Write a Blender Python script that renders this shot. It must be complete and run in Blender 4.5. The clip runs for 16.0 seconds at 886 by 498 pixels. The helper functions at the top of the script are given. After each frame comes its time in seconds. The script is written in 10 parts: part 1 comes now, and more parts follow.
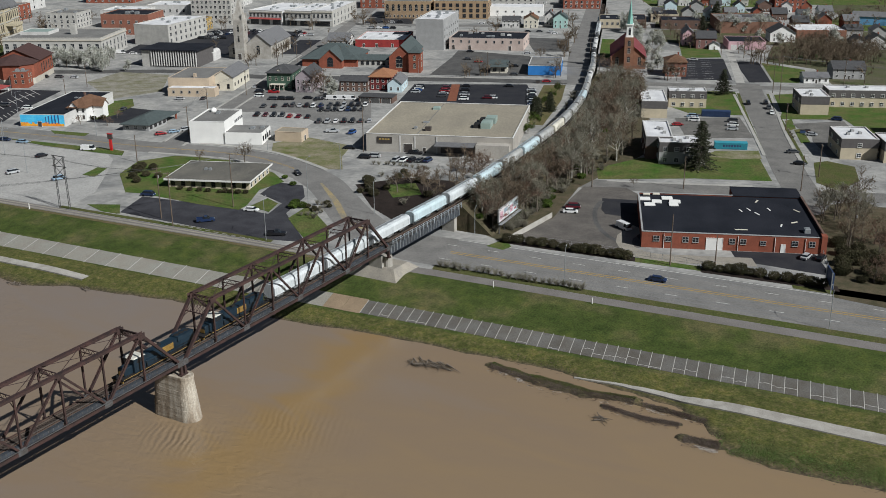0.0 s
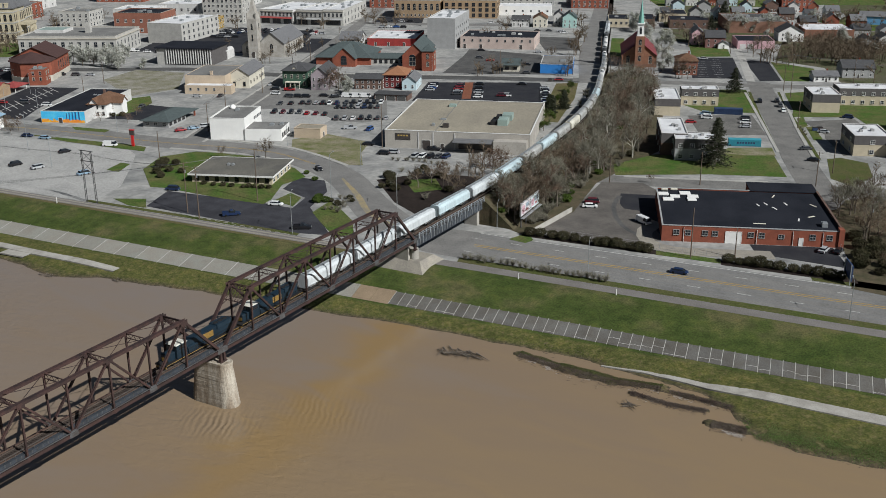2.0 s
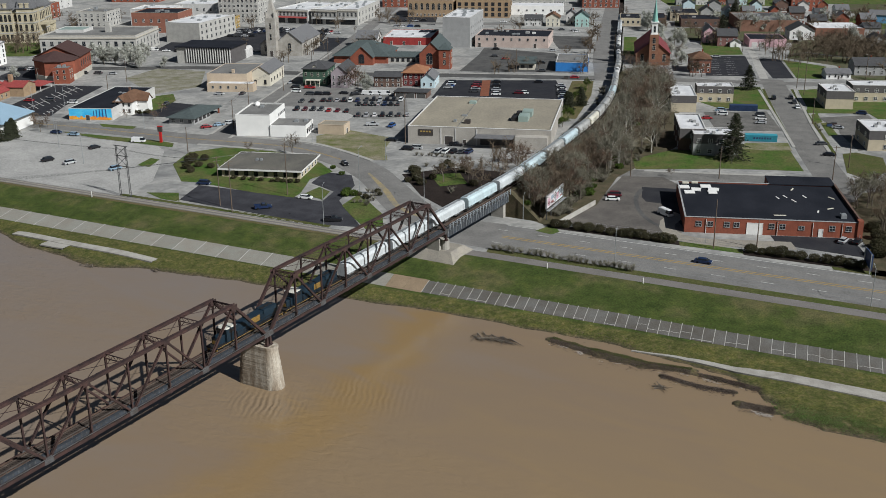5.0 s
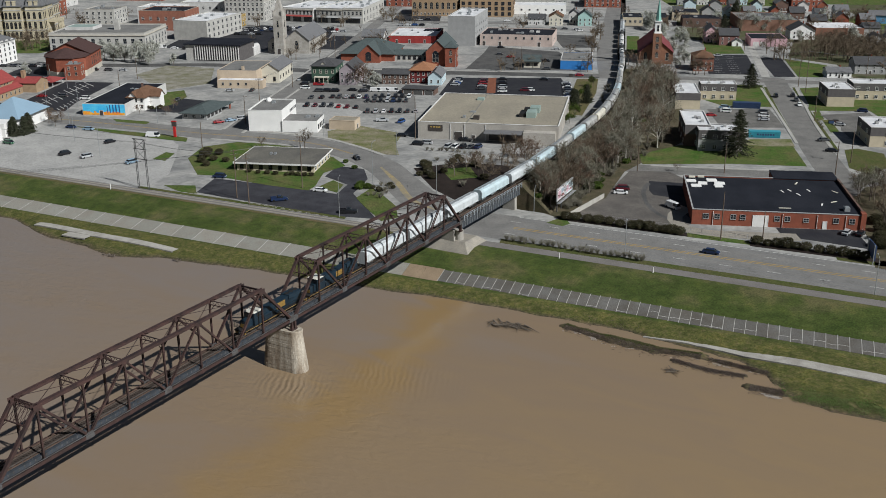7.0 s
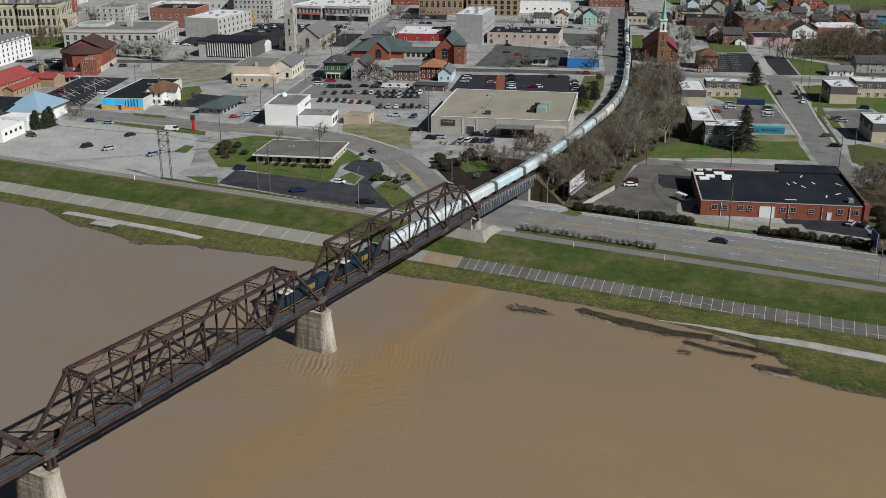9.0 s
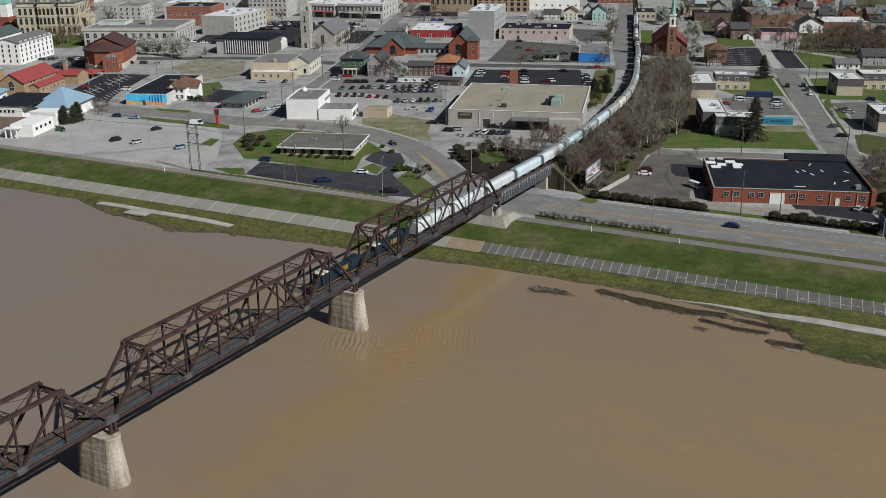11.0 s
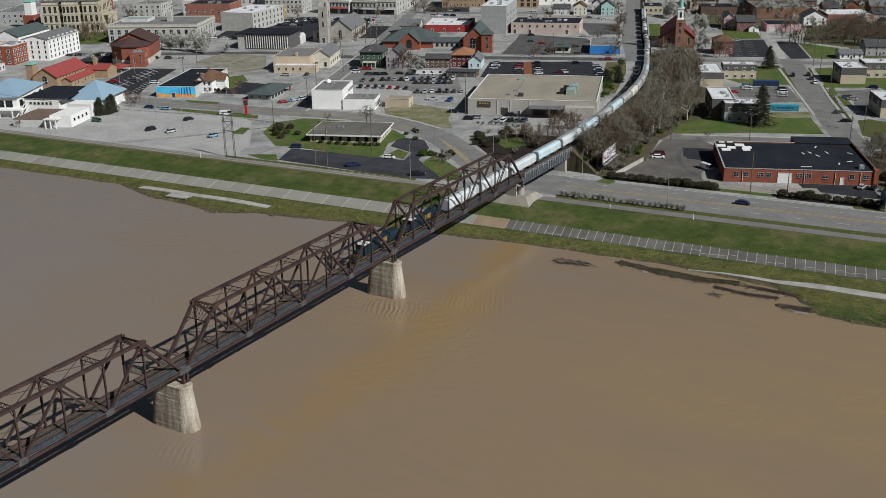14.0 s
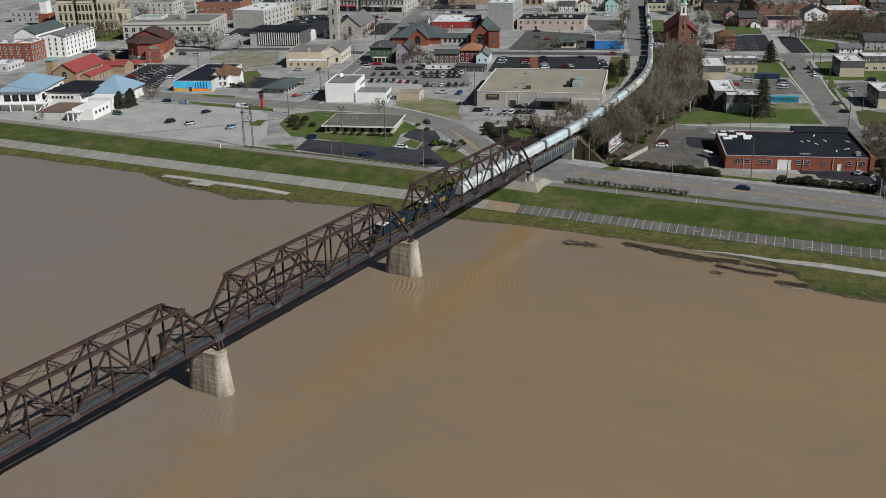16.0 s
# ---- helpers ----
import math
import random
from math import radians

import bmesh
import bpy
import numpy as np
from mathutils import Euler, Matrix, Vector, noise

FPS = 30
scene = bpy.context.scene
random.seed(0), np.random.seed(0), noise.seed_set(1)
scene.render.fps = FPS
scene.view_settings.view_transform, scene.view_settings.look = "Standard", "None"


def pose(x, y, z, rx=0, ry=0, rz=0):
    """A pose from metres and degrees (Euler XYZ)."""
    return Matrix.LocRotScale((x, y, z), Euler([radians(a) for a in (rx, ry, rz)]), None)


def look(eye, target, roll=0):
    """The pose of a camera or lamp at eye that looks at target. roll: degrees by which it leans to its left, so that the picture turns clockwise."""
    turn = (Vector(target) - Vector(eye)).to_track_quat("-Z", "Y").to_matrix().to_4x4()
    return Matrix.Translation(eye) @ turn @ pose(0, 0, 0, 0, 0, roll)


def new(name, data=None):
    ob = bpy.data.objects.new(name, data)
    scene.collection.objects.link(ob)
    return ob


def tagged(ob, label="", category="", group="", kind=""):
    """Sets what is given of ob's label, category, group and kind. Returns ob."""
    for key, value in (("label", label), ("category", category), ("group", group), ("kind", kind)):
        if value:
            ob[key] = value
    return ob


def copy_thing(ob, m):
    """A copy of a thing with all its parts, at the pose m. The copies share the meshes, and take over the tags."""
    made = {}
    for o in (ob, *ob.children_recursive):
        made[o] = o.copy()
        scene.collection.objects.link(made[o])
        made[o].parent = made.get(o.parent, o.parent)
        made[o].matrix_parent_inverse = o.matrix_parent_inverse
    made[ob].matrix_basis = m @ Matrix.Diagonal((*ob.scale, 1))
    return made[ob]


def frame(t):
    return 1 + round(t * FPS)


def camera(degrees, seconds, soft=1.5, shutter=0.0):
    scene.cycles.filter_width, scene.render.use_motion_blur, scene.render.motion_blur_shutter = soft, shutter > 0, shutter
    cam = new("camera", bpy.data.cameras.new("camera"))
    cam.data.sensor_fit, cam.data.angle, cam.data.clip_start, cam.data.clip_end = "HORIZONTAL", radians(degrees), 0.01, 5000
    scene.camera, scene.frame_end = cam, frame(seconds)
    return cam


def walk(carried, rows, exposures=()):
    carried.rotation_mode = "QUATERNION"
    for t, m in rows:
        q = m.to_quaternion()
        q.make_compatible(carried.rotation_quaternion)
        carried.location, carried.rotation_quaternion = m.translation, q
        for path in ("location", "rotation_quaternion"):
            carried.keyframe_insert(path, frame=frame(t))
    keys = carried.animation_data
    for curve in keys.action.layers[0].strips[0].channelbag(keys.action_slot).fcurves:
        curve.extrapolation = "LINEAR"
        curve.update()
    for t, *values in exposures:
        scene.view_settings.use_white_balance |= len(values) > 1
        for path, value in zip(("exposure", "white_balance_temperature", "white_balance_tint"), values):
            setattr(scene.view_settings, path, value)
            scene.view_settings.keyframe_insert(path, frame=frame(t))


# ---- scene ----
cam = camera(46.51, 16.0, 0.85)
PATH = [
    (0, (138.743, -137.924, 91.391), (92.245, -56.077, 57.643), -0.52),
    (0.5, (138.053, -140.058, 91.561), (91.652, -58.156, 57.810), -0.43),
    (1, (137.310, -142.322, 91.529), (90.920, -60.391, 57.837), -0.36),
    (1.5, (136.463, -144.297, 91.341), (90.015, -62.400, 57.642), -0.36),
    (2, (135.603, -146.298, 91.249), (89.097, -64.437, 57.545), -0.43),
    (2.5, (134.858, -148.145, 91.352), (88.255, -66.339, 57.650), -0.45),
    (3, (134.183, -150.003, 91.380), (87.533, -68.202, 57.730), -0.50),
    (3.5, (133.825, -151.792, 91.310), (87.077, -70.046, 57.662), -0.55),
    (4, (133.713, -153.624, 91.489), (86.907, -71.913, 57.835), -0.57),
    (6.5, (132.928, -164.068, 91.237), (86.270, -82.253, 57.631), -0.42),
    (7, (132.927, -166.821, 91.256), (86.385, -84.935, 57.662), -0.34),
    (7.5, (132.934, -169.649, 91.101), (86.385, -87.749, 57.552), -0.26),
    (8, (133.162, -172.693, 91.209), (86.652, -90.775, 57.651), -0.24),
    (8.5, (133.232, -175.740, 91.281), (86.741, -93.805, 57.737), -0.18),
    (9, (133.269, -178.976, 91.515), (86.863, -97.017, 57.912), -0.11),
    (11.5, (135.391, -196.153, 91.964), (88.485, -114.542, 58.209), -0.56),
    (12, (135.774, -199.717, 91.931), (88.867, -118.106, 58.176), -0.62),
    (12.5, (136.339, -203.225, 91.916), (89.393, -121.633, 58.169), -0.70),
    (13, (137.296, -206.761, 92.260), (90.250, -125.268, 58.413), -0.80),
    (13.5, (137.982, -210.440, 92.241), (90.878, -128.983, 58.388), -0.83),
    (14, (138.517, -213.911, 92.108), (91.374, -132.473, 58.263), -0.89),
    (14.5, (139.793, -217.683, 92.465), (92.600, -136.296, 58.570), -0.96),
    (15, (140.799, -221.476, 92.337), (93.567, -140.108, 58.450), -1.00),
    (15.5, (141.668, -224.740, 92.217), (94.339, -143.427, 58.332), -1.04),
    (16, (143.225, -228.464, 91.846), (95.792, -147.193, 58.008), -1.09),
]
walk(cam, [(t, look(eye, target, roll)) for t, eye, target, roll in PATH], [(0, -0.02), (7, -0.06), (16, -0.13)])

# ---- world, sun, exposure ----
SUN_TO = Vector((1.0, -0.167, 0.0)).normalized()
SUN_EL = radians(38.7)
world = bpy.data.worlds.new("sky")
scene.world = world
world.use_nodes = True
wn = world.node_tree
sky = wn.nodes.new("ShaderNodeTexSky")
sky.sky_type, sky.sun_disc = "NISHITA", False
sky.sun_elevation = SUN_EL
sky.sun_rotation = math.atan2(SUN_TO.x, SUN_TO.y)
wn.links.new(sky.outputs[0], wn.nodes["Background"].inputs[0])
wn.nodes["Background"].inputs[1].default_value = 0.027
sun = new("sun", bpy.data.lights.new("sun", "SUN"))
sun.data.energy, sun.data.angle, sun.data.color = 5.15, radians(0.5), (0.975, 0.995, 0.995)
sun.matrix_world = look((0, 0, 300), Vector((0, 0, 300)) - Vector((SUN_TO.x * math.cos(SUN_EL), SUN_TO.y * math.cos(SUN_EL), math.sin(SUN_EL))))

# ---- materials ----
GROUND, WATER = -7.5, -12.35
BANK = radians(3.57)
UB, NB = Vector((math.cos(BANK), math.sin(BANK))), Vector((-math.sin(BANK), math.cos(BANK)))

LOCAL = radians(20.8)
HS = 0.95


def site(x, y):
    """From the oblique grid in which the town was drawn up to metres."""
    w = 1 - 0.00019543467 * x + 0.00024958645 * y
    return Vector(((1.1397424 * x - 0.0075943135 * y - 5.216405) / w, (-0.43944754 * x + 1.3222014 * y + 7.8605221) / w))


def crest(s, n):
    """A place on the levee's top or the riverside road, in the town's grid: s along it, n behind the water."""
    return (s * math.cos(LOCAL) - n * math.sin(LOCAL), s * math.sin(LOCAL) + n * math.cos(LOCAL))


def turned(x, y, ang):
    """A heading of the town's grid, true, and the grid's stretch along it and across."""
    a = radians(ang)
    p, u, v = site(x, y), site(x + 8 * math.cos(a), y + 8 * math.sin(a)), site(x - 8 * math.sin(a), y + 8 * math.cos(a))
    u, v = (u - p) / 8, (v - p) / 8
    return math.degrees(math.atan2(u.y, u.x)), u.length, abs(u.x * v.y - u.y * v.x) / u.length


def spot(x, y, ang=0.0, lift=0.0):
    p = site(x, y)
    return pose(p.x, p.y, GROUND + lift, 0, 0, turned(x, y, ang)[0])


def mat(name, color, rough=0.8, metal=0.0, var=0.25, scale=1.0, bump=0.15, second=None, spread=0.0, streak=False):
    """A surface with grain and stains: colour varied at two scales, with relief; spread: change from piece to piece."""
    m = bpy.data.materials.new(name)
    m.use_nodes = True
    nt = m.node_tree
    b = nt.nodes["Principled BSDF"]
    b.inputs["Roughness"].default_value, b.inputs["Metallic"].default_value = rough, metal
    if rough >= 0.85:
        b.inputs["Specular IOR Level"].default_value = 0.15
    geo = nt.nodes.new("ShaderNodeTexCoord")
    src = geo.outputs["Object"]
    if streak:
        mp = nt.nodes.new("ShaderNodeMapping")
        mp.inputs["Scale"].default_value = (1, 1, 0.12)
        nt.links.new(src, mp.inputs[0])
        src = mp.outputs[0]
    big, fine = nt.nodes.new("ShaderNodeTexNoise"), nt.nodes.new("ShaderNodeTexNoise")
    big.inputs["Scale"].default_value, big.inputs["Detail"].default_value = 0.35 * scale, 6
    fine.inputs["Scale"].default_value, fine.inputs["Detail"].default_value = 6 * scale, 4
    for n in (big, fine):
        nt.links.new(src, n.inputs["Vector"])
    ramp = nt.nodes.new("ShaderNodeValToRGB")
    ramp.color_ramp.elements[0].position, ramp.color_ramp.elements[1].position = 0.32, 0.68
    other = second or tuple(c * (1 - var) for c in color)
    ramp.color_ramp.elements[0].color = (*other, 1)
    ramp.color_ramp.elements[1].color = (*color, 1)
    nt.links.new(big.outputs["Fac"], ramp.inputs[0])
    mul = nt.nodes.new("ShaderNodeMix")
    mul.data_type, mul.blend_type = "RGBA", "MULTIPLY"
    mul.inputs[0].default_value = 1.0
    g2 = nt.nodes.new("ShaderNodeMapRange")
    g2.inputs["From Min"].default_value, g2.inputs["From Max"].default_value = 0.3, 0.7
    g2.inputs["To Min"].default_value, g2.inputs["To Max"].default_value = 1 - var, 1 + var * 0.4
    nt.links.new(fine.outputs["Fac"], g2.inputs["Value"])
    nt.links.new(ramp.outputs[0], mul.inputs[6])
    nt.links.new(g2.outputs[0], mul.inputs[7])
    out = mul.outputs[2]
    if spread:
        info, hsv, mr = nt.nodes.new("ShaderNodeObjectInfo"), nt.nodes.new("ShaderNodeHueSaturation"), nt.nodes.new("ShaderNodeMapRange")
        mr.inputs["To Min"].default_value, mr.inputs["To Max"].default_value = 1 - spread, 1 + spread
        nt.links.new(info.outputs["Random"], mr.inputs["Value"])
        nt.links.new(mr.outputs[0], hsv.inputs["Value"])
        nt.links.new(out, hsv.inputs["Color"])
        out = hsv.outputs[0]
    nt.links.new(out, b.inputs["Base Color"])
    if bump:
        bp = nt.nodes.new("ShaderNodeBump")
        bp.inputs["Strength"].default_value, bp.inputs["Distance"].default_value = bump, 0.1 / scale
        nt.links.new(fine.outputs["Fac"], bp.inputs["Height"])
        nt.links.new(bp.outputs[0], b.inputs["Normal"])
    return m


STEEL = mat("rusty_brown_steel", (0.078, 0.040, 0.035), 0.65, 0.1, 0.5, 1.2, second=(0.032, 0.021, 0.020))
STEEL_GREY = mat("weathered_grey_steel", (0.125, 0.13, 0.135), 0.65, 0.2, 0.4, 2.0, second=(0.07, 0.06, 0.055))
GRATING = mat("blue_grey_galvanised_grating", (0.066, 0.078, 0.095), 0.7, 0.2, 0.45, 2.5, second=(0.04, 0.044, 0.05))
GUARD = mat("brown_guard_timber", (0.135, 0.088, 0.066), 0.85, 0, 0.4, 1.5, second=(0.075, 0.052, 0.042))
GALV = mat("galvanised_steel", (0.42, 0.44, 0.45), 0.5, 0.5, 0.2, 3.0)
TIE = mat("dark_timber_ties", (0.075, 0.058, 0.048), 0.9, 0, 0.4, 3.0, second=(0.04, 0.032, 0.028))
RAIL = mat("railhead_steel", (0.30, 0.24, 0.20), 0.4, 0.7, 0.3, 3.0)
STONE = mat("weathered_pier_stone", (0.50, 0.455, 0.38), 0.9, 0, 0.35, 1.9, 0.6, second=(0.20, 0.145, 0.095), streak=True)
CONC = mat("pale_concrete", (0.42, 0.40, 0.36), 0.9, 0, 0.2, 0.8, second=(0.30, 0.28, 0.25))
GRASS = mat("spring_turf", (0.060, 0.082, 0.018), 0.95, 0, 0.45, 0.5, 0.6, second=(0.085, 0.080, 0.030))
DEADGRASS = mat("bank_turf", (0.10, 0.10, 0.035), 0.95, 0, 0.45, 0.6, 0.6, second=(0.15, 0.12, 0.065))


# ---- making meshes ----
def part(name, bm, material, parent=None, label="", m=None):
    """Links a bmesh as one mesh object under a thing or part."""
    me = bpy.data.meshes.new(name)
    bm.to_mesh(me)
    bm.free()
    me.materials.append(material)
    ob = new(name, me)
    ob.parent = parent
    if m is not None:
        ob.matrix_basis = m
    if label:
        ob["label"] = label
    return ob


def again(ob, m, parent=None):
    """One more piece on the same mesh."""
    o = new(ob.name.split(".")[0], ob.data)
    o.parent, o.matrix_basis = parent or ob.parent, m
    if "label" in ob:
        o["label"] = ob["label"]
    return o


def empty(name, m, label, category, group="", kind=""):
    ob = new(name)
    ob.empty_display_size = 0.2
    ob.matrix_basis = m
    return tagged(ob, label, category, group, kind)


def box(bm, x0, x1, y0, y1, z0, z1, taper=0.0):
    vs = [bm.verts.new((x, y, z)) for z, k in ((z0, 0), (z1, taper)) for x, y in ((x0 + k, y0 + k), (x1 - k, y0 + k), (x1 - k, y1 - k), (x0 + k, y1 - k))]
    for f in ((3, 2, 1, 0), (4, 5, 6, 7), (0, 1, 5, 4), (1, 2, 6, 5), (2, 3, 7, 6), (3, 0, 4, 7)):
        bm.faces.new([vs[i] for i in f])
    return vs


def beam(bm, p, q, w, h, up=(0, 0, 1)):
    """A box bar from p to q, w wide and h high."""
    p, q = Vector(p), Vector(q)
    d = (q - p).normalized()
    up = Vector(up)
    if abs(d.dot(up)) > 0.98:
        up = Vector((0, 1, 0))
    r = d.cross(up).normalized() * (w / 2)
    u = r.cross(d).normalized() * (h / 2)
    vs = [bm.verts.new(c + a * r + b * u) for c in (p, q) for a, b in ((-1, -1), (1, -1), (1, 1), (-1, 1))]
    for f in ((0, 1, 2, 3), (7, 6, 5, 4), (0, 4, 5, 1), (1, 5, 6, 2), (2, 6, 7, 3), (3, 7, 4, 0)):
        bm.faces.new([vs[i] for i in f])


def ibeam(bm, p, q, w, h, t=0.05, up=(0, 0, 1)):
    """An I section: two flanges and a web."""
    p, q = Vector(p), Vector(q)
    d = (q - p).normalized()
    u = Vector(up)
    if abs(d.dot(u)) > 0.98:
        u = Vector((0, 1, 0))
    r = d.cross(u).normalized()
    u = r.cross(d).normalized()
    for s in (-1, 1):
        beam(bm, p + u * s * (h / 2 - t / 2), q + u * s * (h / 2 - t / 2), w, t, u)
    beam(bm, p, q, t, h - 2 * t, u)


def laced(bm, p, q, w, h, t=0.06, pitch=0.9, up=(0, 0, 1)):
    """A built-up member: two channels with lacing bars across."""
    p, q = Vector(p), Vector(q)
    L = (q - p).length
    d = (q - p) / L
    u = Vector(up)
    if abs(d.dot(u)) > 0.98:
        u = Vector((0, 1, 0))
    r = d.cross(u).normalized()
    u = r.cross(d).normalized()
    for s in (-1, 1):
        beam(bm, p + r * s * (w / 2 - t / 2), q + r * s * (w / 2 - t / 2), t, h, u)
    n = max(2, int(L / pitch))
    for i in range(n):
        s = 1 if i % 2 else -1
        a, b = p + d * (L * i / n), p + d * (L * (i + 1) / n)
        for k in (-1, 1):
            beam(bm, a + r * s * w / 2 + u * k * h / 2, b - r * s * w / 2 + u * k * h / 2, t, 0.025, u)


def prism(bm, pts, z0, z1):
    """An upright prism on a plan outline (counter-clockwise)."""
    lo = [bm.verts.new((x, y, z0)) for x, y in pts]
    hi = [bm.verts.new((x, y, z1)) for x, y in pts]
    n = len(pts)
    bm.faces.new(lo[::-1])
    bm.faces.new(hi)
    for i in range(n):
        bm.faces.new((lo[i], lo[(i + 1) % n], hi[(i + 1) % n], hi[i]))


def tube(bm, p, q, r0, r1, n=6):
    p, q = Vector(p), Vector(q)
    d = (q - p).normalized()
    a = d.orthogonal().normalized()
    b = d.cross(a)
    lo = [bm.verts.new(p + (a * math.cos(2 * math.pi * i / n) + b * math.sin(2 * math.pi * i / n)) * r0) for i in range(n)]
    hi = [bm.verts.new(q + (a * math.cos(2 * math.pi * i / n) + b * math.sin(2 * math.pi * i / n)) * r1) for i in range(n)]
    for i in range(n):
        bm.faces.new((lo[i], lo[(i + 1) % n], hi[(i + 1) % n], hi[i]))
    bm.faces.new(lo[::-1])
    bm.faces.new(hi)


# ---- ground and river ----
def shore(s):
    """How far the water's edge lies along the bank's normal, at s along the bank."""
    keys = ((-403, 51.3), (-150, 53.0), (-117, 43.7), (-90, 39.6), (-73, 44.8), (-36.5, 48.0), (-3.7, 49.9), (14, 51.8), (47, 51.6), (60, 51.8), (69, 49.6), (76, 48.6), (88, 46.6), (95, 43.0), (99, 37.5), (104, 31.4), (113, 30.2), (128, 30.5), (413, 31))
    v = keys[-1][1]
    for (a, va), (b, vb) in zip(keys, keys[1:]):
        if a <= s <= b:
            k = (s - a) / (b - a)
            v = va + (vb - va) * k * k * (3 - 2 * k)
    return v + 0.1 + 0.9 * noise.noise((s * 0.12, 0, 3)) + 0.5 * noise.noise((s * 0.5, 0, 7))


TOE, CREST, TOE_Z = 56.7, 79.1, -10.68


# low mud banks left standing by the flood: ends, half width, height
ISLETS = ((47, 47.4, 58, 44.9, 1.9, 0.30), (58, 44.9, 70, 43.4, 2.4, 0.42), (70, 43.4, 81, 44.6, 1.9, 0.34), (75.5, 39.6, 84, 38.0, 1.1, 0.22), (84, 38.0, 92, 38.4, 1.3, 0.2), (83, 43.6, 98, 42.0, 1.4, 0.26), (94, 33.5, 101, 33.6, 2.0, 0.25))


ISLET_SHIFT = 0.7


def islet_z(s, n):
    z = -9.0
    n -= ISLET_SHIFT
    for a, b, c, d, w, h in ISLETS:
        k = max(0, min(1, ((s - a) * (c - a) + (n - b) * (d - b)) / ((c - a) ** 2 + (d - b) ** 2)))
        r = math.hypot(s - a - k * (c - a), n - b - k * (d - b)) / (w * (1 + 0.5 * noise.noise((s * 0.35, n * 0.35, 5))))
        z = max(z, h - 0.45 * r * r)
    return z


def ground_z(s, n):
    sh = shore(s)
    if 44 < s < 106 and n < sh + 1 and islet_z(s, n) > -0.3:
        return WATER + islet_z(s, n) + 0.05 * noise.noise((s * 1.3, n * 1.3, 2))
    if n >= CREST:
        return GROUND
    if n >= TOE:
        return TOE_Z + (GROUND - TOE_Z) * (n - TOE) / (CREST - TOE)
    if n >= sh:
        k = (n - sh) / max(0.5, TOE - sh)
        return WATER + 0.03 + (TOE_Z - WATER) * k ** 0.8 + 0.12 * noise.noise((s * 0.3, n * 0.3, 0)) * min(1, k * 4) * (1 - k)
    return WATER - 0.25 * (sh - n) if sh - n < 12 else WATER - 3


def make_ground():
    ss = sorted(set([-2600, -1600, -1000, -700, -500, -400] + [-330 + 3 * i for i in range(124)] + [42 + 0.75 * i for i in range(92)] + [111 + 3 * i for i in range(38)] + [230, 260, 300, 400, 600, 1000, 1600, 2600]))
    nn = [-600, -200, -60, 0, 10, 18, 22] + [24 + 1.05 * i for i in range(32)] + [58, 60, 63, 66, 69, 72, 75, 77, 78.4, CREST, 79.8, 84, 92, 120, 180, 260, 380, 560, 900, 1400, 2200, 3600]
    nn = sorted(set(nn + [TOE]))
    bm = bmesh.new()
    rows = [[bm.verts.new((*(UB * s + NB * n), ground_z(s, n))) for n in nn] for s in ss]
    for a, b in zip(rows, rows[1:]):
        for i in range(len(nn) - 1):
            bm.faces.new((a[i], b[i], b[i + 1], a[i + 1]))
    ob = part("ground", bm, GROUNDMAT)
    for p in ob.data.polygons:
        p.use_smooth = True
    return tagged(ob, "grassy levee, river bank and town ground", "ground", kind="structure")


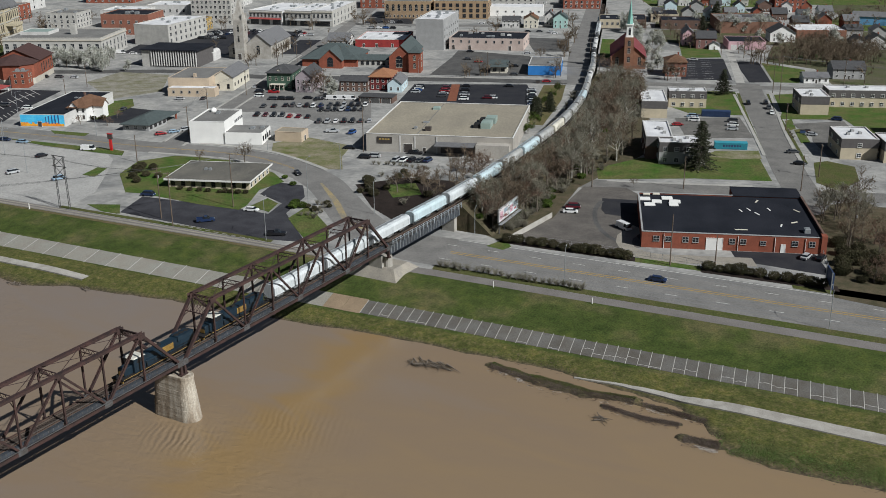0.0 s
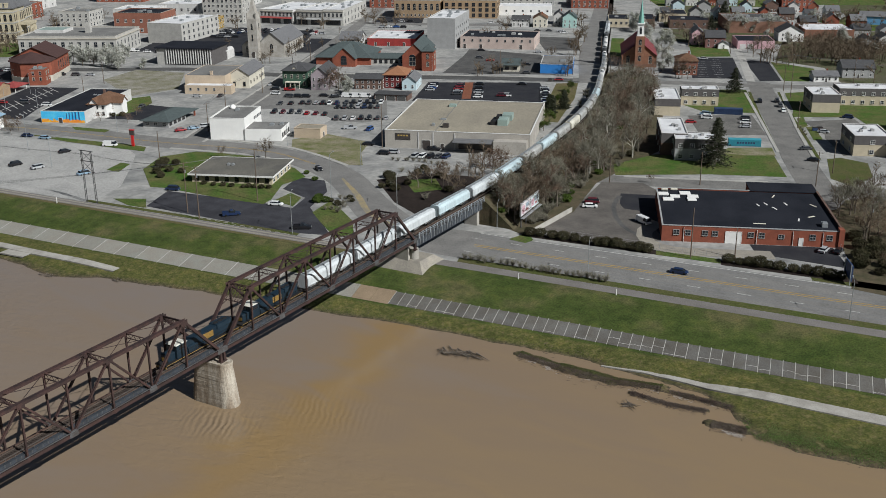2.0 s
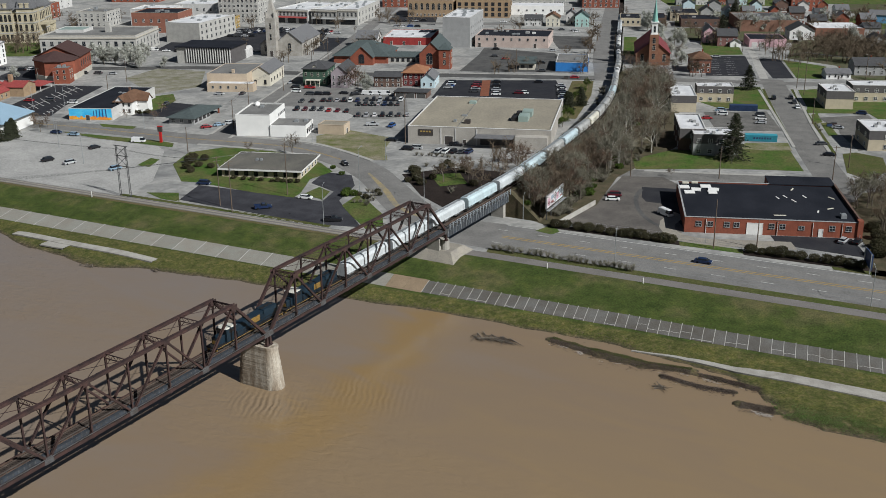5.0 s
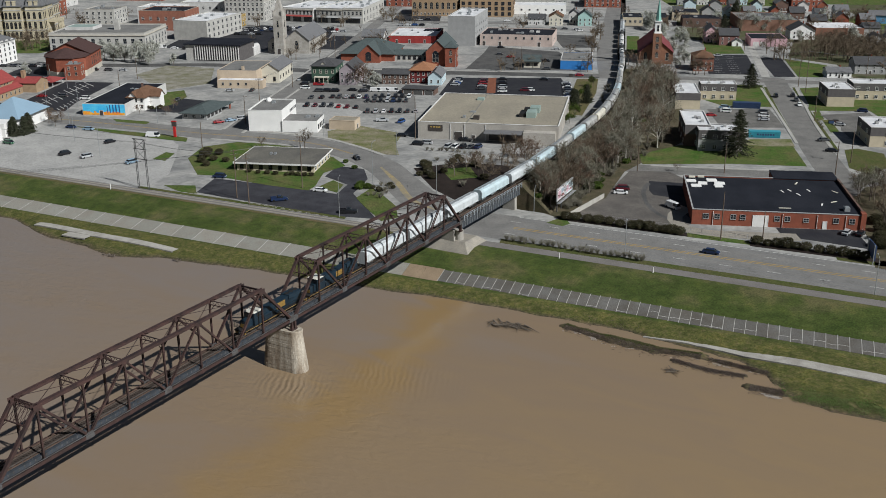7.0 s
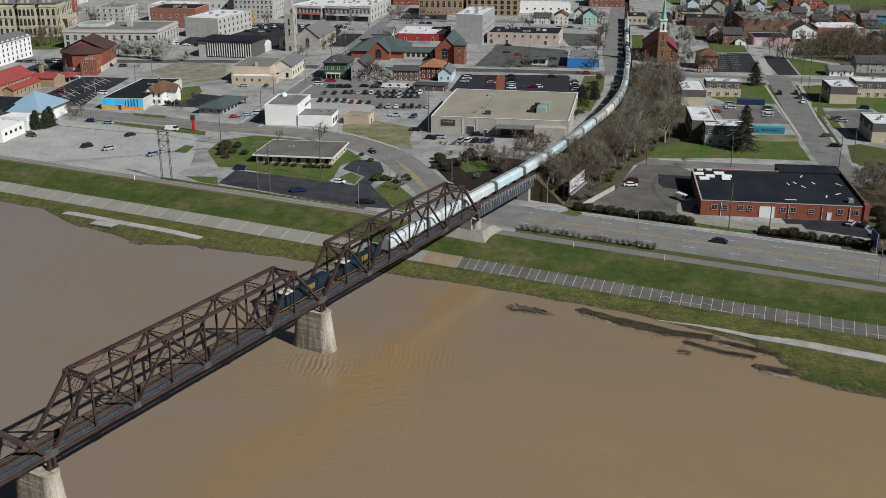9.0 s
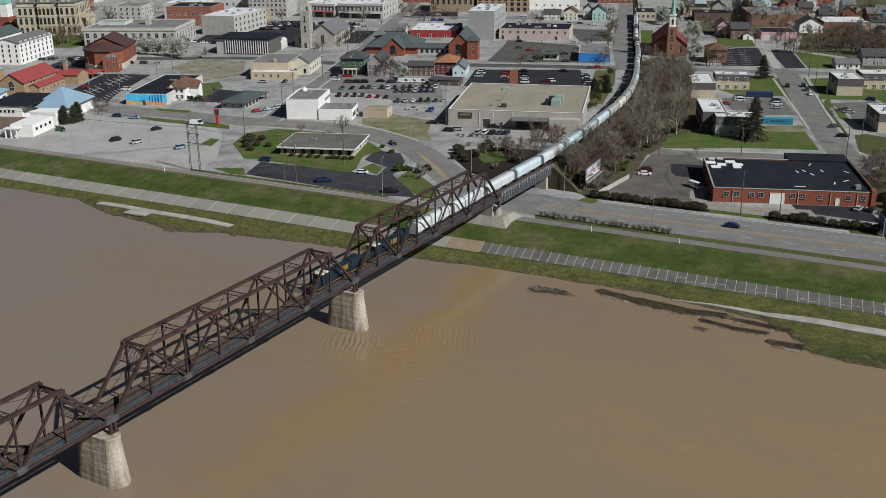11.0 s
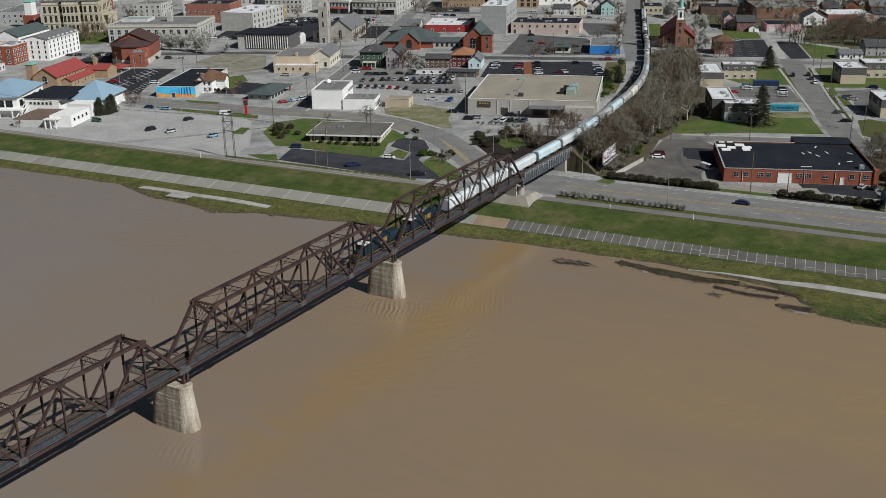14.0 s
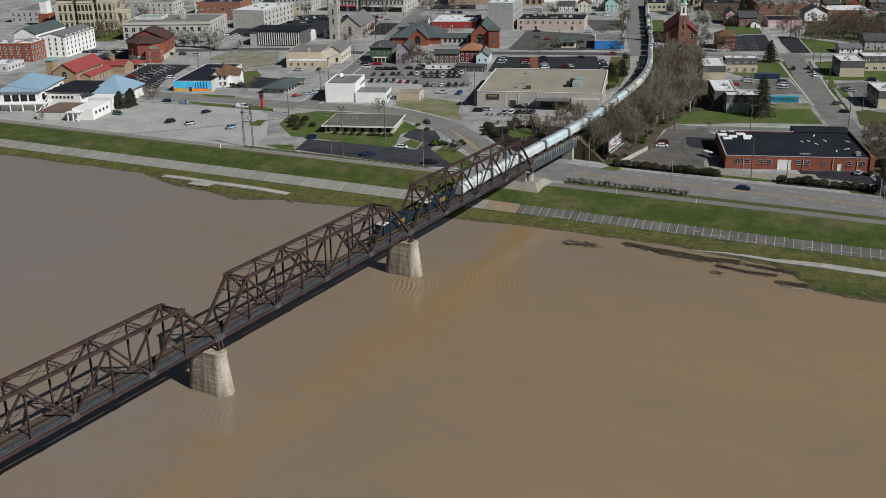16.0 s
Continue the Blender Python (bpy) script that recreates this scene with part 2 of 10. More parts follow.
def ground_material():
    m = bpy.data.materials.new("turf_and_town_ground")
    m.use_nodes = True
    nt = m.node_tree
    N, L = nt.nodes.new, nt.links.new
    b = nt.nodes["Principled BSDF"]
    b.inputs["Roughness"].default_value = 0.95
    b.inputs["Specular IOR Level"].default_value = 0.15
    tc = N("ShaderNodeTexCoord")
    mp = N("ShaderNodeMapping")
    mp.inputs["Rotation"].default_value = (0, 0, -BANK)
    L(tc.outputs["Object"], mp.inputs[0])
    sep = N("ShaderNodeSeparateXYZ")
    L(mp.outputs[0], sep.inputs[0])

    def nz(scale, detail=5):
        n = N("ShaderNodeTexNoise")
        n.inputs["Scale"].default_value, n.inputs["Detail"].default_value = scale, detail
        L(tc.outputs["Object"], n.inputs["Vector"])
        return n.outputs["Fac"]

    def ramp(fac, stops):
        r = N("ShaderNodeValToRGB")
        while len(r.color_ramp.elements) < len(stops):
            r.color_ramp.elements.new(0.5)
        for e, (p, c) in zip(r.color_ramp.elements, stops):
            e.position, e.color = p, (*c, 1)
        L(fac, r.inputs[0])
        return r.outputs[0]

    def mix(fac, a, c, mode="MIX"):
        x = N("ShaderNodeMix")
        x.data_type, x.blend_type = "RGBA", mode
        if isinstance(fac, float):
            x.inputs[0].default_value = fac
        else:
            L(fac, x.inputs[0])
        L(a, x.inputs[6])
        L(c, x.inputs[7])
        return x.outputs[2]

    def step(value, a, c, wob=0.0):
        mr = N("ShaderNodeMapRange")
        mr.inputs["From Min"].default_value, mr.inputs["From Max"].default_value = a, c
        if wob:
            ad = N("ShaderNodeMath")
            ad.operation = "MULTIPLY_ADD"
            ad.inputs[1].default_value = wob
            L(nz(0.25), ad.inputs[0])
            L(value, ad.inputs[2])
            value = ad.outputs[0]
        L(value, mr.inputs["Value"])
        return mr.outputs[0]

    n1, n2, n3 = nz(0.09, 8), nz(0.9, 6), nz(2.4, 7)
    levee = ramp(n1, ((0.3, (0.044, 0.067, 0.015)), (0.5, (0.067, 0.088, 0.023)), (0.68, (0.114, 0.107, 0.047))))
    berm = ramp(n2, ((0.3, (0.066, 0.078, 0.020)), (0.55, (0.104, 0.104, 0.034)), (0.75, (0.155, 0.130, 0.060))))
    mud = ramp(n2, ((0.3, (0.045, 0.034, 0.028)), (0.55, (0.10, 0.076, 0.056)), (0.8, (0.21, 0.165, 0.115))))
    town = ramp(n1, ((0.3, (0.195, 0.195, 0.190)), (0.48, (0.285, 0.281, 0.268)), (0.60, (0.345, 0.337, 0.316)), (0.75, (0.220, 0.220, 0.212))))
    wet = step(sep.outputs["Z"], WATER + 0.75, WATER + 0.2, 0.5)
    col = mix(step(sep.outputs["Y"], TOE - 0.5, TOE + 0.5), berm, levee)
    col = mix(wet, col, mud)
    tuft = ramp(nz(0.33, 6), ((0.32, (0.70, 0.74, 0.72)), (0.52, (1.0, 1.0, 1.0)), (0.70, (1.28, 1.18, 1.12))))
    col = mix(1.0, col, tuft, "MULTIPLY")
    grain = ramp(n3, ((0.3, (0.60, 0.60, 0.60)), (0.7, (1.24, 1.24, 1.24))))
    col = mix(1.0, col, grain, "MULTIPLY")
    dust = ramp(nz(0.6, 8), ((0.3, (0.80, 0.80, 0.80)), (0.7, (1.12, 1.12, 1.12))))
    town = mix(1.0, town, dust, "MULTIPLY")
    col = mix(step(sep.outputs["Y"], CREST + 3.0, CREST + 3.8), col, town)
    L(col, b.inputs["Base Color"])
    bp = N("ShaderNodeBump")
    bp.inputs["Strength"].default_value, bp.inputs["Distance"].default_value = 0.5, 0.12
    L(nz(7, 3), bp.inputs["Height"])
    L(bp.outputs[0], b.inputs["Normal"])
    return m


GROUNDMAT = ground_material()
make_ground()


def water_material():
    water = bpy.data.materials.new("muddy_river_water")
    water.use_nodes = True
    nt = water.node_tree
    N, L = nt.nodes.new, nt.links.new
    b = nt.nodes["Principled BSDF"]
    b.inputs["Roughness"].default_value = 0.16
    b.inputs["IOR"].default_value = 1.33
    tc = N("ShaderNodeTexCoord")
    mp = N("ShaderNodeMapping")
    mp.inputs["Rotation"].default_value = (0, 0, -BANK)
    mp.inputs["Scale"].default_value = (0.45, 1, 1)
    L(tc.outputs["Object"], mp.inputs[0])
    big, small = N("ShaderNodeTexNoise"), N("ShaderNodeTexNoise")
    big.inputs["Scale"].default_value, big.inputs["Detail"].default_value, big.inputs["Distortion"].default_value = 0.018, 4, 0.6
    small.inputs["Scale"].default_value, small.inputs["Detail"].default_value, small.inputs["Distortion"].default_value = 0.5, 3, 0.9
    L(mp.outputs[0], big.inputs["Vector"])
    L(mp.outputs[0], small.inputs["Vector"])
    # low end greyed: the pale sky's reflection upstream is put into the colour
    r = N("ShaderNodeValToRGB")
    for e, (p, c) in zip(r.color_ramp.elements, ((0.30, (0.208, 0.171, 0.144)), (0.80, (0.268, 0.186, 0.096)))):
        e.position, e.color = p, (*c, 1)
    mid = r.color_ramp.elements.new(0.52)
    mid.color = (0.221, 0.161, 0.107, 1)
    sp = N("ShaderNodeSeparateXYZ")
    L(tc.outputs["Object"], sp.inputs[0])
    # along x: painted sky reflection on the left, real silt on the right
    silt_and_sky = N("ShaderNodeMapRange")
    silt_and_sky.inputs["From Min"].default_value, silt_and_sky.inputs["From Max"].default_value = -120, 90
    silt_and_sky.inputs["To Min"].default_value, silt_and_sky.inputs["To Max"].default_value = -0.10, 0.28
    L(sp.outputs["X"], silt_and_sky.inputs["Value"])
    eddy = N("ShaderNodeTexNoise")
    eddy.inputs["Scale"].default_value, eddy.inputs["Detail"].default_value, eddy.inputs["Distortion"].default_value = 0.06, 7, 2.5
    L(mp.outputs[0], eddy.inputs["Vector"])
    m1, m2 = N("ShaderNodeMath"), N("ShaderNodeMath")
    m1.operation = "MULTIPLY_ADD"
    m1.inputs[1].default_value = 0.20
    L(eddy.outputs["Fac"], m1.inputs[0])
    L(silt_and_sky.outputs[0], m1.inputs[2])
    m2.operation = "MULTIPLY_ADD"
    m2.inputs[1].default_value = 0.55
    L(big.outputs["Fac"], m2.inputs[0])
    L(m1.outputs[0], m2.inputs[2])
    L(m2.outputs[0], r.inputs[0])
    # an ochre band of silt drifting off from the bank beside the bridge, its shade put into the colour
    def m(op, a, c, d=None):
        n = N("ShaderNodeMath")
        n.operation = op
        for i, q in enumerate((a, c, d)):
            if q is None:
                continue
            if isinstance(q, (int, float)):
                n.inputs[i].default_value = q
            else:
                L(q, n.inputs[i])
        return n.outputs[0]
    bend = N("ShaderNodeMapRange")
    bend.interpolation_type = "SMOOTHSTEP"
    for nm, v in (("From Min", 52), ("From Max", 0), ("To Min", 10.5), ("To Max", 19.5)):
        bend.inputs[nm].default_value = v
    L(sp.outputs["Y"], bend.inputs["Value"])
    off = m("SUBTRACT", sp.outputs["X"], bend.outputs[0])
    off = m("MULTIPLY_ADD", m("SUBTRACT", eddy.outputs["Fac"], 0.5), 22.0, off)
    core = m("POWER", 2.718, m("MULTIPLY", m("POWER", m("ABSOLUTE", m("DIVIDE", off, 7.5), 0), 2.0), -1.0))
    fade = N("ShaderNodeMapRange")
    for nm, v in (("From Min", -190), ("From Max", 20), ("To Min", 0.05), ("To Max", 0.62)):
        fade.inputs[nm].default_value = v
    L(sp.outputs["Y"], fade.inputs["Value"])
    shaded_silt = N("ShaderNodeMix")
    shaded_silt.data_type = "RGBA"
    L(m("MULTIPLY", core, fade.outputs[0]), shaded_silt.inputs[0])
    L(r.outputs[0], shaded_silt.inputs[6])
    shaded_silt.inputs[7].default_value = (0.265, 0.167, 0.060, 1)
    L(shaded_silt.outputs[2], b.inputs["Base Color"])
    patch = N("ShaderNodeMapRange")
    patch.inputs["From Min"].default_value, patch.inputs["From Max"].default_value = 0.50, 0.66
    patch.inputs["To Min"].default_value, patch.inputs["To Max"].default_value = 0.06, 0.75
    L(big.outputs["Fac"], patch.inputs["Value"])
    def hill(x0, y0, rx, ry):
        a = m("POWER", m("ABSOLUTE", m("DIVIDE", m("SUBTRACT", sp.outputs["X"], x0), rx), 0), 2.0)
        c = m("POWER", m("ABSOLUTE", m("DIVIDE", m("SUBTRACT", sp.outputs["Y"], y0), ry), 0), 2.0)
        return m("POWER", 2.718, m("MULTIPLY", m("ADD", a, c), -1.0))
    swell = N("ShaderNodeTexWave")
    swell.inputs["Scale"].default_value, swell.inputs["Distortion"].default_value, swell.inputs["Detail"].default_value, swell.inputs["Detail Scale"].default_value = 0.24, 5.0, 3, 0.7
    turn = N("ShaderNodeMapping")
    turn.inputs["Rotation"].default_value = (0, 0, radians(-25))
    L(tc.outputs["Object"], turn.inputs[0])
    L(turn.outputs[0], swell.inputs["Vector"])
    rough = m("ADD", m("ADD", hill(23, 9, 12, 8), hill(4, -8, 7, 5)), hill(5, -88, 8, 6))
    bp = N("ShaderNodeBump")
    bp.inputs["Distance"].default_value = 0.35
    L(m("MINIMUM", m("ADD", patch.outputs[0], m("MULTIPLY", rough, 0.16)), 1.0), bp.inputs["Strength"])
    L(m("MULTIPLY_ADD", m("MULTIPLY", swell.outputs["Fac"], rough), 0.42, small.outputs["Fac"]), bp.inputs["Height"])
    L(bp.outputs[0], b.inputs["Normal"])
    return water


def make_water():
    bm = bmesh.new()
    c = [UB * s + NB * n for s, n in ((-2600, -1500), (2600, -1500), (2600, 56.0), (-2600, 56.0))]
    lo = [bm.verts.new((p.x, p.y, WATER)) for p in c]
    bm.faces.new(lo)
    return tagged(part("water", bm, water_material()), "muddy brown river water in flood", "water", kind="structure")


make_water()

# ---- railway bridge ----
P, HT, XF, GAP = 9.65, 10.43, -5.57, 1.04
XT = XF / 2
SPAN = 8 * P


def truss_span():
    """One through-truss span: Warren frames with verticals, floor, bracing and track; its near foot at the origin."""
    sp = empty("truss_span", pose(0, 0, 0), "rusty brown steel through truss railway bridge span", "bridge", "bridge spans")
    for x in (0, XF):
        nb = lambda k: (x, k * P, 0)
        nt = lambda k: (x, k * P, HT)
        bm = bmesh.new()
        beam(bm, nt(1), nt(7), 0.62, 0.62)
        box(bm, x - 0.38, x + 0.38, P, 7 * P, HT + 0.31, HT + 0.35)
        part("top_chord", bm, STEEL, sp)
        bm = bmesh.new()
        for s in (-0.24, 0.24):
            beam(bm, (x + s, -0.2, 0), (x + s, SPAN + 0.2, 0), 0.10, 0.60)
        n = 76
        for i in range(n):
            y0 = i * SPAN / n
            beam(bm, (x - 0.24, y0, -0.3), (x + 0.24, y0 + SPAN / n, -0.3), 0.08, 0.02)
        part("bottom_chord", bm, STEEL, sp)
        for a, b in (((x, -0.1, 0), nt(1)), ((x, SPAN + 0.1, 0), nt(7))):
            bm = bmesh.new()
            beam(bm, a, b, 0.62, 0.55)
            part("end_post", bm, STEEL, sp)
        for k in range(1, 8):
            bm = bmesh.new()
            w = 0.34 if k % 2 else 0.30
            laced(bm, nb(k), nt(k), w, 0.34, 0.05, 0.75)
            part("vertical", bm, STEEL, sp)
        for k in range(1, 7):
            a, b = (nt(k), nb(k + 1)) if k % 2 else (nb(k), nt(k + 1))
            bm = bmesh.new()
            w = 0.5 if k in (1, 6) else 0.44
            laced(bm, a, b, w, 0.42 if k in (1, 6) else 0.36, 0.08, 0.8)
            part("diagonal", bm, STEEL, sp)
        for k in range(0, 9):
            for s in (-0.3, 0.3):
                bm = bmesh.new()
                if k % 2 == 0:
                    y0, y1 = max(-0.5, k * P - 0.95), min(SPAN + 0.5, k * P + 0.95)
                    pts = ((y0, -0.42), (y1, -0.42), (y1, 0.35), (min(y1, k * P + 0.55), 0.95), (max(y0, k * P - 0.55), 0.95), (y0, 0.35))
                else:
                    if k in (1, 7):
                        bm.free()
                        continue
                    pts = ((k * P - 0.35, -0.42), (k * P + 0.35, -0.42), (k * P + 0.3, 0.7), (k * P - 0.3, 0.7))
                lo = [bm.verts.new((x + s - 0.015, a, z)) for a, z in pts]
                hi = [bm.verts.new((x + s + 0.015, a, z)) for a, z in pts]
                bm.faces.new(lo)
                bm.faces.new(hi[::-1])
                for i in range(len(pts)):
                    j = (i + 1) % len(pts)
                    bm.faces.new((lo[j], lo[i], hi[i], hi[j]))
                part("gusset_plate", bm, STEEL if k % 2 else STEEL_GREY, sp, "" if k % 2 else "grey galvanised gusset plate")
            if k % 2:
                w, drop = (0.9, 0.95) if k in (1, 7) else (0.8, 0.75)
                for s in (-0.34, 0.34):
                    bm = bmesh.new()
                    box(bm, x + s - 0.015, x + s + 0.015, k * P - w, k * P + w, HT - drop, HT + 0.28)
                    part("gusset_plate", bm, STEEL, sp)
        for y in (0, SPAN):
            bm = bmesh.new()
            box(bm, x - 0.45, x + 0.45, y - 0.5, y + 0.5, -2.55, -2.25)
            box(bm, x - 0.3, x + 0.3, y - 0.3, y + 0.3, -2.25, -0.3, 0.08)
            part("bearing", bm, STEEL, sp)
    for k in range(9):
        bm = bmesh.new()
        ibeam(bm, (XF + 0.3, k * P, 0.15), (-0.3, k * P, 0.15), 0.4, 1.1)
        part("floor_beam", bm, STEEL, sp)
    for s in (-1.0, 1.0):
        bm = bmesh.new()
        ibeam(bm, (XT + s, 0, 0.25), (XT + s, SPAN, 0.25), 0.32, 0.85)
        part("stringer", bm, STEEL, sp)
    for k in range(8):
        bm = bmesh.new()
        beam(bm, (XF, k * P, -0.25), (0, (k + 1) * P, -0.25), 0.14, 0.10)
        beam(bm, (0, k * P, -0.25), (XF, (k + 1) * P, -0.25), 0.14, 0.10)
        part("bottom_lateral", bm, STEEL, sp)
    for k in range(1, 8):
        bm = bmesh.new()
        for z in (HT + 0.15, HT - (1.0 if k in (1, 7) else 0.75)):
            beam(bm, (XF, k * P, z), (0, k * P, z), 0.2, 0.12)
        n = 8
        for i in range(n):
            a, b = XF + i * -XF / n, XF + (i + 1) * -XF / n
            z0, z1 = HT - 0.75, HT + 0.15
            if i % 2:
                z0, z1 = z1, z0
            beam(bm, (a, k * P, z0), (b, k * P, z1), 0.05, 0.09, (0, 1, 0))
        for x, d in ((XF, 1.3), (0, -1.3)):
            beam(bm, (x, k * P, HT - 2.2), (x + d, k * P, HT - 0.8), 0.1, 0.1, (0, 1, 0))
        part("sway_frame", bm, STEEL, sp)
    for k in range(1, 7):
        bm = bmesh.new()
        beam(bm, (XF, k * P, HT + 0.2), (0, (k + 1) * P, HT + 0.2), 0.1, 0.08)
        beam(bm, (0, k * P, HT + 0.12), (XF, (k + 1) * P, HT + 0.12), 0.1, 0.08)
        part("top_lateral", bm, STEEL, sp)
    for y0, y1 in ((0, P), (SPAN, 7 * P)):
        bm = bmesh.new()
        at = lambda x, f: Vector((x, y0 + (y1 - y0) * f, HT * f))
        fs = (0.74, 0.99)
        for f in fs:
            strut = bmesh.new()
            beam(strut, at(XF, f), at(0, f), 0.22, 0.16)
            part("portal_strut", strut, STEEL, sp)
        n = 7
        for i in range(n):
            a, b = XF - XF * i / n, XF - XF * (i + 1) / n
            beam(bm, at(a, fs[0]), at(b, fs[1]), 0.07, 0.07)
            beam(bm, at(a, fs[1]), at(b, fs[0]), 0.07, 0.07)
            if i % 2 == 0:
                m0 = (fs[0] + fs[1]) / 2
                beam(bm, at(a, m0), at(b, fs[1]), 0.05, 0.05)
        for x, d in ((XF, 1.2), (0, -1.2)):
            knee = bmesh.new()
            beam(knee, at(x, 0.60), at(x + d, 0.74), 0.12, 0.12)
            part("knee_brace", knee, STEEL, sp)
        tagged(part("portal_lattice", bm, STEEL, sp), kind="stuff")
    track(sp, 0, SPAN + GAP)
    bm = bmesh.new()
    box(bm, -1.25, -0.42, 0, SPAN + GAP, 0.98, 1.04)
    part("walkway", bm, GRATING, sp, "blue-grey steel grating walkway")
    bm = bmesh.new()
    box(bm, -0.44, -0.40, 0, SPAN + GAP, 0.32, 1.0)
    part("walkway_fascia", bm, GRATING, sp, "blue-grey channel below the walkway edge")
    bm = bmesh.new()
    for i in range(70):
        y = 0.5 + i * SPAN / 70
        box(bm, -0.40, -0.30, y - 0.09, y + 0.09, 0.62, 1.06)
    tagged(part("walkway_bracket", bm, STEEL_GREY, sp, "grey bracket ends"), kind="stuff")
    bm = bmesh.new()
    for z in (1.55, 2.05):
        beam(bm, (-0.45, 0, z), (-0.45, SPAN + GAP, z), 0.035, 0.035)
    for i in range(41):
        beam(bm, (-0.45, i * SPAN / 40, 1.0), (-0.45, i * SPAN / 40, 2.08), 0.05, 0.05)
    part("handrail", bm, STEEL_GREY, sp, "thin grey handrail")
    bm = bmesh.new()
    tube(bm, (0.5, 0, 0.75), (0.5, SPAN + GAP, 0.75), 0.09, 0.09, 6)
    part("cable_pipe", bm, STEEL_GREY, sp, "grey cable pipe along the chord")
    return sp


def track(parent, y0, y1):
    bm = bmesh.new()
    n = int((y1 - y0) / 0.56)
    for i in range(n):
        y = y0 + (i + 0.5) * (y1 - y0) / n
        e = 0.9 if i % 6 == 0 else 0
        box(bm, XT - 1.45 - e * 0.3, XT + 1.45 + e * 0.3, y - 0.19, y + 0.19, 0.70, 0.94)
    tagged(part("tie_deck", bm, TIE, parent, "dark timber tie deck"), kind="stuff")
    for s in (-0.75, 0.75):
        bm = bmesh.new()
        beam(bm, (XT + s, y0, 0.97), (XT + s, y1, 0.97), 0.14, 0.05)
        beam(bm, (XT + s, y0, 1.06), (XT + s, y1, 1.06), 0.07, 0.14)
        part("rail", bm, RAIL, parent)
    for s in (-0.4, 0.4):
        bm = bmesh.new()
        beam(bm, (XT + s, y0, 1.0), (XT + s, y1, 1.0), 0.12, 0.10)
        part("guard_rail", bm, TIE, parent)
    for s in (-1.32, 1.32):
        bm = bmesh.new()
        beam(bm, (XT + s, y0, 1.03), (XT + s, y1, 1.03), 0.24, 0.18)
        part("guard_timber", bm, GUARD, parent, "brown guard timber along the tie ends")


first = truss_span()
for k in (1, 2):
    copy_thing(first, pose(0, -k * (SPAN + GAP), 0))


def stone_pier(y, seed):
    """A tapered stone pier set along the current, with a rounded nose and a coping."""
    e = empty("stone_pier", pose(XT, y, WATER - 1.5), "weathered pale stone bridge pier with rusty streaks", "bridge pier", "bridge piers")
    rnd = random.Random(seed)
    zt = -2.55 - (WATER - 1.5)
    bm = bmesh.new()

    def ring(z, grow):
        pts = []
        hl, hw = 4.6 + grow * 1.6, 1.75 + grow * 0.75
        for i in range(13):
            a = -math.pi / 2 + math.pi * i / 12
            pts.append((hl - hw + hw * math.cos(a), hw * math.sin(a)))
        for i in range(13):
            a = math.pi / 2 + math.pi * i / 12
            pts.append((-hl + hw + hw * math.cos(a), hw * math.sin(a)))
        return [bm.verts.new((px + rnd.uniform(-.04, .04), py + rnd.uniform(-.04, .04), z)) for px, py in pts]
    levels = [(0, 0.85)]
    n = 13
    for i in range(n):
        z0 = (zt - 0.6) * i / n
        z1 = (zt - 0.6) * (i + 1) / n
        g0, g1 = 0.85 * (1 - i / n), 0.85 * (1 - (i + 1) / n)
        levels += [(z0 + 0.03, g0), (z1 - 0.03, g1), (z1, g1 - 0.035)]
    levels += [(zt - 0.6, 0.09), (zt - 0.1, 0.09), (zt, 0.03)]
    rings = [ring(z, g) for z, g in levels]
    for a, b in zip(rings, rings[1:]):
        for i in range(26):
            bm.faces.new((a[i], a[(i + 1) % 26], b[(i + 1) % 26], b[i]))
    bm.faces.new(rings[-1])
    part("shaft", bm, STONE, e)


for k, shift in enumerate((0.2, -0.9, -0.9)):
    stone_pier(-GAP / 2 - k * (SPAN + GAP) + shift, k)

# ---- roads, lots, lawns and pavings ----
ASPHALT = mat("grey_worn_asphalt", (0.222, 0.214, 0.202), 0.9, 0, 0.28, 0.5, 0.2, second=(0.170, 0.165, 0.157))
PATHM = mat("worn_levee_path_asphalt", (0.205, 0.190, 0.178), 0.92, 0, 0.25, 0.6, 0.2, second=(0.165, 0.152, 0.142))
VERGE = mat("rough_verge_turf", (0.070, 0.092, 0.022), 0.95, 0, 0.5, 0.5, 0.5, second=(0.105, 0.098, 0.042))
SIDE = mat("aged_side_street_asphalt", (0.212, 0.204, 0.190), 0.9, 0, 0.32, 0.5, 0.2, second=(0.155, 0.150, 0.142))
FRESH = mat("fresh_black_asphalt", (0.024, 0.025, 0.031), 0.85, 0, 0.35, 0.6, 0.2, second=(0.040, 0.040, 0.044))
WORNLOT = mat("worn_court_asphalt", (0.182, 0.174, 0.160), 0.9, 0, 0.36, 0.5, 0.2, second=(0.122, 0.117, 0.110))
LOTGREY = mat("faded_parking_asphalt", (0.118, 0.115, 0.110), 0.9, 0, 0.38, 0.5, 0.2, second=(0.078, 0.077, 0.076))
PALE = mat("pale_concrete_paving", (0.42, 0.405, 0.375), 0.9, 0, 0.2, 0.6, 0.15, second=(0.33, 0.32, 0.295))
DIRT = mat("leaf_litter", (0.12, 0.095, 0.062), 0.95, 0, 0.45, 1.0, 0.6, second=(0.065, 0.062, 0.034))
YARD = mat("rough_winter_yards", (0.075, 0.092, 0.034), 0.95, 0, 0.45, 0.25, 0.5, second=(0.115, 0.100, 0.070))
VACANT = mat("patchy_gravel_and_grass", (0.30, 0.28, 0.24), 0.95, 0, 0.35, 0.5, 0.4, second=(0.17, 0.165, 0.10))
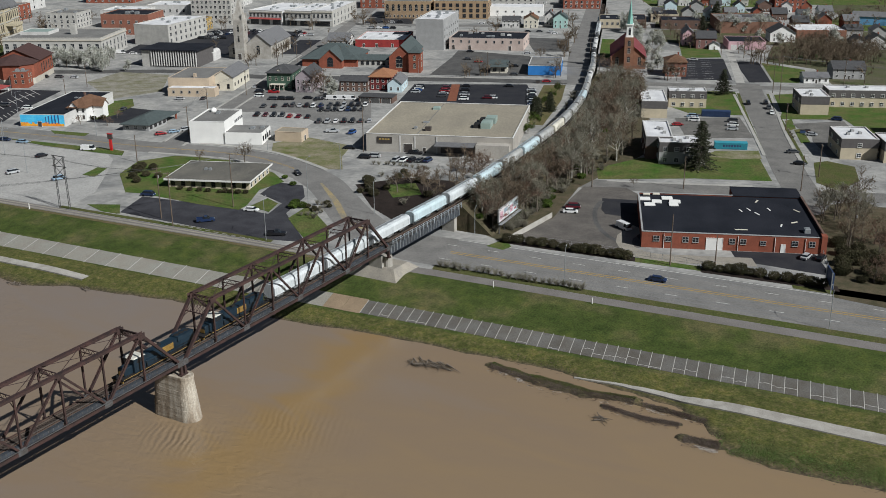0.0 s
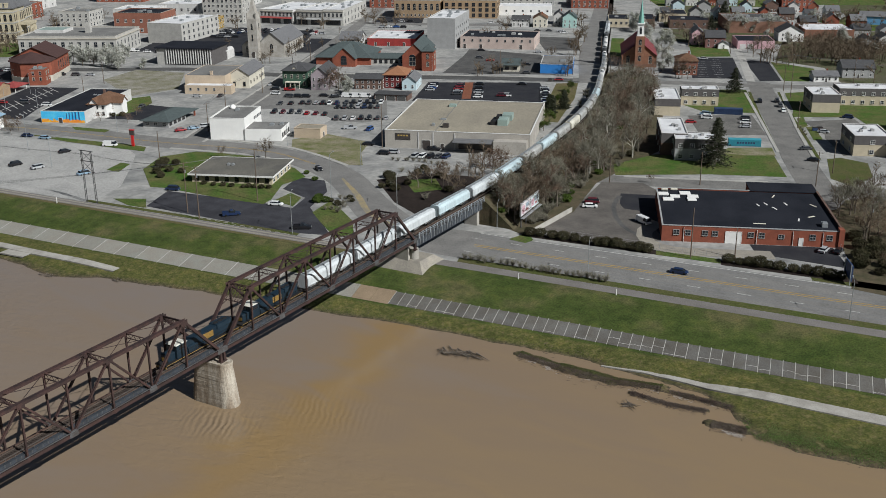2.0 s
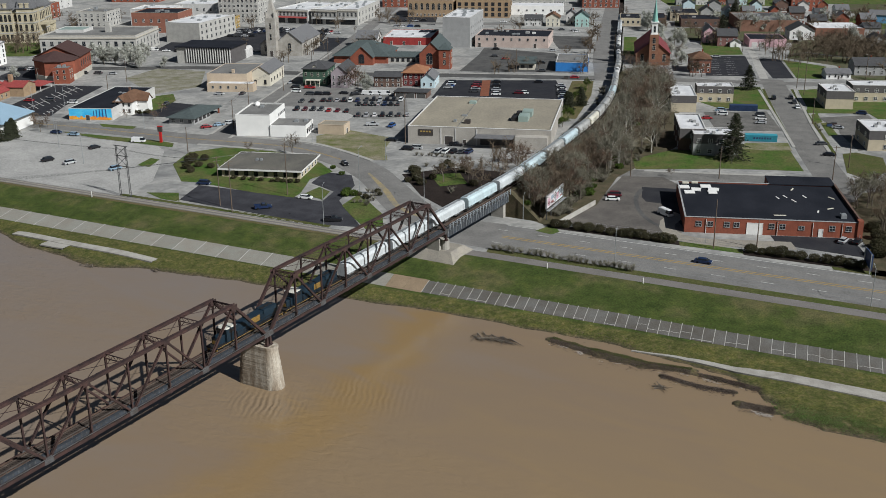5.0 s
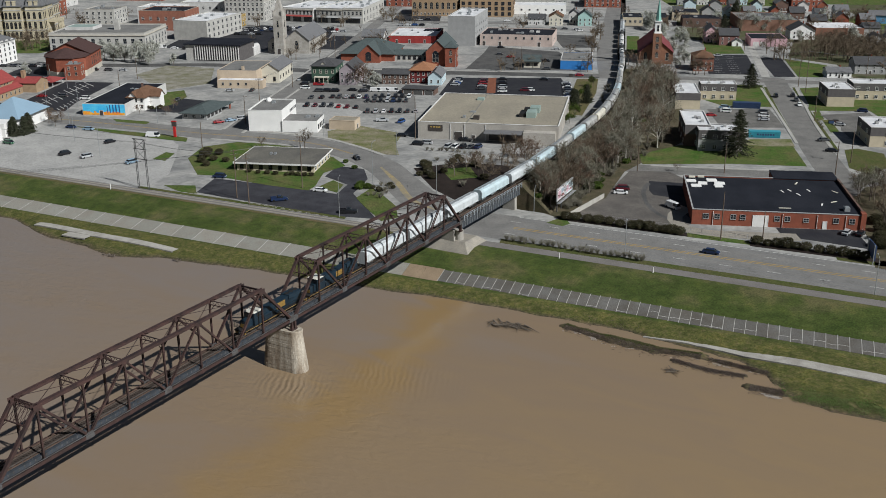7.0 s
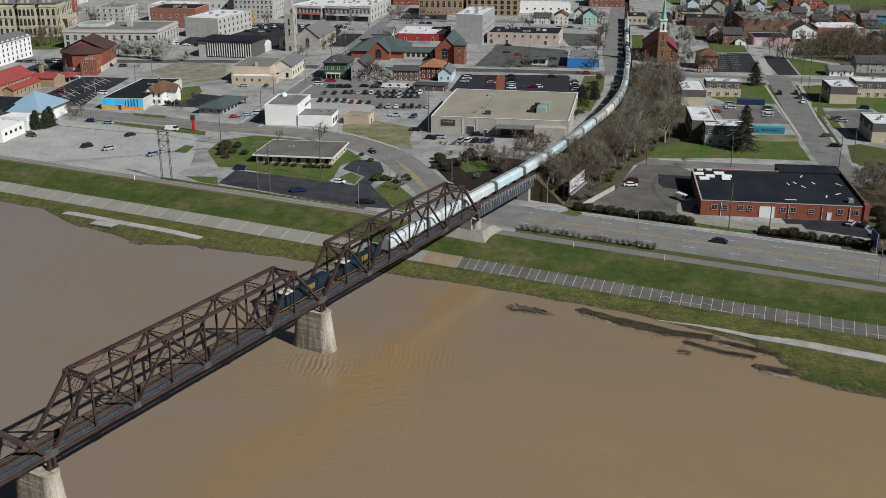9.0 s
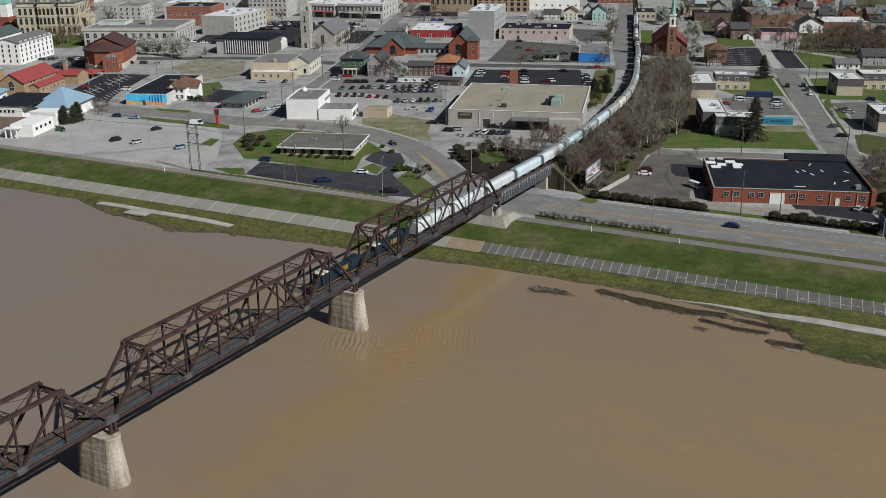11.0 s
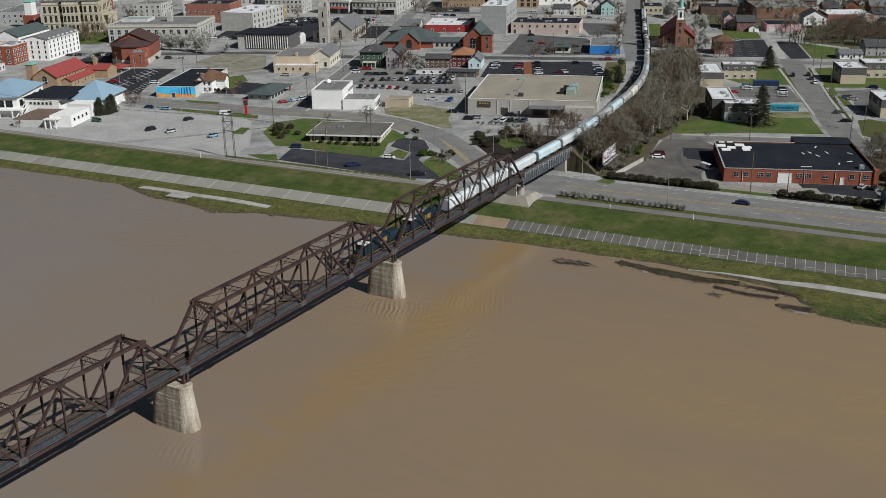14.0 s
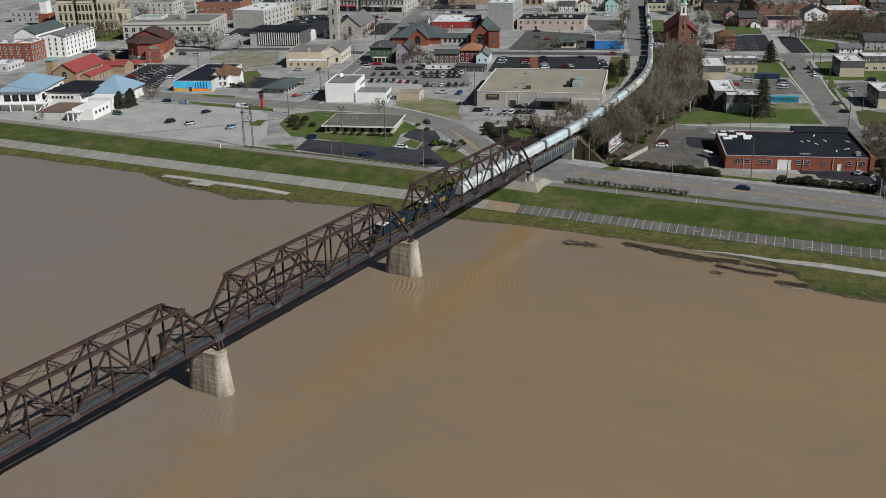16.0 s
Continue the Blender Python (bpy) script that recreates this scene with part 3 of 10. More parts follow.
OLDLOT = mat("cracked_dark_asphalt", (0.062, 0.062, 0.070), 0.9, 0, 0.4, 0.6, 0.3, second=(0.036, 0.036, 0.042))
ROUGH = mat("patchy_rough_grass", (0.125, 0.140, 0.045), 0.95, 0, 0.45, 0.6, 0.4, second=(0.27, 0.24, 0.17))
WARMLOT = mat("brownish_worn_asphalt", (0.150, 0.136, 0.122), 0.9, 0, 0.35, 0.5, 0.2, second=(0.105, 0.096, 0.088))
MULCH = mat("dark_mulch", (0.035, 0.026, 0.022), 0.95, 0, 0.4, 1.0, 0.6)
LAWN = mat("mown_lawn", (0.056, 0.116, 0.018), 0.95, 0, 0.5, 0.35, 0.5, second=(0.128, 0.126, 0.048))
WEAR = mat("worn_wheel_track_asphalt", (0.185, 0.183, 0.178), 0.9, 0, 0.3, 0.7, 0.2, second=(0.205, 0.203, 0.198))
LOTPALE = mat("pale_weathered_lot", (0.41, 0.40, 0.38), 0.9, 0, 0.26, 0.3, 0.2, second=(0.33, 0.325, 0.31))
APRON = mat("beige_gravel_apron", (0.33, 0.30, 0.25), 0.95, 0, 0.3, 0.8, 0.3, second=(0.25, 0.23, 0.20))
MEDIAN = mat("worn_yellow_median_paint", (0.36, 0.285, 0.15), 0.85, 0, 0.35, 1.0, 0.1, second=(0.24, 0.215, 0.17))
YELLOW = mat("faded_yellow_paint", (0.42, 0.28, 0.08), 0.8, 0, 0.3, 3)
WHITEP = mat("road_white_paint", (0.58, 0.57, 0.54), 0.8, 0, 0.25, 3)
BRICKPAVE = mat("red_brick_paving", (0.26, 0.10, 0.06), 0.85, 0, 0.3, 2)
PANEL = mat("grey_slope_concrete", (0.150, 0.145, 0.135), 0.9, 0, 0.3, 0.7, 0.3, second=(0.115, 0.105, 0.09), spread=0.10)
PANEL_L = mat("pale_slope_concrete", (0.277, 0.274, 0.239), 0.9, 0, 0.25, 0.7, 0.3, second=(0.26, 0.24, 0.205), spread=0.08)
PANEL_B = mat("stained_slope_concrete", (0.30, 0.225, 0.15), 0.9, 0, 0.25, 0.7, 0.3, second=(0.24, 0.18, 0.12), spread=0.08)
JOINT = mat("white_joint_mortar", (0.50, 0.48, 0.45), 0.9, 0, 0.25, 2)


def bank(s, n, z=None):
    p = UB * s + NB * n
    return Vector((p.x, p.y, ground_z(s, n) if z is None else z))


def smooth(pts, step=4.0):
    """A Catmull-Rom curve through points."""
    out = []
    q = [pts[0]] + list(pts) + [pts[-1]]
    for i in range(1, len(q) - 2):
        a, b, c, d = (Vector(v) for v in q[i - 1:i + 3])
        n = max(2, int((c - b).length / step))
        for k in range(n):
            t = k / n
            out.append(0.5 * (2 * b + (c - a) * t + (2 * a - 5 * b + 4 * c - d) * t * t + (3 * b - a - 3 * c + d) * t ** 3))
    out.append(Vector(q[-2]))
    return out


def sheet(name, label, pts, material, lift, category="", kind="structure"):
    """A thin slab on a plan outline, on the town's ground."""
    pts = [tuple(site(x, y)) for x, y in pts]
    a = sum(x0 * y1 - x1 * y0 for (x0, y0), (x1, y1) in zip(pts, pts[1:] + pts[:1]))
    bm = bmesh.new()
    prism(bm, pts if a > 0 else pts[::-1], GROUND - 0.15, GROUND + lift)
    return tagged(part(name, bm, material), label, category or name, kind=kind)


def ribbon(name, label, pts, width, material, lift, category="", flat=True):
    """A strip along a curve; points (x, y) or (x, y, width)."""
    full = [(*p[:2], p[2] if len(p) > 2 else width) for p in pts]
    line = smooth(full, 3.0)
    bm = bmesh.new()
    prev = None
    for i, p in enumerate(line):
        a, b = line[max(0, i - 1)], line[min(len(line) - 1, i + 1)]
        d = (b - a).to_2d().normalized()
        n = Vector((-d.y, d.x)) * (p.z / 2)
        row = [bm.verts.new((*site(p.x + s * n.x, p.y + s * n.y), GROUND + z)) for s, z in ((-1, -0.15), (-1, lift), (1, lift), (1, -0.15))]
        if prev:
            for j in range(3):
                bm.faces.new((prev[j], row[j], row[j + 1], prev[j + 1]))
        prev = row
    return tagged(part(name, bm, material), label, category or name, kind="structure")


ROADLINE = [crest(s, 66.3) + (16.2,) for s in (400, 320, 240, 180, 130, 100)] + [(51.2, 90.4, 16.2), (13.9, 76.2, 16.2), (0, 71, 16), (-14, 69.5, 15), (-29, 74, 14), (-45, 81.5, 13), (-58, 86.5, 13), (-75, 88.5, 12), (-96, 87, 11.5), (-115, 80, 11.5), (-134, 70.5, 11.5),
            (-151, 62.5, 11), (-175, 53.5, 10.5), (-203, 41, 10.5), (-227, 29, 10.5), (-245, 20, 10.5), (-330, -25, 10.5)]
ribbon("road", "grey asphalt riverside road curving into town", ROADLINE, 16, ASPHALT, 0.02)
ribbon("road", "grey asphalt town street", [(-136, 73), (-160, 112), (-186, 157), (-222, 216), (-274, 300), (-342, 405), (-480, 610)], 10, ASPHALT, 0.024)
ribbon("road", "dark asphalt cross street", [(-480, -20), (-314, 97), (-253, 145), (-203, 167), (-155, 199), (-100, 236), (-56, 263)], 8.5, LOTGREY, 0.028)
ribbon("road", "grey asphalt side street by the apartments", [(86, 165), (69.5, 201), (55.8, 236), (35.5, 286), (22.5, 320)], 11.8, SIDE, 0.024)
ribbon("road", "grey asphalt street behind the brick building", [(0, 134), (32, 151), (70, 174), (100, 192), (200, 255), (380, 370)], 8, SIDE, 0.028)
ribbon("road", "grey asphalt street by the church", [(-60, 263), (-19, 287), (33, 317), (74, 343), (180, 410), (330, 510)], 7.5, SIDE, 0.03)
ribbon("road", "wide grey street beside the railway", [(-48, 262), (-80, 322), (-114, 397), (-176, 535), (-280, 760)], 13, ASPHALT, 0.032)
ribbon("road", "grey far town street", [(-500, 200), (-330, 300), (-180, 390), (-60, 465), (120, 580)], 9, ASPHALT, 0.036)
ribbon("road", "narrow concrete lane between parking lots", [(-15, 409), (2, 365), (19, 319)], 4.5, PALE, 0.04)
levee_path = [crest(s, 54.2) + (3.0,) for s in range(400, -340, -40)]
ribbon("pavement", "grey asphalt path on the levee top", levee_path, 2.8, PATHM, 0.03)
verge = [crest(s, 57.0) for s in (400, 350, 300, 250, 200, 150, 100, 60, 34)]
ribbon("grass_verge", "narrow grass verge along the riverside road", verge, 2.4, VERGE, 0.05, "grass")
far_verge = [crest(s, 76.3) for s in (400, 340, 280, 220, 160, 125)]
ribbon("grass_verge", "grass verge beside the road", far_verge, 3.2, VERGE, 0.05, "grass")
left_verge = [crest(s, 52.1) for s in (20, -50, -120, -190, -260, -330)]
ribbon("grass_verge", "worn grass strip beside the gravel path", left_verge, 1.2, DEADGRASS, 0.05, "grass")
ribbon("grass_verge", "thin grass strip between the levee path and the lot", [crest(s, 56.7) for s in (-16, -40, -70, -96)], 1.5, VERGE, 0.05, "grass")
ribbon("grass_verge", "bare tan wheel track of the levee path", [crest(s, 54.9) for s in (28, 0, -60, -130, -200, -330)], 0.6, APRON, 0.036, "path wear")
ribbon("grass_verge", "bare tan wheel track of the levee path", [crest(s, 53.5) for s in (28, 0, -60, -130, -200, -330)], 0.6, APRON, 0.036, "path wear")
sheet("lawn", "grass wedge between the pale lot and the levee path", [(-104.5, 25.2), (-100.1, 28.6), (-95.5, 32.0), (-91, 29.5), (-88.5, 28.3), (-95.5, 25.6)], LAWN, 0.05, "lawn")
for k in (-0.42, 0.42):
    ribbon("road_line", "faded yellow centre line of the road", [crest(s, 66.3 + k) for s in (400, 330, 260, 190, 120, 70, 36)], 0.28, YELLOW, 0.026, "road marking")
for n in (62.2, 70.4):
    for i in range(11):
        s = 34 + i * 12
        ribbon("road_line", "white dashed lane line of the road", [crest(s, n), crest(s + 3.2, n)], 0.16, WHITEP, 0.026, "road marking")
for n in (60.2, 61.8, 64.3, 68.5, 72.0, 73.3):
    ribbon("road_wear", "darker wheel tracks worn along the road", [crest(s, n) for s in (400, 330, 260, 190, 120, 70, 36)], 0.55, WEAR, 0.0225, "road wear")
for a, b, c in ((48, 66, 86), (103, 118, 136)):
    ribbon("mulch_bed", "dark mulch strip under the roadside shrubs", [crest(a, 77.3), crest(b, 77.5), crest(c, 77.8)], 2.6, MULCH, 0.06, "ground")
ribbon("road_line", "pale white edge line of the road", [crest(s, 74.0) for s in (400, 330, 260, 190, 120, 70, 36)], 0.22, WHITEP, 0.026, "road marking")
ribbon("road_line", "worn tan median of the curve", [(-16, 69.6, 0.8), (-28.1, 70.8, 1.9), (-41.3, 78.2, 2.1), (-56.6, 85.3, 0.8)], 2, MEDIAN, 0.026, "road marking")
for k in (-0.25, 0.25):
    ribbon("road_line", "faded yellow centre line of the street", [(-75, 88.5 + k), (-96, 87 + k), (-115, 80 + k), (-134, 70.5 + k), (-151, 62.5 + k), (-203, 41 + k), (-245, 20 + k)], 0.2, YELLOW, 0.026, "road marking")

sheet("lawn", "mown lawn round the flat-roofed office", [(-122, 45), (-129, 56), (-123, 68), (-114, 73), (-100, 79), (-78, 81), (-68, 78), (-69, 68), (-62, 58), (-61, 54), (-76, 48), (-99, 41), (-104, 38)], LAWN, 0.07, "lawn")
sheet("parking_lot", "dark patched asphalt parking lot of the office", [(-96, 40), (-62, 54.5), (-51, 58), (-54, 66), (-66, 66), (-70, 76), (-60, 80), (-52, 74), (-47, 62), (-27, 53), (-39, 46), (-90, 29)], OLDLOT, 0.035, "parking lot")
sheet("lawn", "small grass island in the office parking lot", [(-60.5, 58), (-61, 65.5), (-55, 65), (-52, 59)], LAWN, 0.09, "lawn")
sheet("lawn", "grass triangle between the lot and the road", [(-43.5, 60), (-45.5, 69.5), (-40.5, 68.2), (-28.6, 63.7), (-22.5, 58), (-24.8, 52.8), (-36.4, 57.0)], LAWN, 0.07, "lawn")
sheet("lawn", "rough grass beside the dealer lot", [(-104, 101), (-99, 115), (-76, 119), (-70, 108), (-60, 99), (-66, 95), (-84, 96), (-97, 95)], ROUGH, 0.06, "lawn")
sheet("parking_lot", "pale weathered asphalt lot of the arts centre", [(-235, 12), (-212, 25), (-176, 40), (-146, 52), (-139, 51), (-126, 42), (-113, 32), crest(-93, 56.2), crest(-160, 56.2), crest(-238, 56.2)], LOTPALE, 0.015, "parking lot")
sheet("parking_lot", "dark asphalt parking lot with white bays", [(-234, 34.5), (-261, 36.5), (-286, 68), (-262, 83.5), (-238, 53), (-226.5, 42.5)], FRESH, 0.045, "parking lot")
sheet("lawn", "grass strip along the large parking lot", [(-200, 34.5), (-173, 46), (-152, 55.5), (-144, 58), (-140, 55), (-150, 51), (-176, 41)], LAWN, 0.12, "lawn")
sheet("lawn", "small grass island in the parking lot", [(-132, 36), (-135, 43), (-131, 44.5), (-126.5, 38)], LAWN, 0.12, "lawn")
sheet("parking_lot", "grey asphalt car dealer lot", [(-183, 141), (-172, 156), (-119, 174), (-103, 158), (-92, 146), (-97, 136), (-149, 110)], ASPHALT, 0.03, "parking lot")
sheet("parking_lot", "pale concrete forecourt of the car dealer", [(-153, 119), (-131, 134), (-112, 131), (-107, 113), (-129, 108), (-145, 106)], LOTPALE, 0.037, "parking lot")
sheet("parking_lot", "black asphalt parking lots behind the warehouse", [(-120, 209), (-71, 246), (-34, 200), (-103, 176)], FRESH, 0.034, "parking lot")
sheet("brick_walk", "red brick walk between the parking lots", [(-103.5, 221), (-100, 224), (-82, 197), (-85.5, 194)], BRICKPAVE, 0.10, "pavement")
sheet("parking_lot", "asphalt drive beside the brick building", [(27.5, 135), (38.8, 141.5), (50.5, 113.5), (46, 118), (42, 123), (38, 126), (33.5, 124.5), (31, 127)], FRESH, 0.034, "parking lot")
sheet("parking_lot", "worn asphalt lot under the embankment trees", [(18, 140), (30, 148), (44, 141.5), (52, 112), (47, 104.5), (40, 100), (24, 93), (20, 97), (21, 114)], WARMLOT, 0.03, "parking lot")
ribbon("parking_lot", "dark patched wheel track across the lot", [(28.3, 133), (29.6, 125.5), (34.5, 116.8), (41.0, 111.2), (48.0, 109.6)], 1.5, LOTGREY, 0.04, "parking lot")
sheet("parking_lot", "black asphalt parking bay by the brick building", [(75, 120), (72, 124.5), (91, 137), (97, 127)], FRESH, 0.036, "parking lot")
sheet("lawn", "wide lawn in front of the apartment blocks", [(19, 149), (14, 158), (22, 178), (42, 200), (56, 211), (68, 185), (46, 171)], LAWN, 0.06, "lawn")
sheet("lawn", "lawn between the apartments and the container", [(2, 285), (22, 299), (39, 260), (17, 247), (6, 252)], LAWN, 0.06, "lawn")
sheet("parking_lot", "grey asphalt parking court of the apartments", [(14, 236), (37, 255), (50, 229), (28, 212)], WORNLOT, 0.03, "parking lot")
sheet("lawn", "shaded lawn at the street corner", [(39.5, 304.5), (46.7, 313), (50.3, 300.6), (54.1, 277.9), (51.8, 269.7)], LAWN, 0.055, "lawn")
sheet("lawn", "worn tan grass along the container", [(42.5, 203.6), (55.8, 214.2), (59.3, 205.5), (49.8, 198.5), (40.0, 195)], ROUGH, 0.075, "lawn")
sheet("lawn", "thin lawn under the budding tree", [(75.6, 213.5), (79.3, 218.4), (88.4, 218.2), (92, 203.8), (88, 190), (80.5, 193)], VERGE, 0.055, "lawn")
sheet("lawn", "grass between the footway and the court", [(60.5, 251), (63, 254), (69.6, 237.7), (67.0, 234)], LAWN, 0.055, "lawn")
sheet("parking_lot", "grey asphalt court beside the pale apartments", [(66, 258), (78, 268), (92, 240), (80, 221), (70, 240)], WORNLOT, 0.04, "parking lot")
sheet("lawn", "small lawn beside the parking court", [(54.6, 261.5), (56.1, 266.7), (60.9, 253.0), (59.0, 247.5)], LAWN, 0.055, "lawn")
sheet("lawn", "grass strip between the kerb and the footway", [(23.8, 296.3), (25.0, 296.8), (41.2, 255.0), (57.0, 216.6), (55.8, 216.0), (39.8, 254.6)], VERGE, 0.05, "lawn")
sheet("lawn", "grass strip between the street and the footway", [(36.0, 304), (37.2, 305), (50.5, 269.5), (65.3, 233.4), (74.2, 211), (73.0, 210.5), (64.1, 233.2), (49.3, 269.3)], VERGE, 0.05, "lawn")
sheet("parking_lot", "dark asphalt church parking lot", [(-28, 358), (-7, 374), (14, 322), (-9, 307)], FRESH, 0.034, "parking lot")
sheet("parking_lot", "dark asphalt lot beside the lane", [(1, 370), (13, 377), (32, 330), (22.5, 323)], FRESH, 0.034, "parking lot")
sheet("lawn", "grass yard behind the church lots", [(-45, 402), (-20, 404), (-9, 377), (-28, 361)], LAWN, 0.06, "lawn")
sheet("lawn", "grass yard by the street corner", [(15, 376), (40, 372), (44, 338), (33, 331)], LAWN, 0.06, "lawn")
sheet("lawn", "lawn round the beige apartment blocks", [(52, 263), (48, 290), (62, 312), (130, 345), (140, 270), (84, 266), (75, 280)], LAWN, 0.05, "lawn")
sheet("parking_lot", "grey parking court between the apartments", [(58, 259), (75, 277), (85, 258), (69, 245)], WORNLOT, 0.06, "parking lot")
sheet("lawn", "rough yard with shrubs beside the brick building", [(99, 116), (97, 128), (92, 142), (84, 162), (98, 182), (190, 235), (200, 165), (150, 128)], DIRT, 0.05, "lawn")
sheet("lawn", "grass beside the brick church", [(-96, 388), (-88, 392), (-62, 332), (-69, 328)], LAWN, 0.05, "lawn")
sheet("lawn", "lawn behind the white house", [(-220, 90), (-216, 99), (-203, 93), (-196, 80), (-196, 70)], LAWN, 0.06, "lawn")
sheet("lawn", "grass strip along the street", [(-196, 51), (-178, 59.5), (-176, 56.5), (-190, 50)], LAWN, 0.06, "lawn")
sheet("parking_lot", "small dark lot by the green-roofed pavilion", [(-196, 66), (-202, 90), (-186, 96), (-176, 78)], FRESH, 0.03, "parking lot")
sheet("lawn", "worn vacant lot with patchy grass", [(-270, 100), (-278, 124), (-248, 138), (-218, 116), (-224, 92)], VACANT, 0.04, "lawn")
sheet("lawn", "green courthouse lawn", [(-470, 70), (-440, 100), (-418, 140), (-392, 128), (-380, 90), (-405, 70)], LAWN, 0.05, "lawn")
sheet("lawn", "scrubby grass beside the railway", [(-63, 250), (-54, 258), (-41, 230), (-28, 190), (-36, 186)], DEADGRASS, 0.05, "lawn")
sheet("lawn", "grass blocks of the far residential streets", [(60, 342), (130, 378), (230, 440), (360, 540), (330, 800), (-60, 800), (20, 600), (4, 452), (16, 382), (44, 378)], YARD, 0.012, "lawn")
sheet("lawn", "grass yards behind the far warehouses", [(-66, 404), (-46, 404), (10, 440), (-20, 520), (-80, 640), (-150, 640)], YARD, 0.012, "lawn")
sheet("parking_lot", "worn grey-brown asphalt lot round the kiosk", [(-127, 230), (-73, 267), (-87, 289), (-108, 308), (-155, 294), (-145, 274)], LOTGREY, 0.016, "parking lot")
sheet("parking_lot", "dark asphalt lot behind the pink store", [(-112, 321), (-94, 335), (-116, 374), (-143, 359)], LOTGREY, 0.016, "parking lot")
sheet("parking_lot", "black asphalt lot beside the stone church", [(-323, 202), (-301, 224), (-338, 249), (-355, 224)], FRESH, 0.016, "parking lot")
sheet("parking_lot", "dark asphalt lot before the tan brick hall", [(-282, 331), (-241, 344), (-271, 384), (-299, 355)], FRESH, 0.016, "parking lot")
sheet("parking_lot", "dark asphalt street lots of downtown", [(-330, 150), (-300, 172), (-262, 196), (-258, 236), (-292, 276), (-352, 250), (-362, 190)], FRESH, 0.012, "parking lot")
sheet("parking_lot", "black asphalt lot behind the stone church", [(-245, 212), (-205, 238), (-228, 280), (-270, 254)], FRESH, 0.012, "parking lot")
sheet("parking_lot", "dark asphalt lot beside the hall", [(-330, 50), (-300, 70), (-318, 100), (-352, 78)], FRESH, 0.012, "parking lot")
ribbon("apron", "pale gravel apron round the brick workshop", [(46, 122), (45, 114), (48.5, 108), (56, 107.5), (66, 113.5), (79, 122)], 4.6, APRON, 0.045, "pavement")
ribbon("lawn", "patchy grass between the roadside shrubs", [crest(86, 77.6), crest(94, 77.8), crest(103, 77.9)], 2.4, LAWN, 0.06, "lawn")
sheet("leaf_litter", "brown leaf litter under the embankment trees", [(1, 90), (18, 89), (22, 112), (17, 138), (20, 165), (22, 185), (8, 222), (-6, 255), (-28, 300), (-52, 290), (-36, 240), (-14, 180), (-4, 130)], DIRT, 0.04, "ground")
sheet("mulch_bed", "dark mulch bed beside the road", [(-46, 92), (-36, 108), (-8, 122), (-4, 92), (-14, 79), (-28, 82)], MULCH, 0.045, "ground")
sheet("lawn", "small green lawn in the mulch bed", [(-38, 98), (-30, 106), (-22, 100), (-28, 92)], LAWN, 0.06, "lawn")
sheet("lawn", "grass corner by the concrete wall", [(16, 84), (18, 91), (22, 88), (21, 85)], LAWN, 0.06, "lawn")
for i in range(11):
    a = Vector((-253.5, 36.9)).lerp(Vector((-276.5, 73.5)), i / 10)
    ribbon("bay_line", "white parking bay line", [(a.x, a.y), (a.x + 14.2, a.y - 0.8)], 0.34, WHITEP, 0.10, "road marking")
ribbon("bay_line", "white line between two rows of bays", [(-246.4, 36.4), (-256, 52), (-269.4, 73.2)], 0.34, WHITEP, 0.104, "road marking")
for i in range(7):
    a = Vector((-228.5, 41.5)).lerp(Vector((-241, 56)), i / 6)
    ribbon("bay_line", "white parking bay line by the mural wall", [(a.x, a.y), (a.x - 5.5, a.y + 0.4)], 0.3, WHITEP, 0.10, "road marking")
for i in range(9):
    a = Vector((-26, 355)).lerp(Vector((-9, 311)), i / 8)
    ribbon("bay_line", "faded white parking bay line", [(a.x + 2, a.y + 1), (a.x + 6.5, a.y + 4)], 0.2, WHITEP, 0.045, "road marking")
    ribbon("bay_line", "faded white parking bay line", [(a.x + 9, a.y + 6), (a.x + 14, a.y + 9)], 0.2, WHITEP, 0.045, "road marking")
for k, (a, b) in enumerate((((-196, 152), (-205, 158)), ((-195.2, 151), (-204.2, 157)), ((-197, 153.2), (-206, 159.2)), ((-198, 154.4), (-207, 160.4)))):
    ribbon("crosswalk_bar", "white crosswalk bar", [a, b], 0.5, WHITEP, 0.05, "road marking")

# pavements (kerbs) along streets
for pts in ([(-131, 76), (-155, 114), (-181, 159), (-217, 218)], [(-142, 74), (-167, 116), (-193, 161), (-228, 220)], [(73.5, 207), (57.6, 247.2), (38.0, 304)], [(59, 210), (47.3, 237.5), (23.4, 293)],
            [(-203, 172), (-157, 204), (-102, 241), (-62, 267)], [(-135, 63.5), (-100, 80), (-80, 81.5)], [(22, 149.5), (46, 164.5), (64, 176)]):
    ribbon("pavement", "pale concrete pavement with a raised kerb", pts, 1.3, PALE, 0.15)
ribbon("pavement", "pale concrete strip along the road", [(-64, 95), (-80, 95.5), (-98, 94), (-118, 87), (-128, 82)], 1.6, PALE, 0.15)


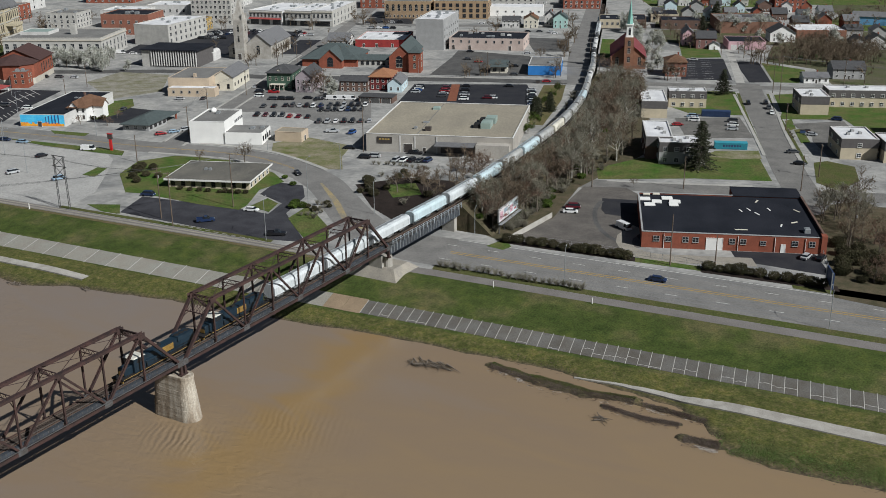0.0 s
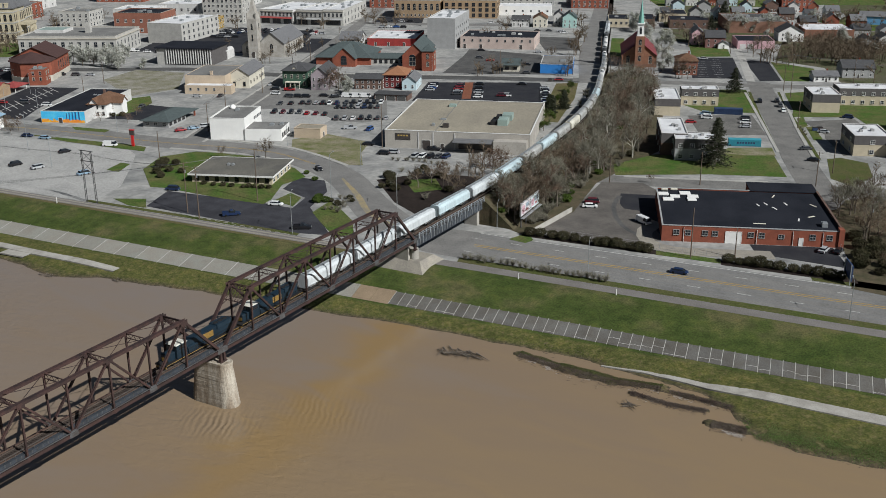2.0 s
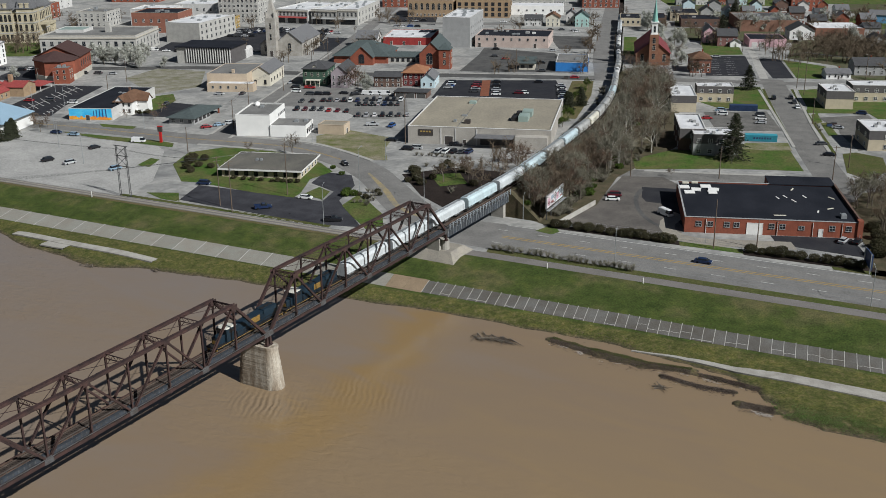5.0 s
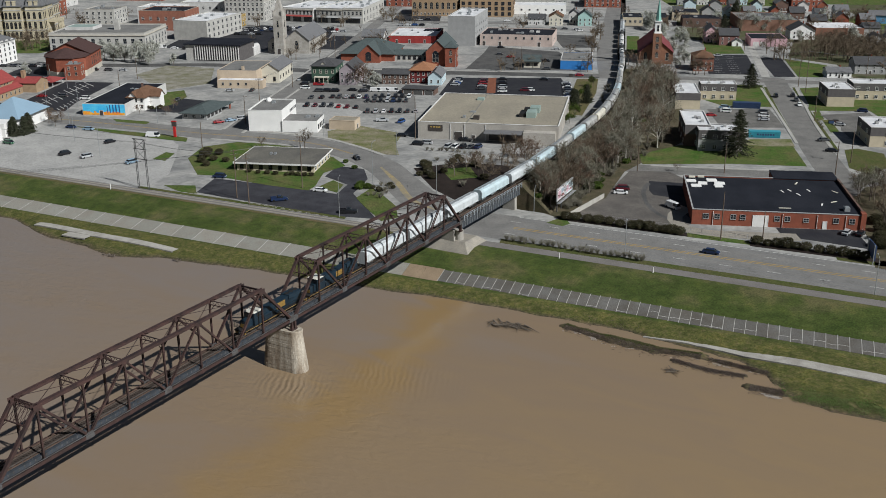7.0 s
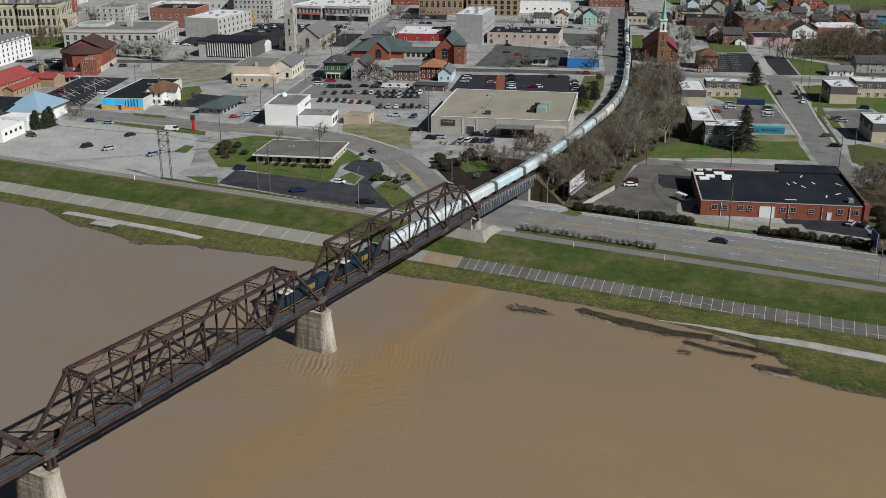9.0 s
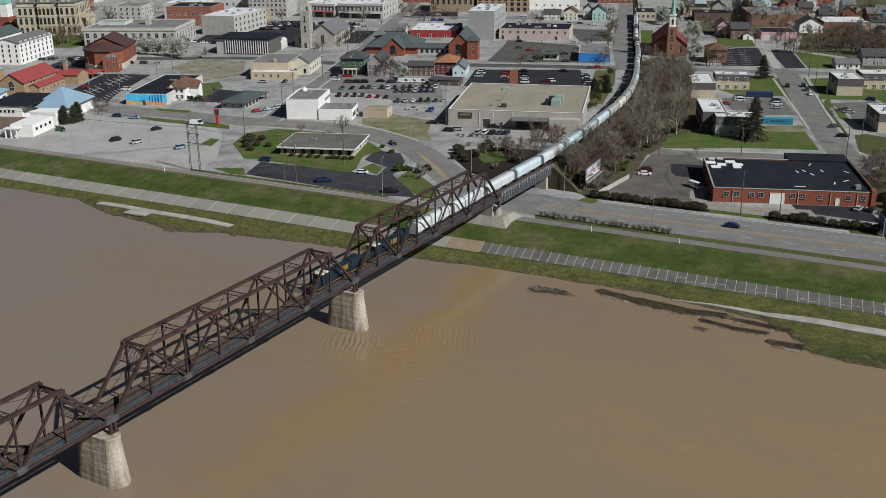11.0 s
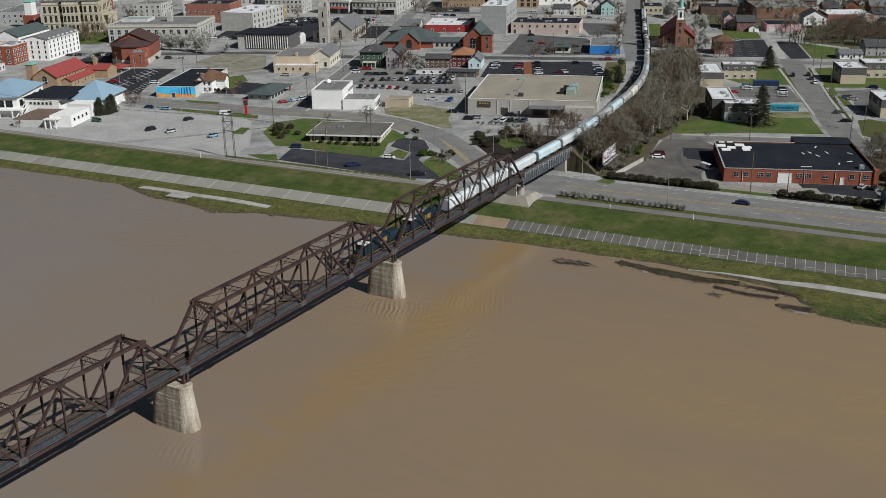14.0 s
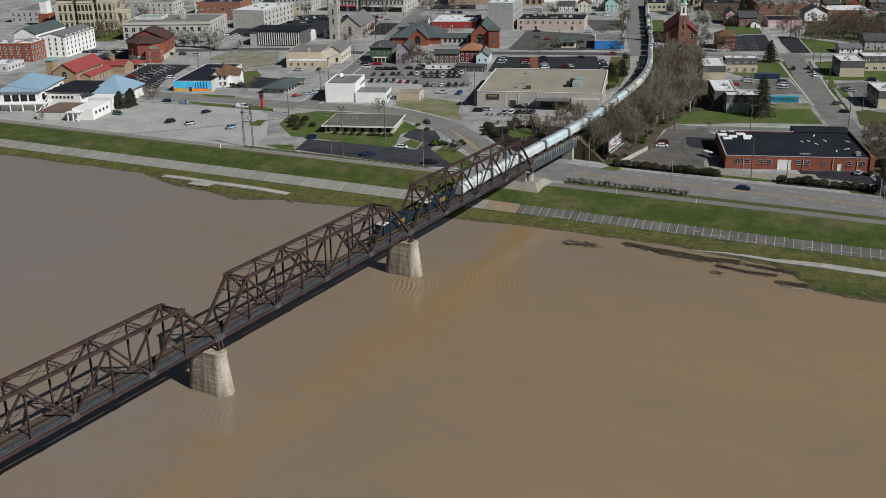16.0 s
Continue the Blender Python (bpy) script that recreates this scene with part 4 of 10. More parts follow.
def slope_paving():
    """The levee's concrete slope paving, slab by slab, with raised joints between."""
    e = empty("slope_pavement", pose(0, 0, 0), "concrete slope paving of the levee in panels", "pavement", kind="structure")

    def slab(s0, s1, n0, n1, material, name="panel", up=0.06):
        bm = bmesh.new()
        lo = [bm.verts.new(bank(s + 0.13 * (60.5 - n), n) + Vector((0, 0, -0.1))) for s, n in ((s0, n0), (s1, n0), (s1, n1), (s0, n1))]
        hi = [bm.verts.new(bank(s + 0.13 * (60.5 - n), n) + Vector((0, 0, up))) for s, n in ((s0, n0), (s1, n0), (s1, n1), (s0, n1))]
        bm.faces.new(hi)
        for i in range(4):
            bm.faces.new((lo[i], lo[(i + 1) % 4], hi[(i + 1) % 4], hi[i]))
        part(name, bm, material, e)
    s, rnd = 6.45, random.Random(9)
    while s < 205:
        slab(s + 0.07, s + 2.557, 57.9, 64.0, PANEL)
        slab(s - 0.065, s + 0.065, 57.8, 64.25, JOINT, "joint", 0.085)
        if rnd.random() < (0.2 if s < 60 else 0.6):
            # a mended crack that runs across the slab
            u, c = rnd.uniform(58.2, 59.0) if s < 60 else rnd.uniform(58.2, 61.0), rnd.uniform(-0.3, 0.3)
            for i in range(3):
                slab(s + 0.07 + i * 0.829, s + 0.07 + (i + 1) * 0.829, u + c * (0, 1, 0.6)[i], u + c * (0, 1, 0.6)[i] + 0.13, JOINT, "mended_crack", 0.075)
        s += 2.627
    for k in range(5):
        slab(-20.4 + k * 5.36, -20.4 + k * 5.36 + 5.28, 57.6, 64.4, (PANEL_L, PANEL_L, PANEL_L, PANEL_B, PANEL_B)[k])
    s = -20.4
    while s > -340:
        slab(s - 7.85, s - 0.12, 57.1, 64.4, PANEL_L)
        slab(s - 0.11, s + 0.11, 56.9, 64.6, JOINT, "joint", 0.085)
        s -= 7.97


slope_paving()


def bank_path(label, pts, lift=0.12):
    bm = bmesh.new()
    prev = None
    for s, n, w in smooth(pts, 2.0):
        row = [bm.verts.new((*bank(s, m, 0)[:2], z + d)) for m, d in ((n - w / 2, -0.4), (n - w / 2, 0), (n + w / 2, 0), (n + w / 2, -0.4)) for z in [max(WATER + 0.1, ground_z(s, n)) + lift]]
        if prev:
            for j in range(3):
                bm.faces.new((prev[j], row[j], row[j + 1], prev[j + 1]))
        prev = row
    tagged(part("pavement", bm, CONC), label, "pavement", kind="structure")


bank_path("pale concrete path along the flooded bank", [(66, 49.8, 0.4), (75, 50.1, 0.9), (87, 49.4, 2.4), (95, 48.8, 3.4), (121, 47.8, 4.0), (165, 47.1, 4.0), (260, 46.5, 4.0)], 0.16)
bank_path("pale concrete slab path at the water's edge", [(-133, 51.0, 3.0), (-107, 50.0, 3.1), (-90, 49.7, 3.2), (-75.5, 49.2, 2.8)], 0.2)
bank_path("wide concrete landing crossing the bank path", [(-117, 48.6, 6.4), (-107.5, 48.7, 6.6)], 0.26)

# ---- track beyond the bridge, plate girder span, train ----
TRACK = [(XT, -330), (XT, -120), (XT, 0), (XT, 78), (-3.1, 121.4), (-4.4, 144.7), (-6.5, 164.8), (-10.6, 193.6), (-15.4, 221), (-21.4, 246.5), (-30.2, 279.6), (-42.2, 318.3), (-55.4, 356.5), (-68.7, 396.1), (-85.9, 440.7), (-115.1, 521.5), (-152.3, 624.3), (-191.1, 730.7), (-228.6, 833.4)]
LINE = smooth([(x, y, 0) for x, y in TRACK], 2.0)
ARC = [0.0]
for a, b in zip(LINE, LINE[1:]):
    ARC.append(ARC[-1] + (b - a).length)
A0 = next(d for d, p in zip(ARC, LINE) if p.y >= 0) - next(p for p in LINE if p.y >= 0).y


def rail_z(y):
    """Height of the track's base: level over the river, falling to the street."""
    k = min(1, max(0, (y - 152) / 205))
    return 0.0 + (GROUND - 0.72 - 0.0) * k * k * (3 - 2 * k)


def on_track(d):
    """Place and heading at distance d along the track, counted from the river pier."""
    d += A0
    i = max(0, min(len(ARC) - 2, int(np.searchsorted(ARC, d)) - 1))
    k = (d - ARC[i]) / (ARC[i + 1] - ARC[i])
    p = LINE[i].lerp(LINE[i + 1], k)
    return Vector((p.x, p.y, rail_z(p.y)))


BALLAST = mat("grey_ballast", (0.17, 0.155, 0.14), 0.95, 0, 0.4, 3, 0.8)
GIRDER = mat("grey_blue_girder_paint", (0.075, 0.088, 0.105), 0.6, 0.2, 0.35, 1.5, second=(0.045, 0.048, 0.055))


def embankment():
    bm = bmesh.new()
    prev = None
    for p in LINE:
        if p.y < 117:
            continue
        i = LINE.index(p)
        d = (LINE[min(i + 1, len(LINE) - 1)] - LINE[i - 1]).to_2d().normalized()
        n = Vector((-d.y, d.x))
        z = rail_z(p.y) + 0.72
        foot = 2.5 + max(0, (z - GROUND)) * 1.25
        row = [bm.verts.new((p.x + n.x * o, p.y + n.y * o, h)) for o, h in ((-foot, GROUND - 0.1), (-2.3, z), (2.3, z), (foot, GROUND - 0.1))]
        if prev:
            for j in range(3):
                bm.faces.new((row[j], prev[j], prev[j + 1], row[j + 1]))
        else:
            bm.faces.new(row)
        prev = row
    tagged(part("railway_embankment", bm, DIRT), "ballasted railway embankment running into town", "embankment", kind="structure")
    bm = bmesh.new()
    d = 118
    while d < 720:
        c, c2 = on_track(d), on_track(d + 1)
        t = (c2 - c).normalized()
        r = Vector((t.y, -t.x, 0))
        beam(bm, c - r * 1.3 + Vector((0, 0, 0.8)), c + r * 1.3 + Vector((0, 0, 0.8)), 0.25, 0.2)
        d += 0.7
    tagged(part("railway_ties", bm, TIE), "dark timber railway ties", "railway ties", kind="stuff")
    for s in (-0.75, 0.75):
        bm = bmesh.new()
        d = 117
        while d < 720:
            c, c2 = on_track(d), on_track(d + 4)
            t = (c2 - c).normalized()
            r = Vector((t.y, -t.x, 0)) * s + Vector((0, 0, 1.06))
            beam(bm, c + r, c2 + r, 0.08, 0.16)
            d += 4
        tagged(part("rail", bm, RAIL), "steel rail of the single track", "rail", kind="structure")


embankment()


PALESTEEL = mat("pale_blue_grey_steel", (0.42, 0.46, 0.50), 0.6, 0.1, 0.25, 2)


def girder_span():
    e = empty("girder_span", pose(0, 79.0, 0), "grey riveted deck plate girder span with pale stiffeners", "bridge")
    L = 38.4
    for x in (-5.0, -0.6):
        bm = bmesh.new()
        box(bm, x - 0.03, x + 0.03, 0, L, -2.1, 0.55)
        for z in (-2.1, 0.55):
            box(bm, x - 0.28, x + 0.28, 0, L, z - 0.05, z + 0.05)
        part("girder", bm, GIRDER, e)
        for i in range(26):
            bm = bmesh.new()
            y = 0.3 + i * (L - 0.6) / 25
            box(bm, x - 0.2, x + 0.2, y - 0.06, y + 0.06, -2.05, 0.5)
            part("stiffener", bm, GALV, e)
    for i in range(9):
        bm = bmesh.new()
        ibeam(bm, (-5, 0.3 + i * (L - 0.6) / 8, -0.3), (-0.6, 0.3 + i * (L - 0.6) / 8, -0.3), 0.3, 0.9)
        part("cross_beam", bm, GIRDER, e)
    bm = bmesh.new()
    box(bm, -5.4, 0.2, 0, L, 0.6, 0.68)
    part("deck", bm, STEEL_GREY, e)
    track(e, 0, L)
    bm = bmesh.new()
    for z in (1.3, 1.8):
        beam(bm, (0.15, 0, z), (0.15, L, z), 0.06, 0.07)
    part("handrail", bm, PALESTEEL, e, "pale galvanised handrail")
    for i in range(20):
        bm = bmesh.new()
        box(bm, 0.06, 0.24, i * (L - 0.3) / 19 + 0.06, i * (L - 0.3) / 19 + 0.24, 0.1, 1.84)
        part("rail_post", bm, PALESTEEL, e, "pale steel rail post")


girder_span()


def abutment(y0, y1, label, nose):
    e = empty("abutment", pose(XT, y0, GROUND), label, "abutment")
    bm = bmesh.new()
    box(bm, -3.4, 0.9, 0, y1 - y0, -2.5, 5.0, 0.1)
    part("wall", bm, CONC, e)
    if nose:
        bm = bmesh.new()
        tube(bm, (1.5, (y1 - y0) / 2, -1.0), (1.5, (y1 - y0) / 2, 4.85), 1.35, 1.2, 14)
        part("rounded_end", bm, CONC, e)


def pier_apron():
    """A low mound of tan concrete round the foot of the shore pier."""
    bm = bmesh.new()
    lo = [bm.verts.new((x, y, GROUND - 1.2)) for x, y in ((-13.5, 73.5), (4.2, 74.0), (5.0, 88.0), (-13.0, 88.0))]
    hi = [bm.verts.new((x, y, GROUND + 1.9)) for x, y in ((-9.5, 76.6), (1.4, 77.2), (1.7, 84.0), (-9.5, 84.0))]
    bm.faces.new(hi)
    for i in range(4):
        bm.faces.new((lo[i], lo[(i + 1) % 4], hi[(i + 1) % 4], hi[i]))
    tagged(part("pier_apron", bm, APRON), "tan concrete apron round the shore pier", "pavement", kind="structure")


pier_apron()
abutment(76.7, 81.0, "pale concrete abutment pier with a rounded end", True)
abutment(116.6, 120.5, "concrete abutment below the girder span", False)

GLASS = mat("dark_window_glass", (0.02, 0.024, 0.03), 0.12, 0, 0.3, 1, 0)
BLACK = mat("black_underframe", (0.025, 0.024, 0.024), 0.7, 0.2, 0.3, 2)
LOCO_BLUE = mat("dark_blue_loco_paint", (0.012, 0.029, 0.046), 0.45, 0, 0.35, 1.5, 0.05)
LOCO_YEL = mat("yellow_loco_paint", (0.38, 0.23, 0.06), 0.55, 0, 0.45, 1.5, 0.05)
LOCO_WHITE = mat("pale_cab_roof_paint", (0.70, 0.68, 0.60), 0.5, 0, 0.25, 2, 0.05)


def bogie(e, y, z0=1.13):
    b = bmesh.new()
    for s in (-0.95, 0.95):
        box(b, s - 0.12, s + 0.12, y - 1.6, y + 1.6, z0 + 0.35, z0 + 0.75)
    box(b, -0.8, 0.8, y - 0.3, y + 0.3, z0 + 0.35, z0 + 0.7)
    t = part("bogie", b, BLACK, e)
    for dy in (-1.2, 1.2):
        b = bmesh.new()
        for s in (-0.75, 0.75):
            tube(b, (s - 0.07, y + dy, z0 + 0.46), (s + 0.07, y + dy, z0 + 0.46), 0.46, 0.46, 14)
        tube(b, (-0.75, y + dy, z0 + 0.46), (0.75, y + dy, z0 + 0.46), 0.08, 0.08, 6)
        part("wheelset", b, RAIL, t)


def bevelled(bm, width=0.06, seg=1):
    bmesh.ops.bevel(bm, geom=list(bm.edges), offset=width, segments=seg, affect="EDGES")


def locomotive():
    """A hood-unit diesel, 17.2 m over its end sills, nose towards -y."""
    e = empty("locomotive", pose(0, 0, 0), "dark blue and yellow diesel freight locomotive", "locomotive", "locomotives")
    L = 17.2
    bm = bmesh.new()
    box(bm, -1.5, 1.5, 0, L, 2.0, 2.3)
    frame_part = part("frame", bm, BLACK, e, "black frame with grime")
    for x in (-1.51, 1.51):
        bm = bmesh.new()
        box(bm, x - 0.012, x + 0.012, 0.2, L - 0.2, 2.10, 2.22)
        part("sill_stripe", bm, LOCO_YEL, frame_part, "dull yellow sill stripe")
    for y in (0.1, L - 0.25):
        bm = bmesh.new()
        box(bm, -1.35, 1.35, y, y + 0.15, 1.5, 2.0)
        part("pilot", bm, LOCO_YEL, frame_part, "yellow pilot plate")
    bm = bmesh.new()
    box(bm, -1.0, 1.0, 6.3, 10.3, 1.3, 2.0)
    bevelled(bm, 0.15)
    part("fuel_tank", bm, BLACK, e)
    bm = bmesh.new()
    box(bm, -0.95, 0.95, 0.9, 2.6, 2.3, 4.0)
    bevelled(bm, 0.12)
    nose = part("nose", bm, LOCO_BLUE, e, "dark blue short hood")
    bm = bmesh.new()
    box(bm, -0.7, 0.7, 0.87, 0.9, 2.5, 3.3)
    part("nose_panel", bm, LOCO_YEL, nose, "yellow nose panel")
    bm = bmesh.new()
    box(bm, -1.5, 1.5, 2.6, 4.9, 2.3, 5.25)
    bevelled(bm, 0.1)
    cab = part("cab", bm, LOCO_BLUE, e, "dark blue cab")
    bm = bmesh.new()
    box(bm, -1.52, 1.52, 2.5, 5.0, 5.2, 5.36, 0.25)
    part("cab_roof", bm, LOCO_WHITE, cab, "pale cab roof")
    for x in (-1.51, 1.51):
        bm = bmesh.new()
        box(bm, x - 0.02, x + 0.02, 3.1, 4.4, 4.2, 4.95)
        part("side_window", bm, GLASS, cab)
    for x in (-0.75, 0.75):
        bm = bmesh.new()
        box(bm, x - 0.5, x + 0.5, 2.57, 2.6, 4.25, 4.95)
        part("windscreen", bm, GLASS, cab)
    bm = bmesh.new()
    box(bm, -0.92, 0.92, 4.9, 16.2, 2.3, 4.75)
    bevelled(bm, 0.14, 2)
    hood = part("long_hood", bm, LOCO_BLUE, e)
    bm = bmesh.new()
    box(bm, -1.25, 1.25, 12.2, 15.8, 4.1, 4.95, 0.15)
    part("radiator", bm, LOCO_BLUE, hood)
    for x in (-1.1, 1.1):
        bm = bmesh.new()
        box(bm, x - 0.2, x + 0.2, 5.2, 7.4, 2.3, 3.6)
        bevelled(bm, 0.05)
        part("equipment_box", bm, LOCO_BLUE, hood)
    for y in (12.9, 14.0, 15.1):
        bm = bmesh.new()
        tube(bm, (0, y, 4.9), (0, y, 5.02), 0.5, 0.5, 16)
        part("roof_fan", bm, BLACK, hood)
    bm = bmesh.new()
    box(bm, -0.3, 0.3, 8.3, 9.2, 4.75, 5.05)
    part("exhaust_stack", bm, BLACK, hood)
    for x in (-0.935, 0.935):
        bm = bmesh.new()
        box(bm, x - 0.012, x + 0.012, 9.0, 11.4, 3.05, 4.35)
        plate = part("hood_emblem", bm, LOCO_YEL, hood, "yellow painted emblem")
        for y in (9.3, 10.0, 10.7):
            bm = bmesh.new()
            box(bm, x - 0.02, x + 0.02, y, y + 0.42, 3.4, 4.0)
            part("emblem_bar", bm, LOCO_BLUE, plate)
    for y in (5.6, 7.2, 11.8):
        bm = bmesh.new()
        box(bm, -0.94, 0.94, y, y + 0.9, 2.6, 4.3)
        part("hood_door", bm, LOCO_BLUE, hood)
    bm = bmesh.new()
    for x in (-1.45, 1.45):
        for z in (2.8, 3.3):
            beam(bm, (x, 5.2, z), (x, 16.6, z), 0.04, 0.04)
        for i in range(8):
            beam(bm, (x, 5.2 + i * 1.63, 2.3), (x, 5.2 + i * 1.63, 3.32), 0.04, 0.04)
    part("handrail", bm, BLACK, e)
    for y in (3.2, 14.0):
        bogie(e, y)
    bm = bmesh.new()
    box(bm, -0.15, 0.15, -0.35, 0.1, 1.75, 2.0)
    box(bm, -0.15, 0.15, L - 0.1, L + 0.35, 1.75, 2.0)
    part("coupler", bm, BLACK, e)
    return e


def hopper(color, label, second, group="hopper cars"):
    """A covered hopper, 15.5 m over its ends."""
    paint = mat("hopper_paint", color, 0.55, 0, 0.18, 0.7, 0.08, second=second, streak=True)
    e = empty("hopper_car", pose(0, 0, 0), label, "freight car", group)
    L, w, zt = 15.5, 1.52, 5.35
    bm = bmesh.new()
    prof = ((-0.75, 2.1), (-w, 2.9), (-w, 4.55), (-1.15, 5.2), (-0.55, zt), (0.55, zt), (1.15, 5.2), (w, 4.55), (w, 2.9), (0.75, 2.1))
    rings = []
    for y, cut in ((0.55, 0.0), (0.7, 0.0), (L - 0.7, 0.0), (L - 0.55, 0.0)):
        rings.append([bm.verts.new((x, y, z)) for x, z in prof])
    for a, b in zip(rings, rings[1:]):
        for i in range(len(prof)):
            j = (i + 1) % len(prof)
            bm.faces.new((a[j], a[i], b[i], b[j]))
    bm.faces.new(rings[0])
    bm.faces.new(rings[-1][::-1])
    body = part("body", bm, paint, e)
    for k in range(3):
        bm = bmesh.new()
        yc = 2.9 + k * 4.85
        for x0 in (-1,):
            lo = [bm.verts.new((x, y, 1.55)) for x, y in ((-0.45, yc - 0.5), (0.45, yc - 0.5), (0.45, yc + 0.5), (-0.45, yc + 0.5))]
            hi = [bm.verts.new((x, y, 2.95)) for x, y in ((-1.45, yc - 2.2), (1.45, yc - 2.2), (1.45, yc + 2.2), (-1.45, yc + 2.2))]
            bm.faces.new(lo[::-1])
            bm.faces.new(hi)
            for i in range(4):
                j = (i + 1) % 4
                bm.faces.new((lo[i], lo[j], hi[j], hi[i]))
        part("discharge_bay", bm, paint, e)
    bm = bmesh.new()
    box(bm, -0.35, 0.35, 0.9, L - 0.9, zt + 0.12, zt + 0.17)
    for i in range(8):
        box(bm, -0.5, 0.5, 1.2 + i * 1.85, 1.3 + i * 1.85, zt, zt + 0.14)
    part("roof_walk", bm, GALV, e, "grey roof walkway")
    for i in range(5):
        bm = bmesh.new()
        box(bm, -0.42, 0.42, 2.0 + i * 2.55, 3.3 + i * 2.55, zt, zt + 0.1)
        part("roof_hatch", bm, paint, e)
    for s in (-1, 1):
        bm = bmesh.new()
        for i in range(7):
            y = 1.2 + i * (L - 2.4) / 6
            box(bm, s * w - 0.04, s * w + 0.04, y - 0.06, y + 0.06, 2.95, 4.5)
        box(bm, s * w - 0.06, s * w + 0.06, 0.5, L - 0.5, 2.8, 3.0)
        part("side_rib", bm, paint, body)
    bm = bmesh.new()
    box(bm, -1.3, 1.3, 0.1, 0.3, 1.9, 2.25)
    box(bm, -1.3, 1.3, L - 0.3, L - 0.1, 1.9, 2.25)
    box(bm, -0.2, 0.2, -0.35, L + 0.35, 1.8, 2.1)
    for y in (0.2, L - 0.2):
        for x in (-1.2, 1.2):
            beam(bm, (x, y, 2.1), (x, y, 4.6), 0.06, 0.06)
    part("end_frame", bm, BLACK, e)
    for y in (1.9, L - 1.9):
        bogie(e, y)
    return e


def tank_car(color, label):
    paint = mat("tank_paint", color, 0.5, 0, 0.25, 0.7, 0.05, second=tuple(c * 0.55 for c in color))
    e = empty("tank_car", pose(0, 0, 0), label, "freight car", "tank cars")
    L, r = 15.0, 1.5
    bm = bmesh.new()
    rings = []
    for y, k in ((0.5, 0.02), (0.62, 0.45), (0.9, 0.78), (1.3, 0.96), (1.8, 1.0), (L - 1.8, 1.0), (L - 1.3, 0.96), (L - 0.9, 0.78), (L - 0.62, 0.45), (L - 0.5, 0.02)):
        rings.append([bm.verts.new((r * k * math.cos(2 * math.pi * i / 20), y, 3.6 + r * k * math.sin(2 * math.pi * i / 20))) for i in range(20)])
    for a, b in zip(rings, rings[1:]):
        for i in range(20):
            f = bm.faces.new((a[(i + 1) % 20], a[i], b[i], b[(i + 1) % 20]))
            f.smooth = True
    part("tank", bm, paint, e)
    bm = bmesh.new()
    tube(bm, (0, L / 2, 5.0), (0, L / 2, 5.5), 0.55, 0.5, 14)
    part("dome", bm, BLACK, e)
    bm = bmesh.new()
    box(bm, -1.2, 1.2, L / 2 - 1.6, L / 2 + 1.6, 5.1, 5.16)
    part("platform", bm, GALV, e)
    bm = bmesh.new()
    box(bm, -0.4, 0.4, -0.3, L + 0.3, 1.8, 2.15)
    part("underframe", bm, BLACK, e)
    for y in (1.9, L - 1.9):
        bogie(e, y)
    return e


def lengthen(e, k):
    """Draws a car's body out along its length; the bogies keep their shape and move with it."""
    for ob in e.children:
        if ob.name.startswith("bogie"):
            c = sum((v.co.y for v in ob.data.vertices)) / len(ob.data.vertices)
            ob.matrix_basis = Matrix.Translation((0, c * (k - 1), 0))
            continue
        for o in [ob] + list(ob.children):
            for v in o.data.vertices:
                v.co.y *= k
    return e


LONG = 1.266


def place(ob, d, length, first_use):
    a, b = on_track(d), on_track(d + length)
    t = b - a
    m = Matrix.Translation(a) @ pose(0, 0, 0, math.degrees(math.atan2(t.z, t.to_2d().length)), 0, math.degrees(math.atan2(t.y, t.x)) - 90)
    if first_use:
        ob.matrix_basis = m
        return ob
    return copy_thing(ob, m)


d = -15.0
loco = lengthen(locomotive(), LONG)
place(loco, d, 21.8, True)
place(loco, d + 22.6, 21.8, False)
d += 45.6
KINDS = [hopper((0.58, 0.61, 0.62), "white covered hopper freight car", (0.46, 0.49, 0.50)), hopper((0.70, 0.68, 0.60), "cream covered hopper freight car with rust stains", (0.56, 0.52, 0.42)),
         hopper((0.52, 0.64, 0.68), "pale blue covered hopper freight car", (0.42, 0.50, 0.52)), hopper((0.46, 0.47, 0.46), "weathered grey covered hopper freight car", (0.28, 0.27, 0.25)),
         tank_car((0.72, 0.72, 0.70), "white tank car with a dark dome"), tank_car((0.05, 0.05, 0.05), "black tank car with grime")]
for car in KINDS:
    lengthen(car, LONG)
order = [0, 0, 0, 2, 0, 2, 3, 2, 3, 1, 3, 3, 3, 2, 3, 3, 4, 3, 3, 4, 5, 4, 4, 5, 0, 0, 3, 0]
used = set()
for k in order:
    place(KINDS[k], d, 19.6, k not in used)
    used.add(k)
    d += 20.5

# ---- buildings ----
GRID = 34.0


def brick(name, color, second):
    return mat(name, color, 0.9, 0, 0.22, 1.2, 0.2, second=second)


RED = brick("red_brick", (0.285, 0.090, 0.056), (0.21, 0.070, 0.046))
ORANGE = brick("orange_brick", (0.27, 0.135, 0.085), (0.21, 0.105, 0.068))
BROWN = brick("brown_brick", (0.16, 0.10, 0.08), (0.12, 0.08, 0.065))
TANB = brick("tan_brick", (0.37, 0.265, 0.165), (0.30, 0.21, 0.135))
BEIGE = mat("beige_brick", (0.52, 0.45, 0.33), 0.9, 0, 0.16, 1.2, 0.15, second=(0.45, 0.39, 0.29))
PEACH = mat("peach_stucco", (0.53, 0.43, 0.32), 0.9, 0, 0.16, 0.8, 0.1, second=(0.46, 0.37, 0.28))
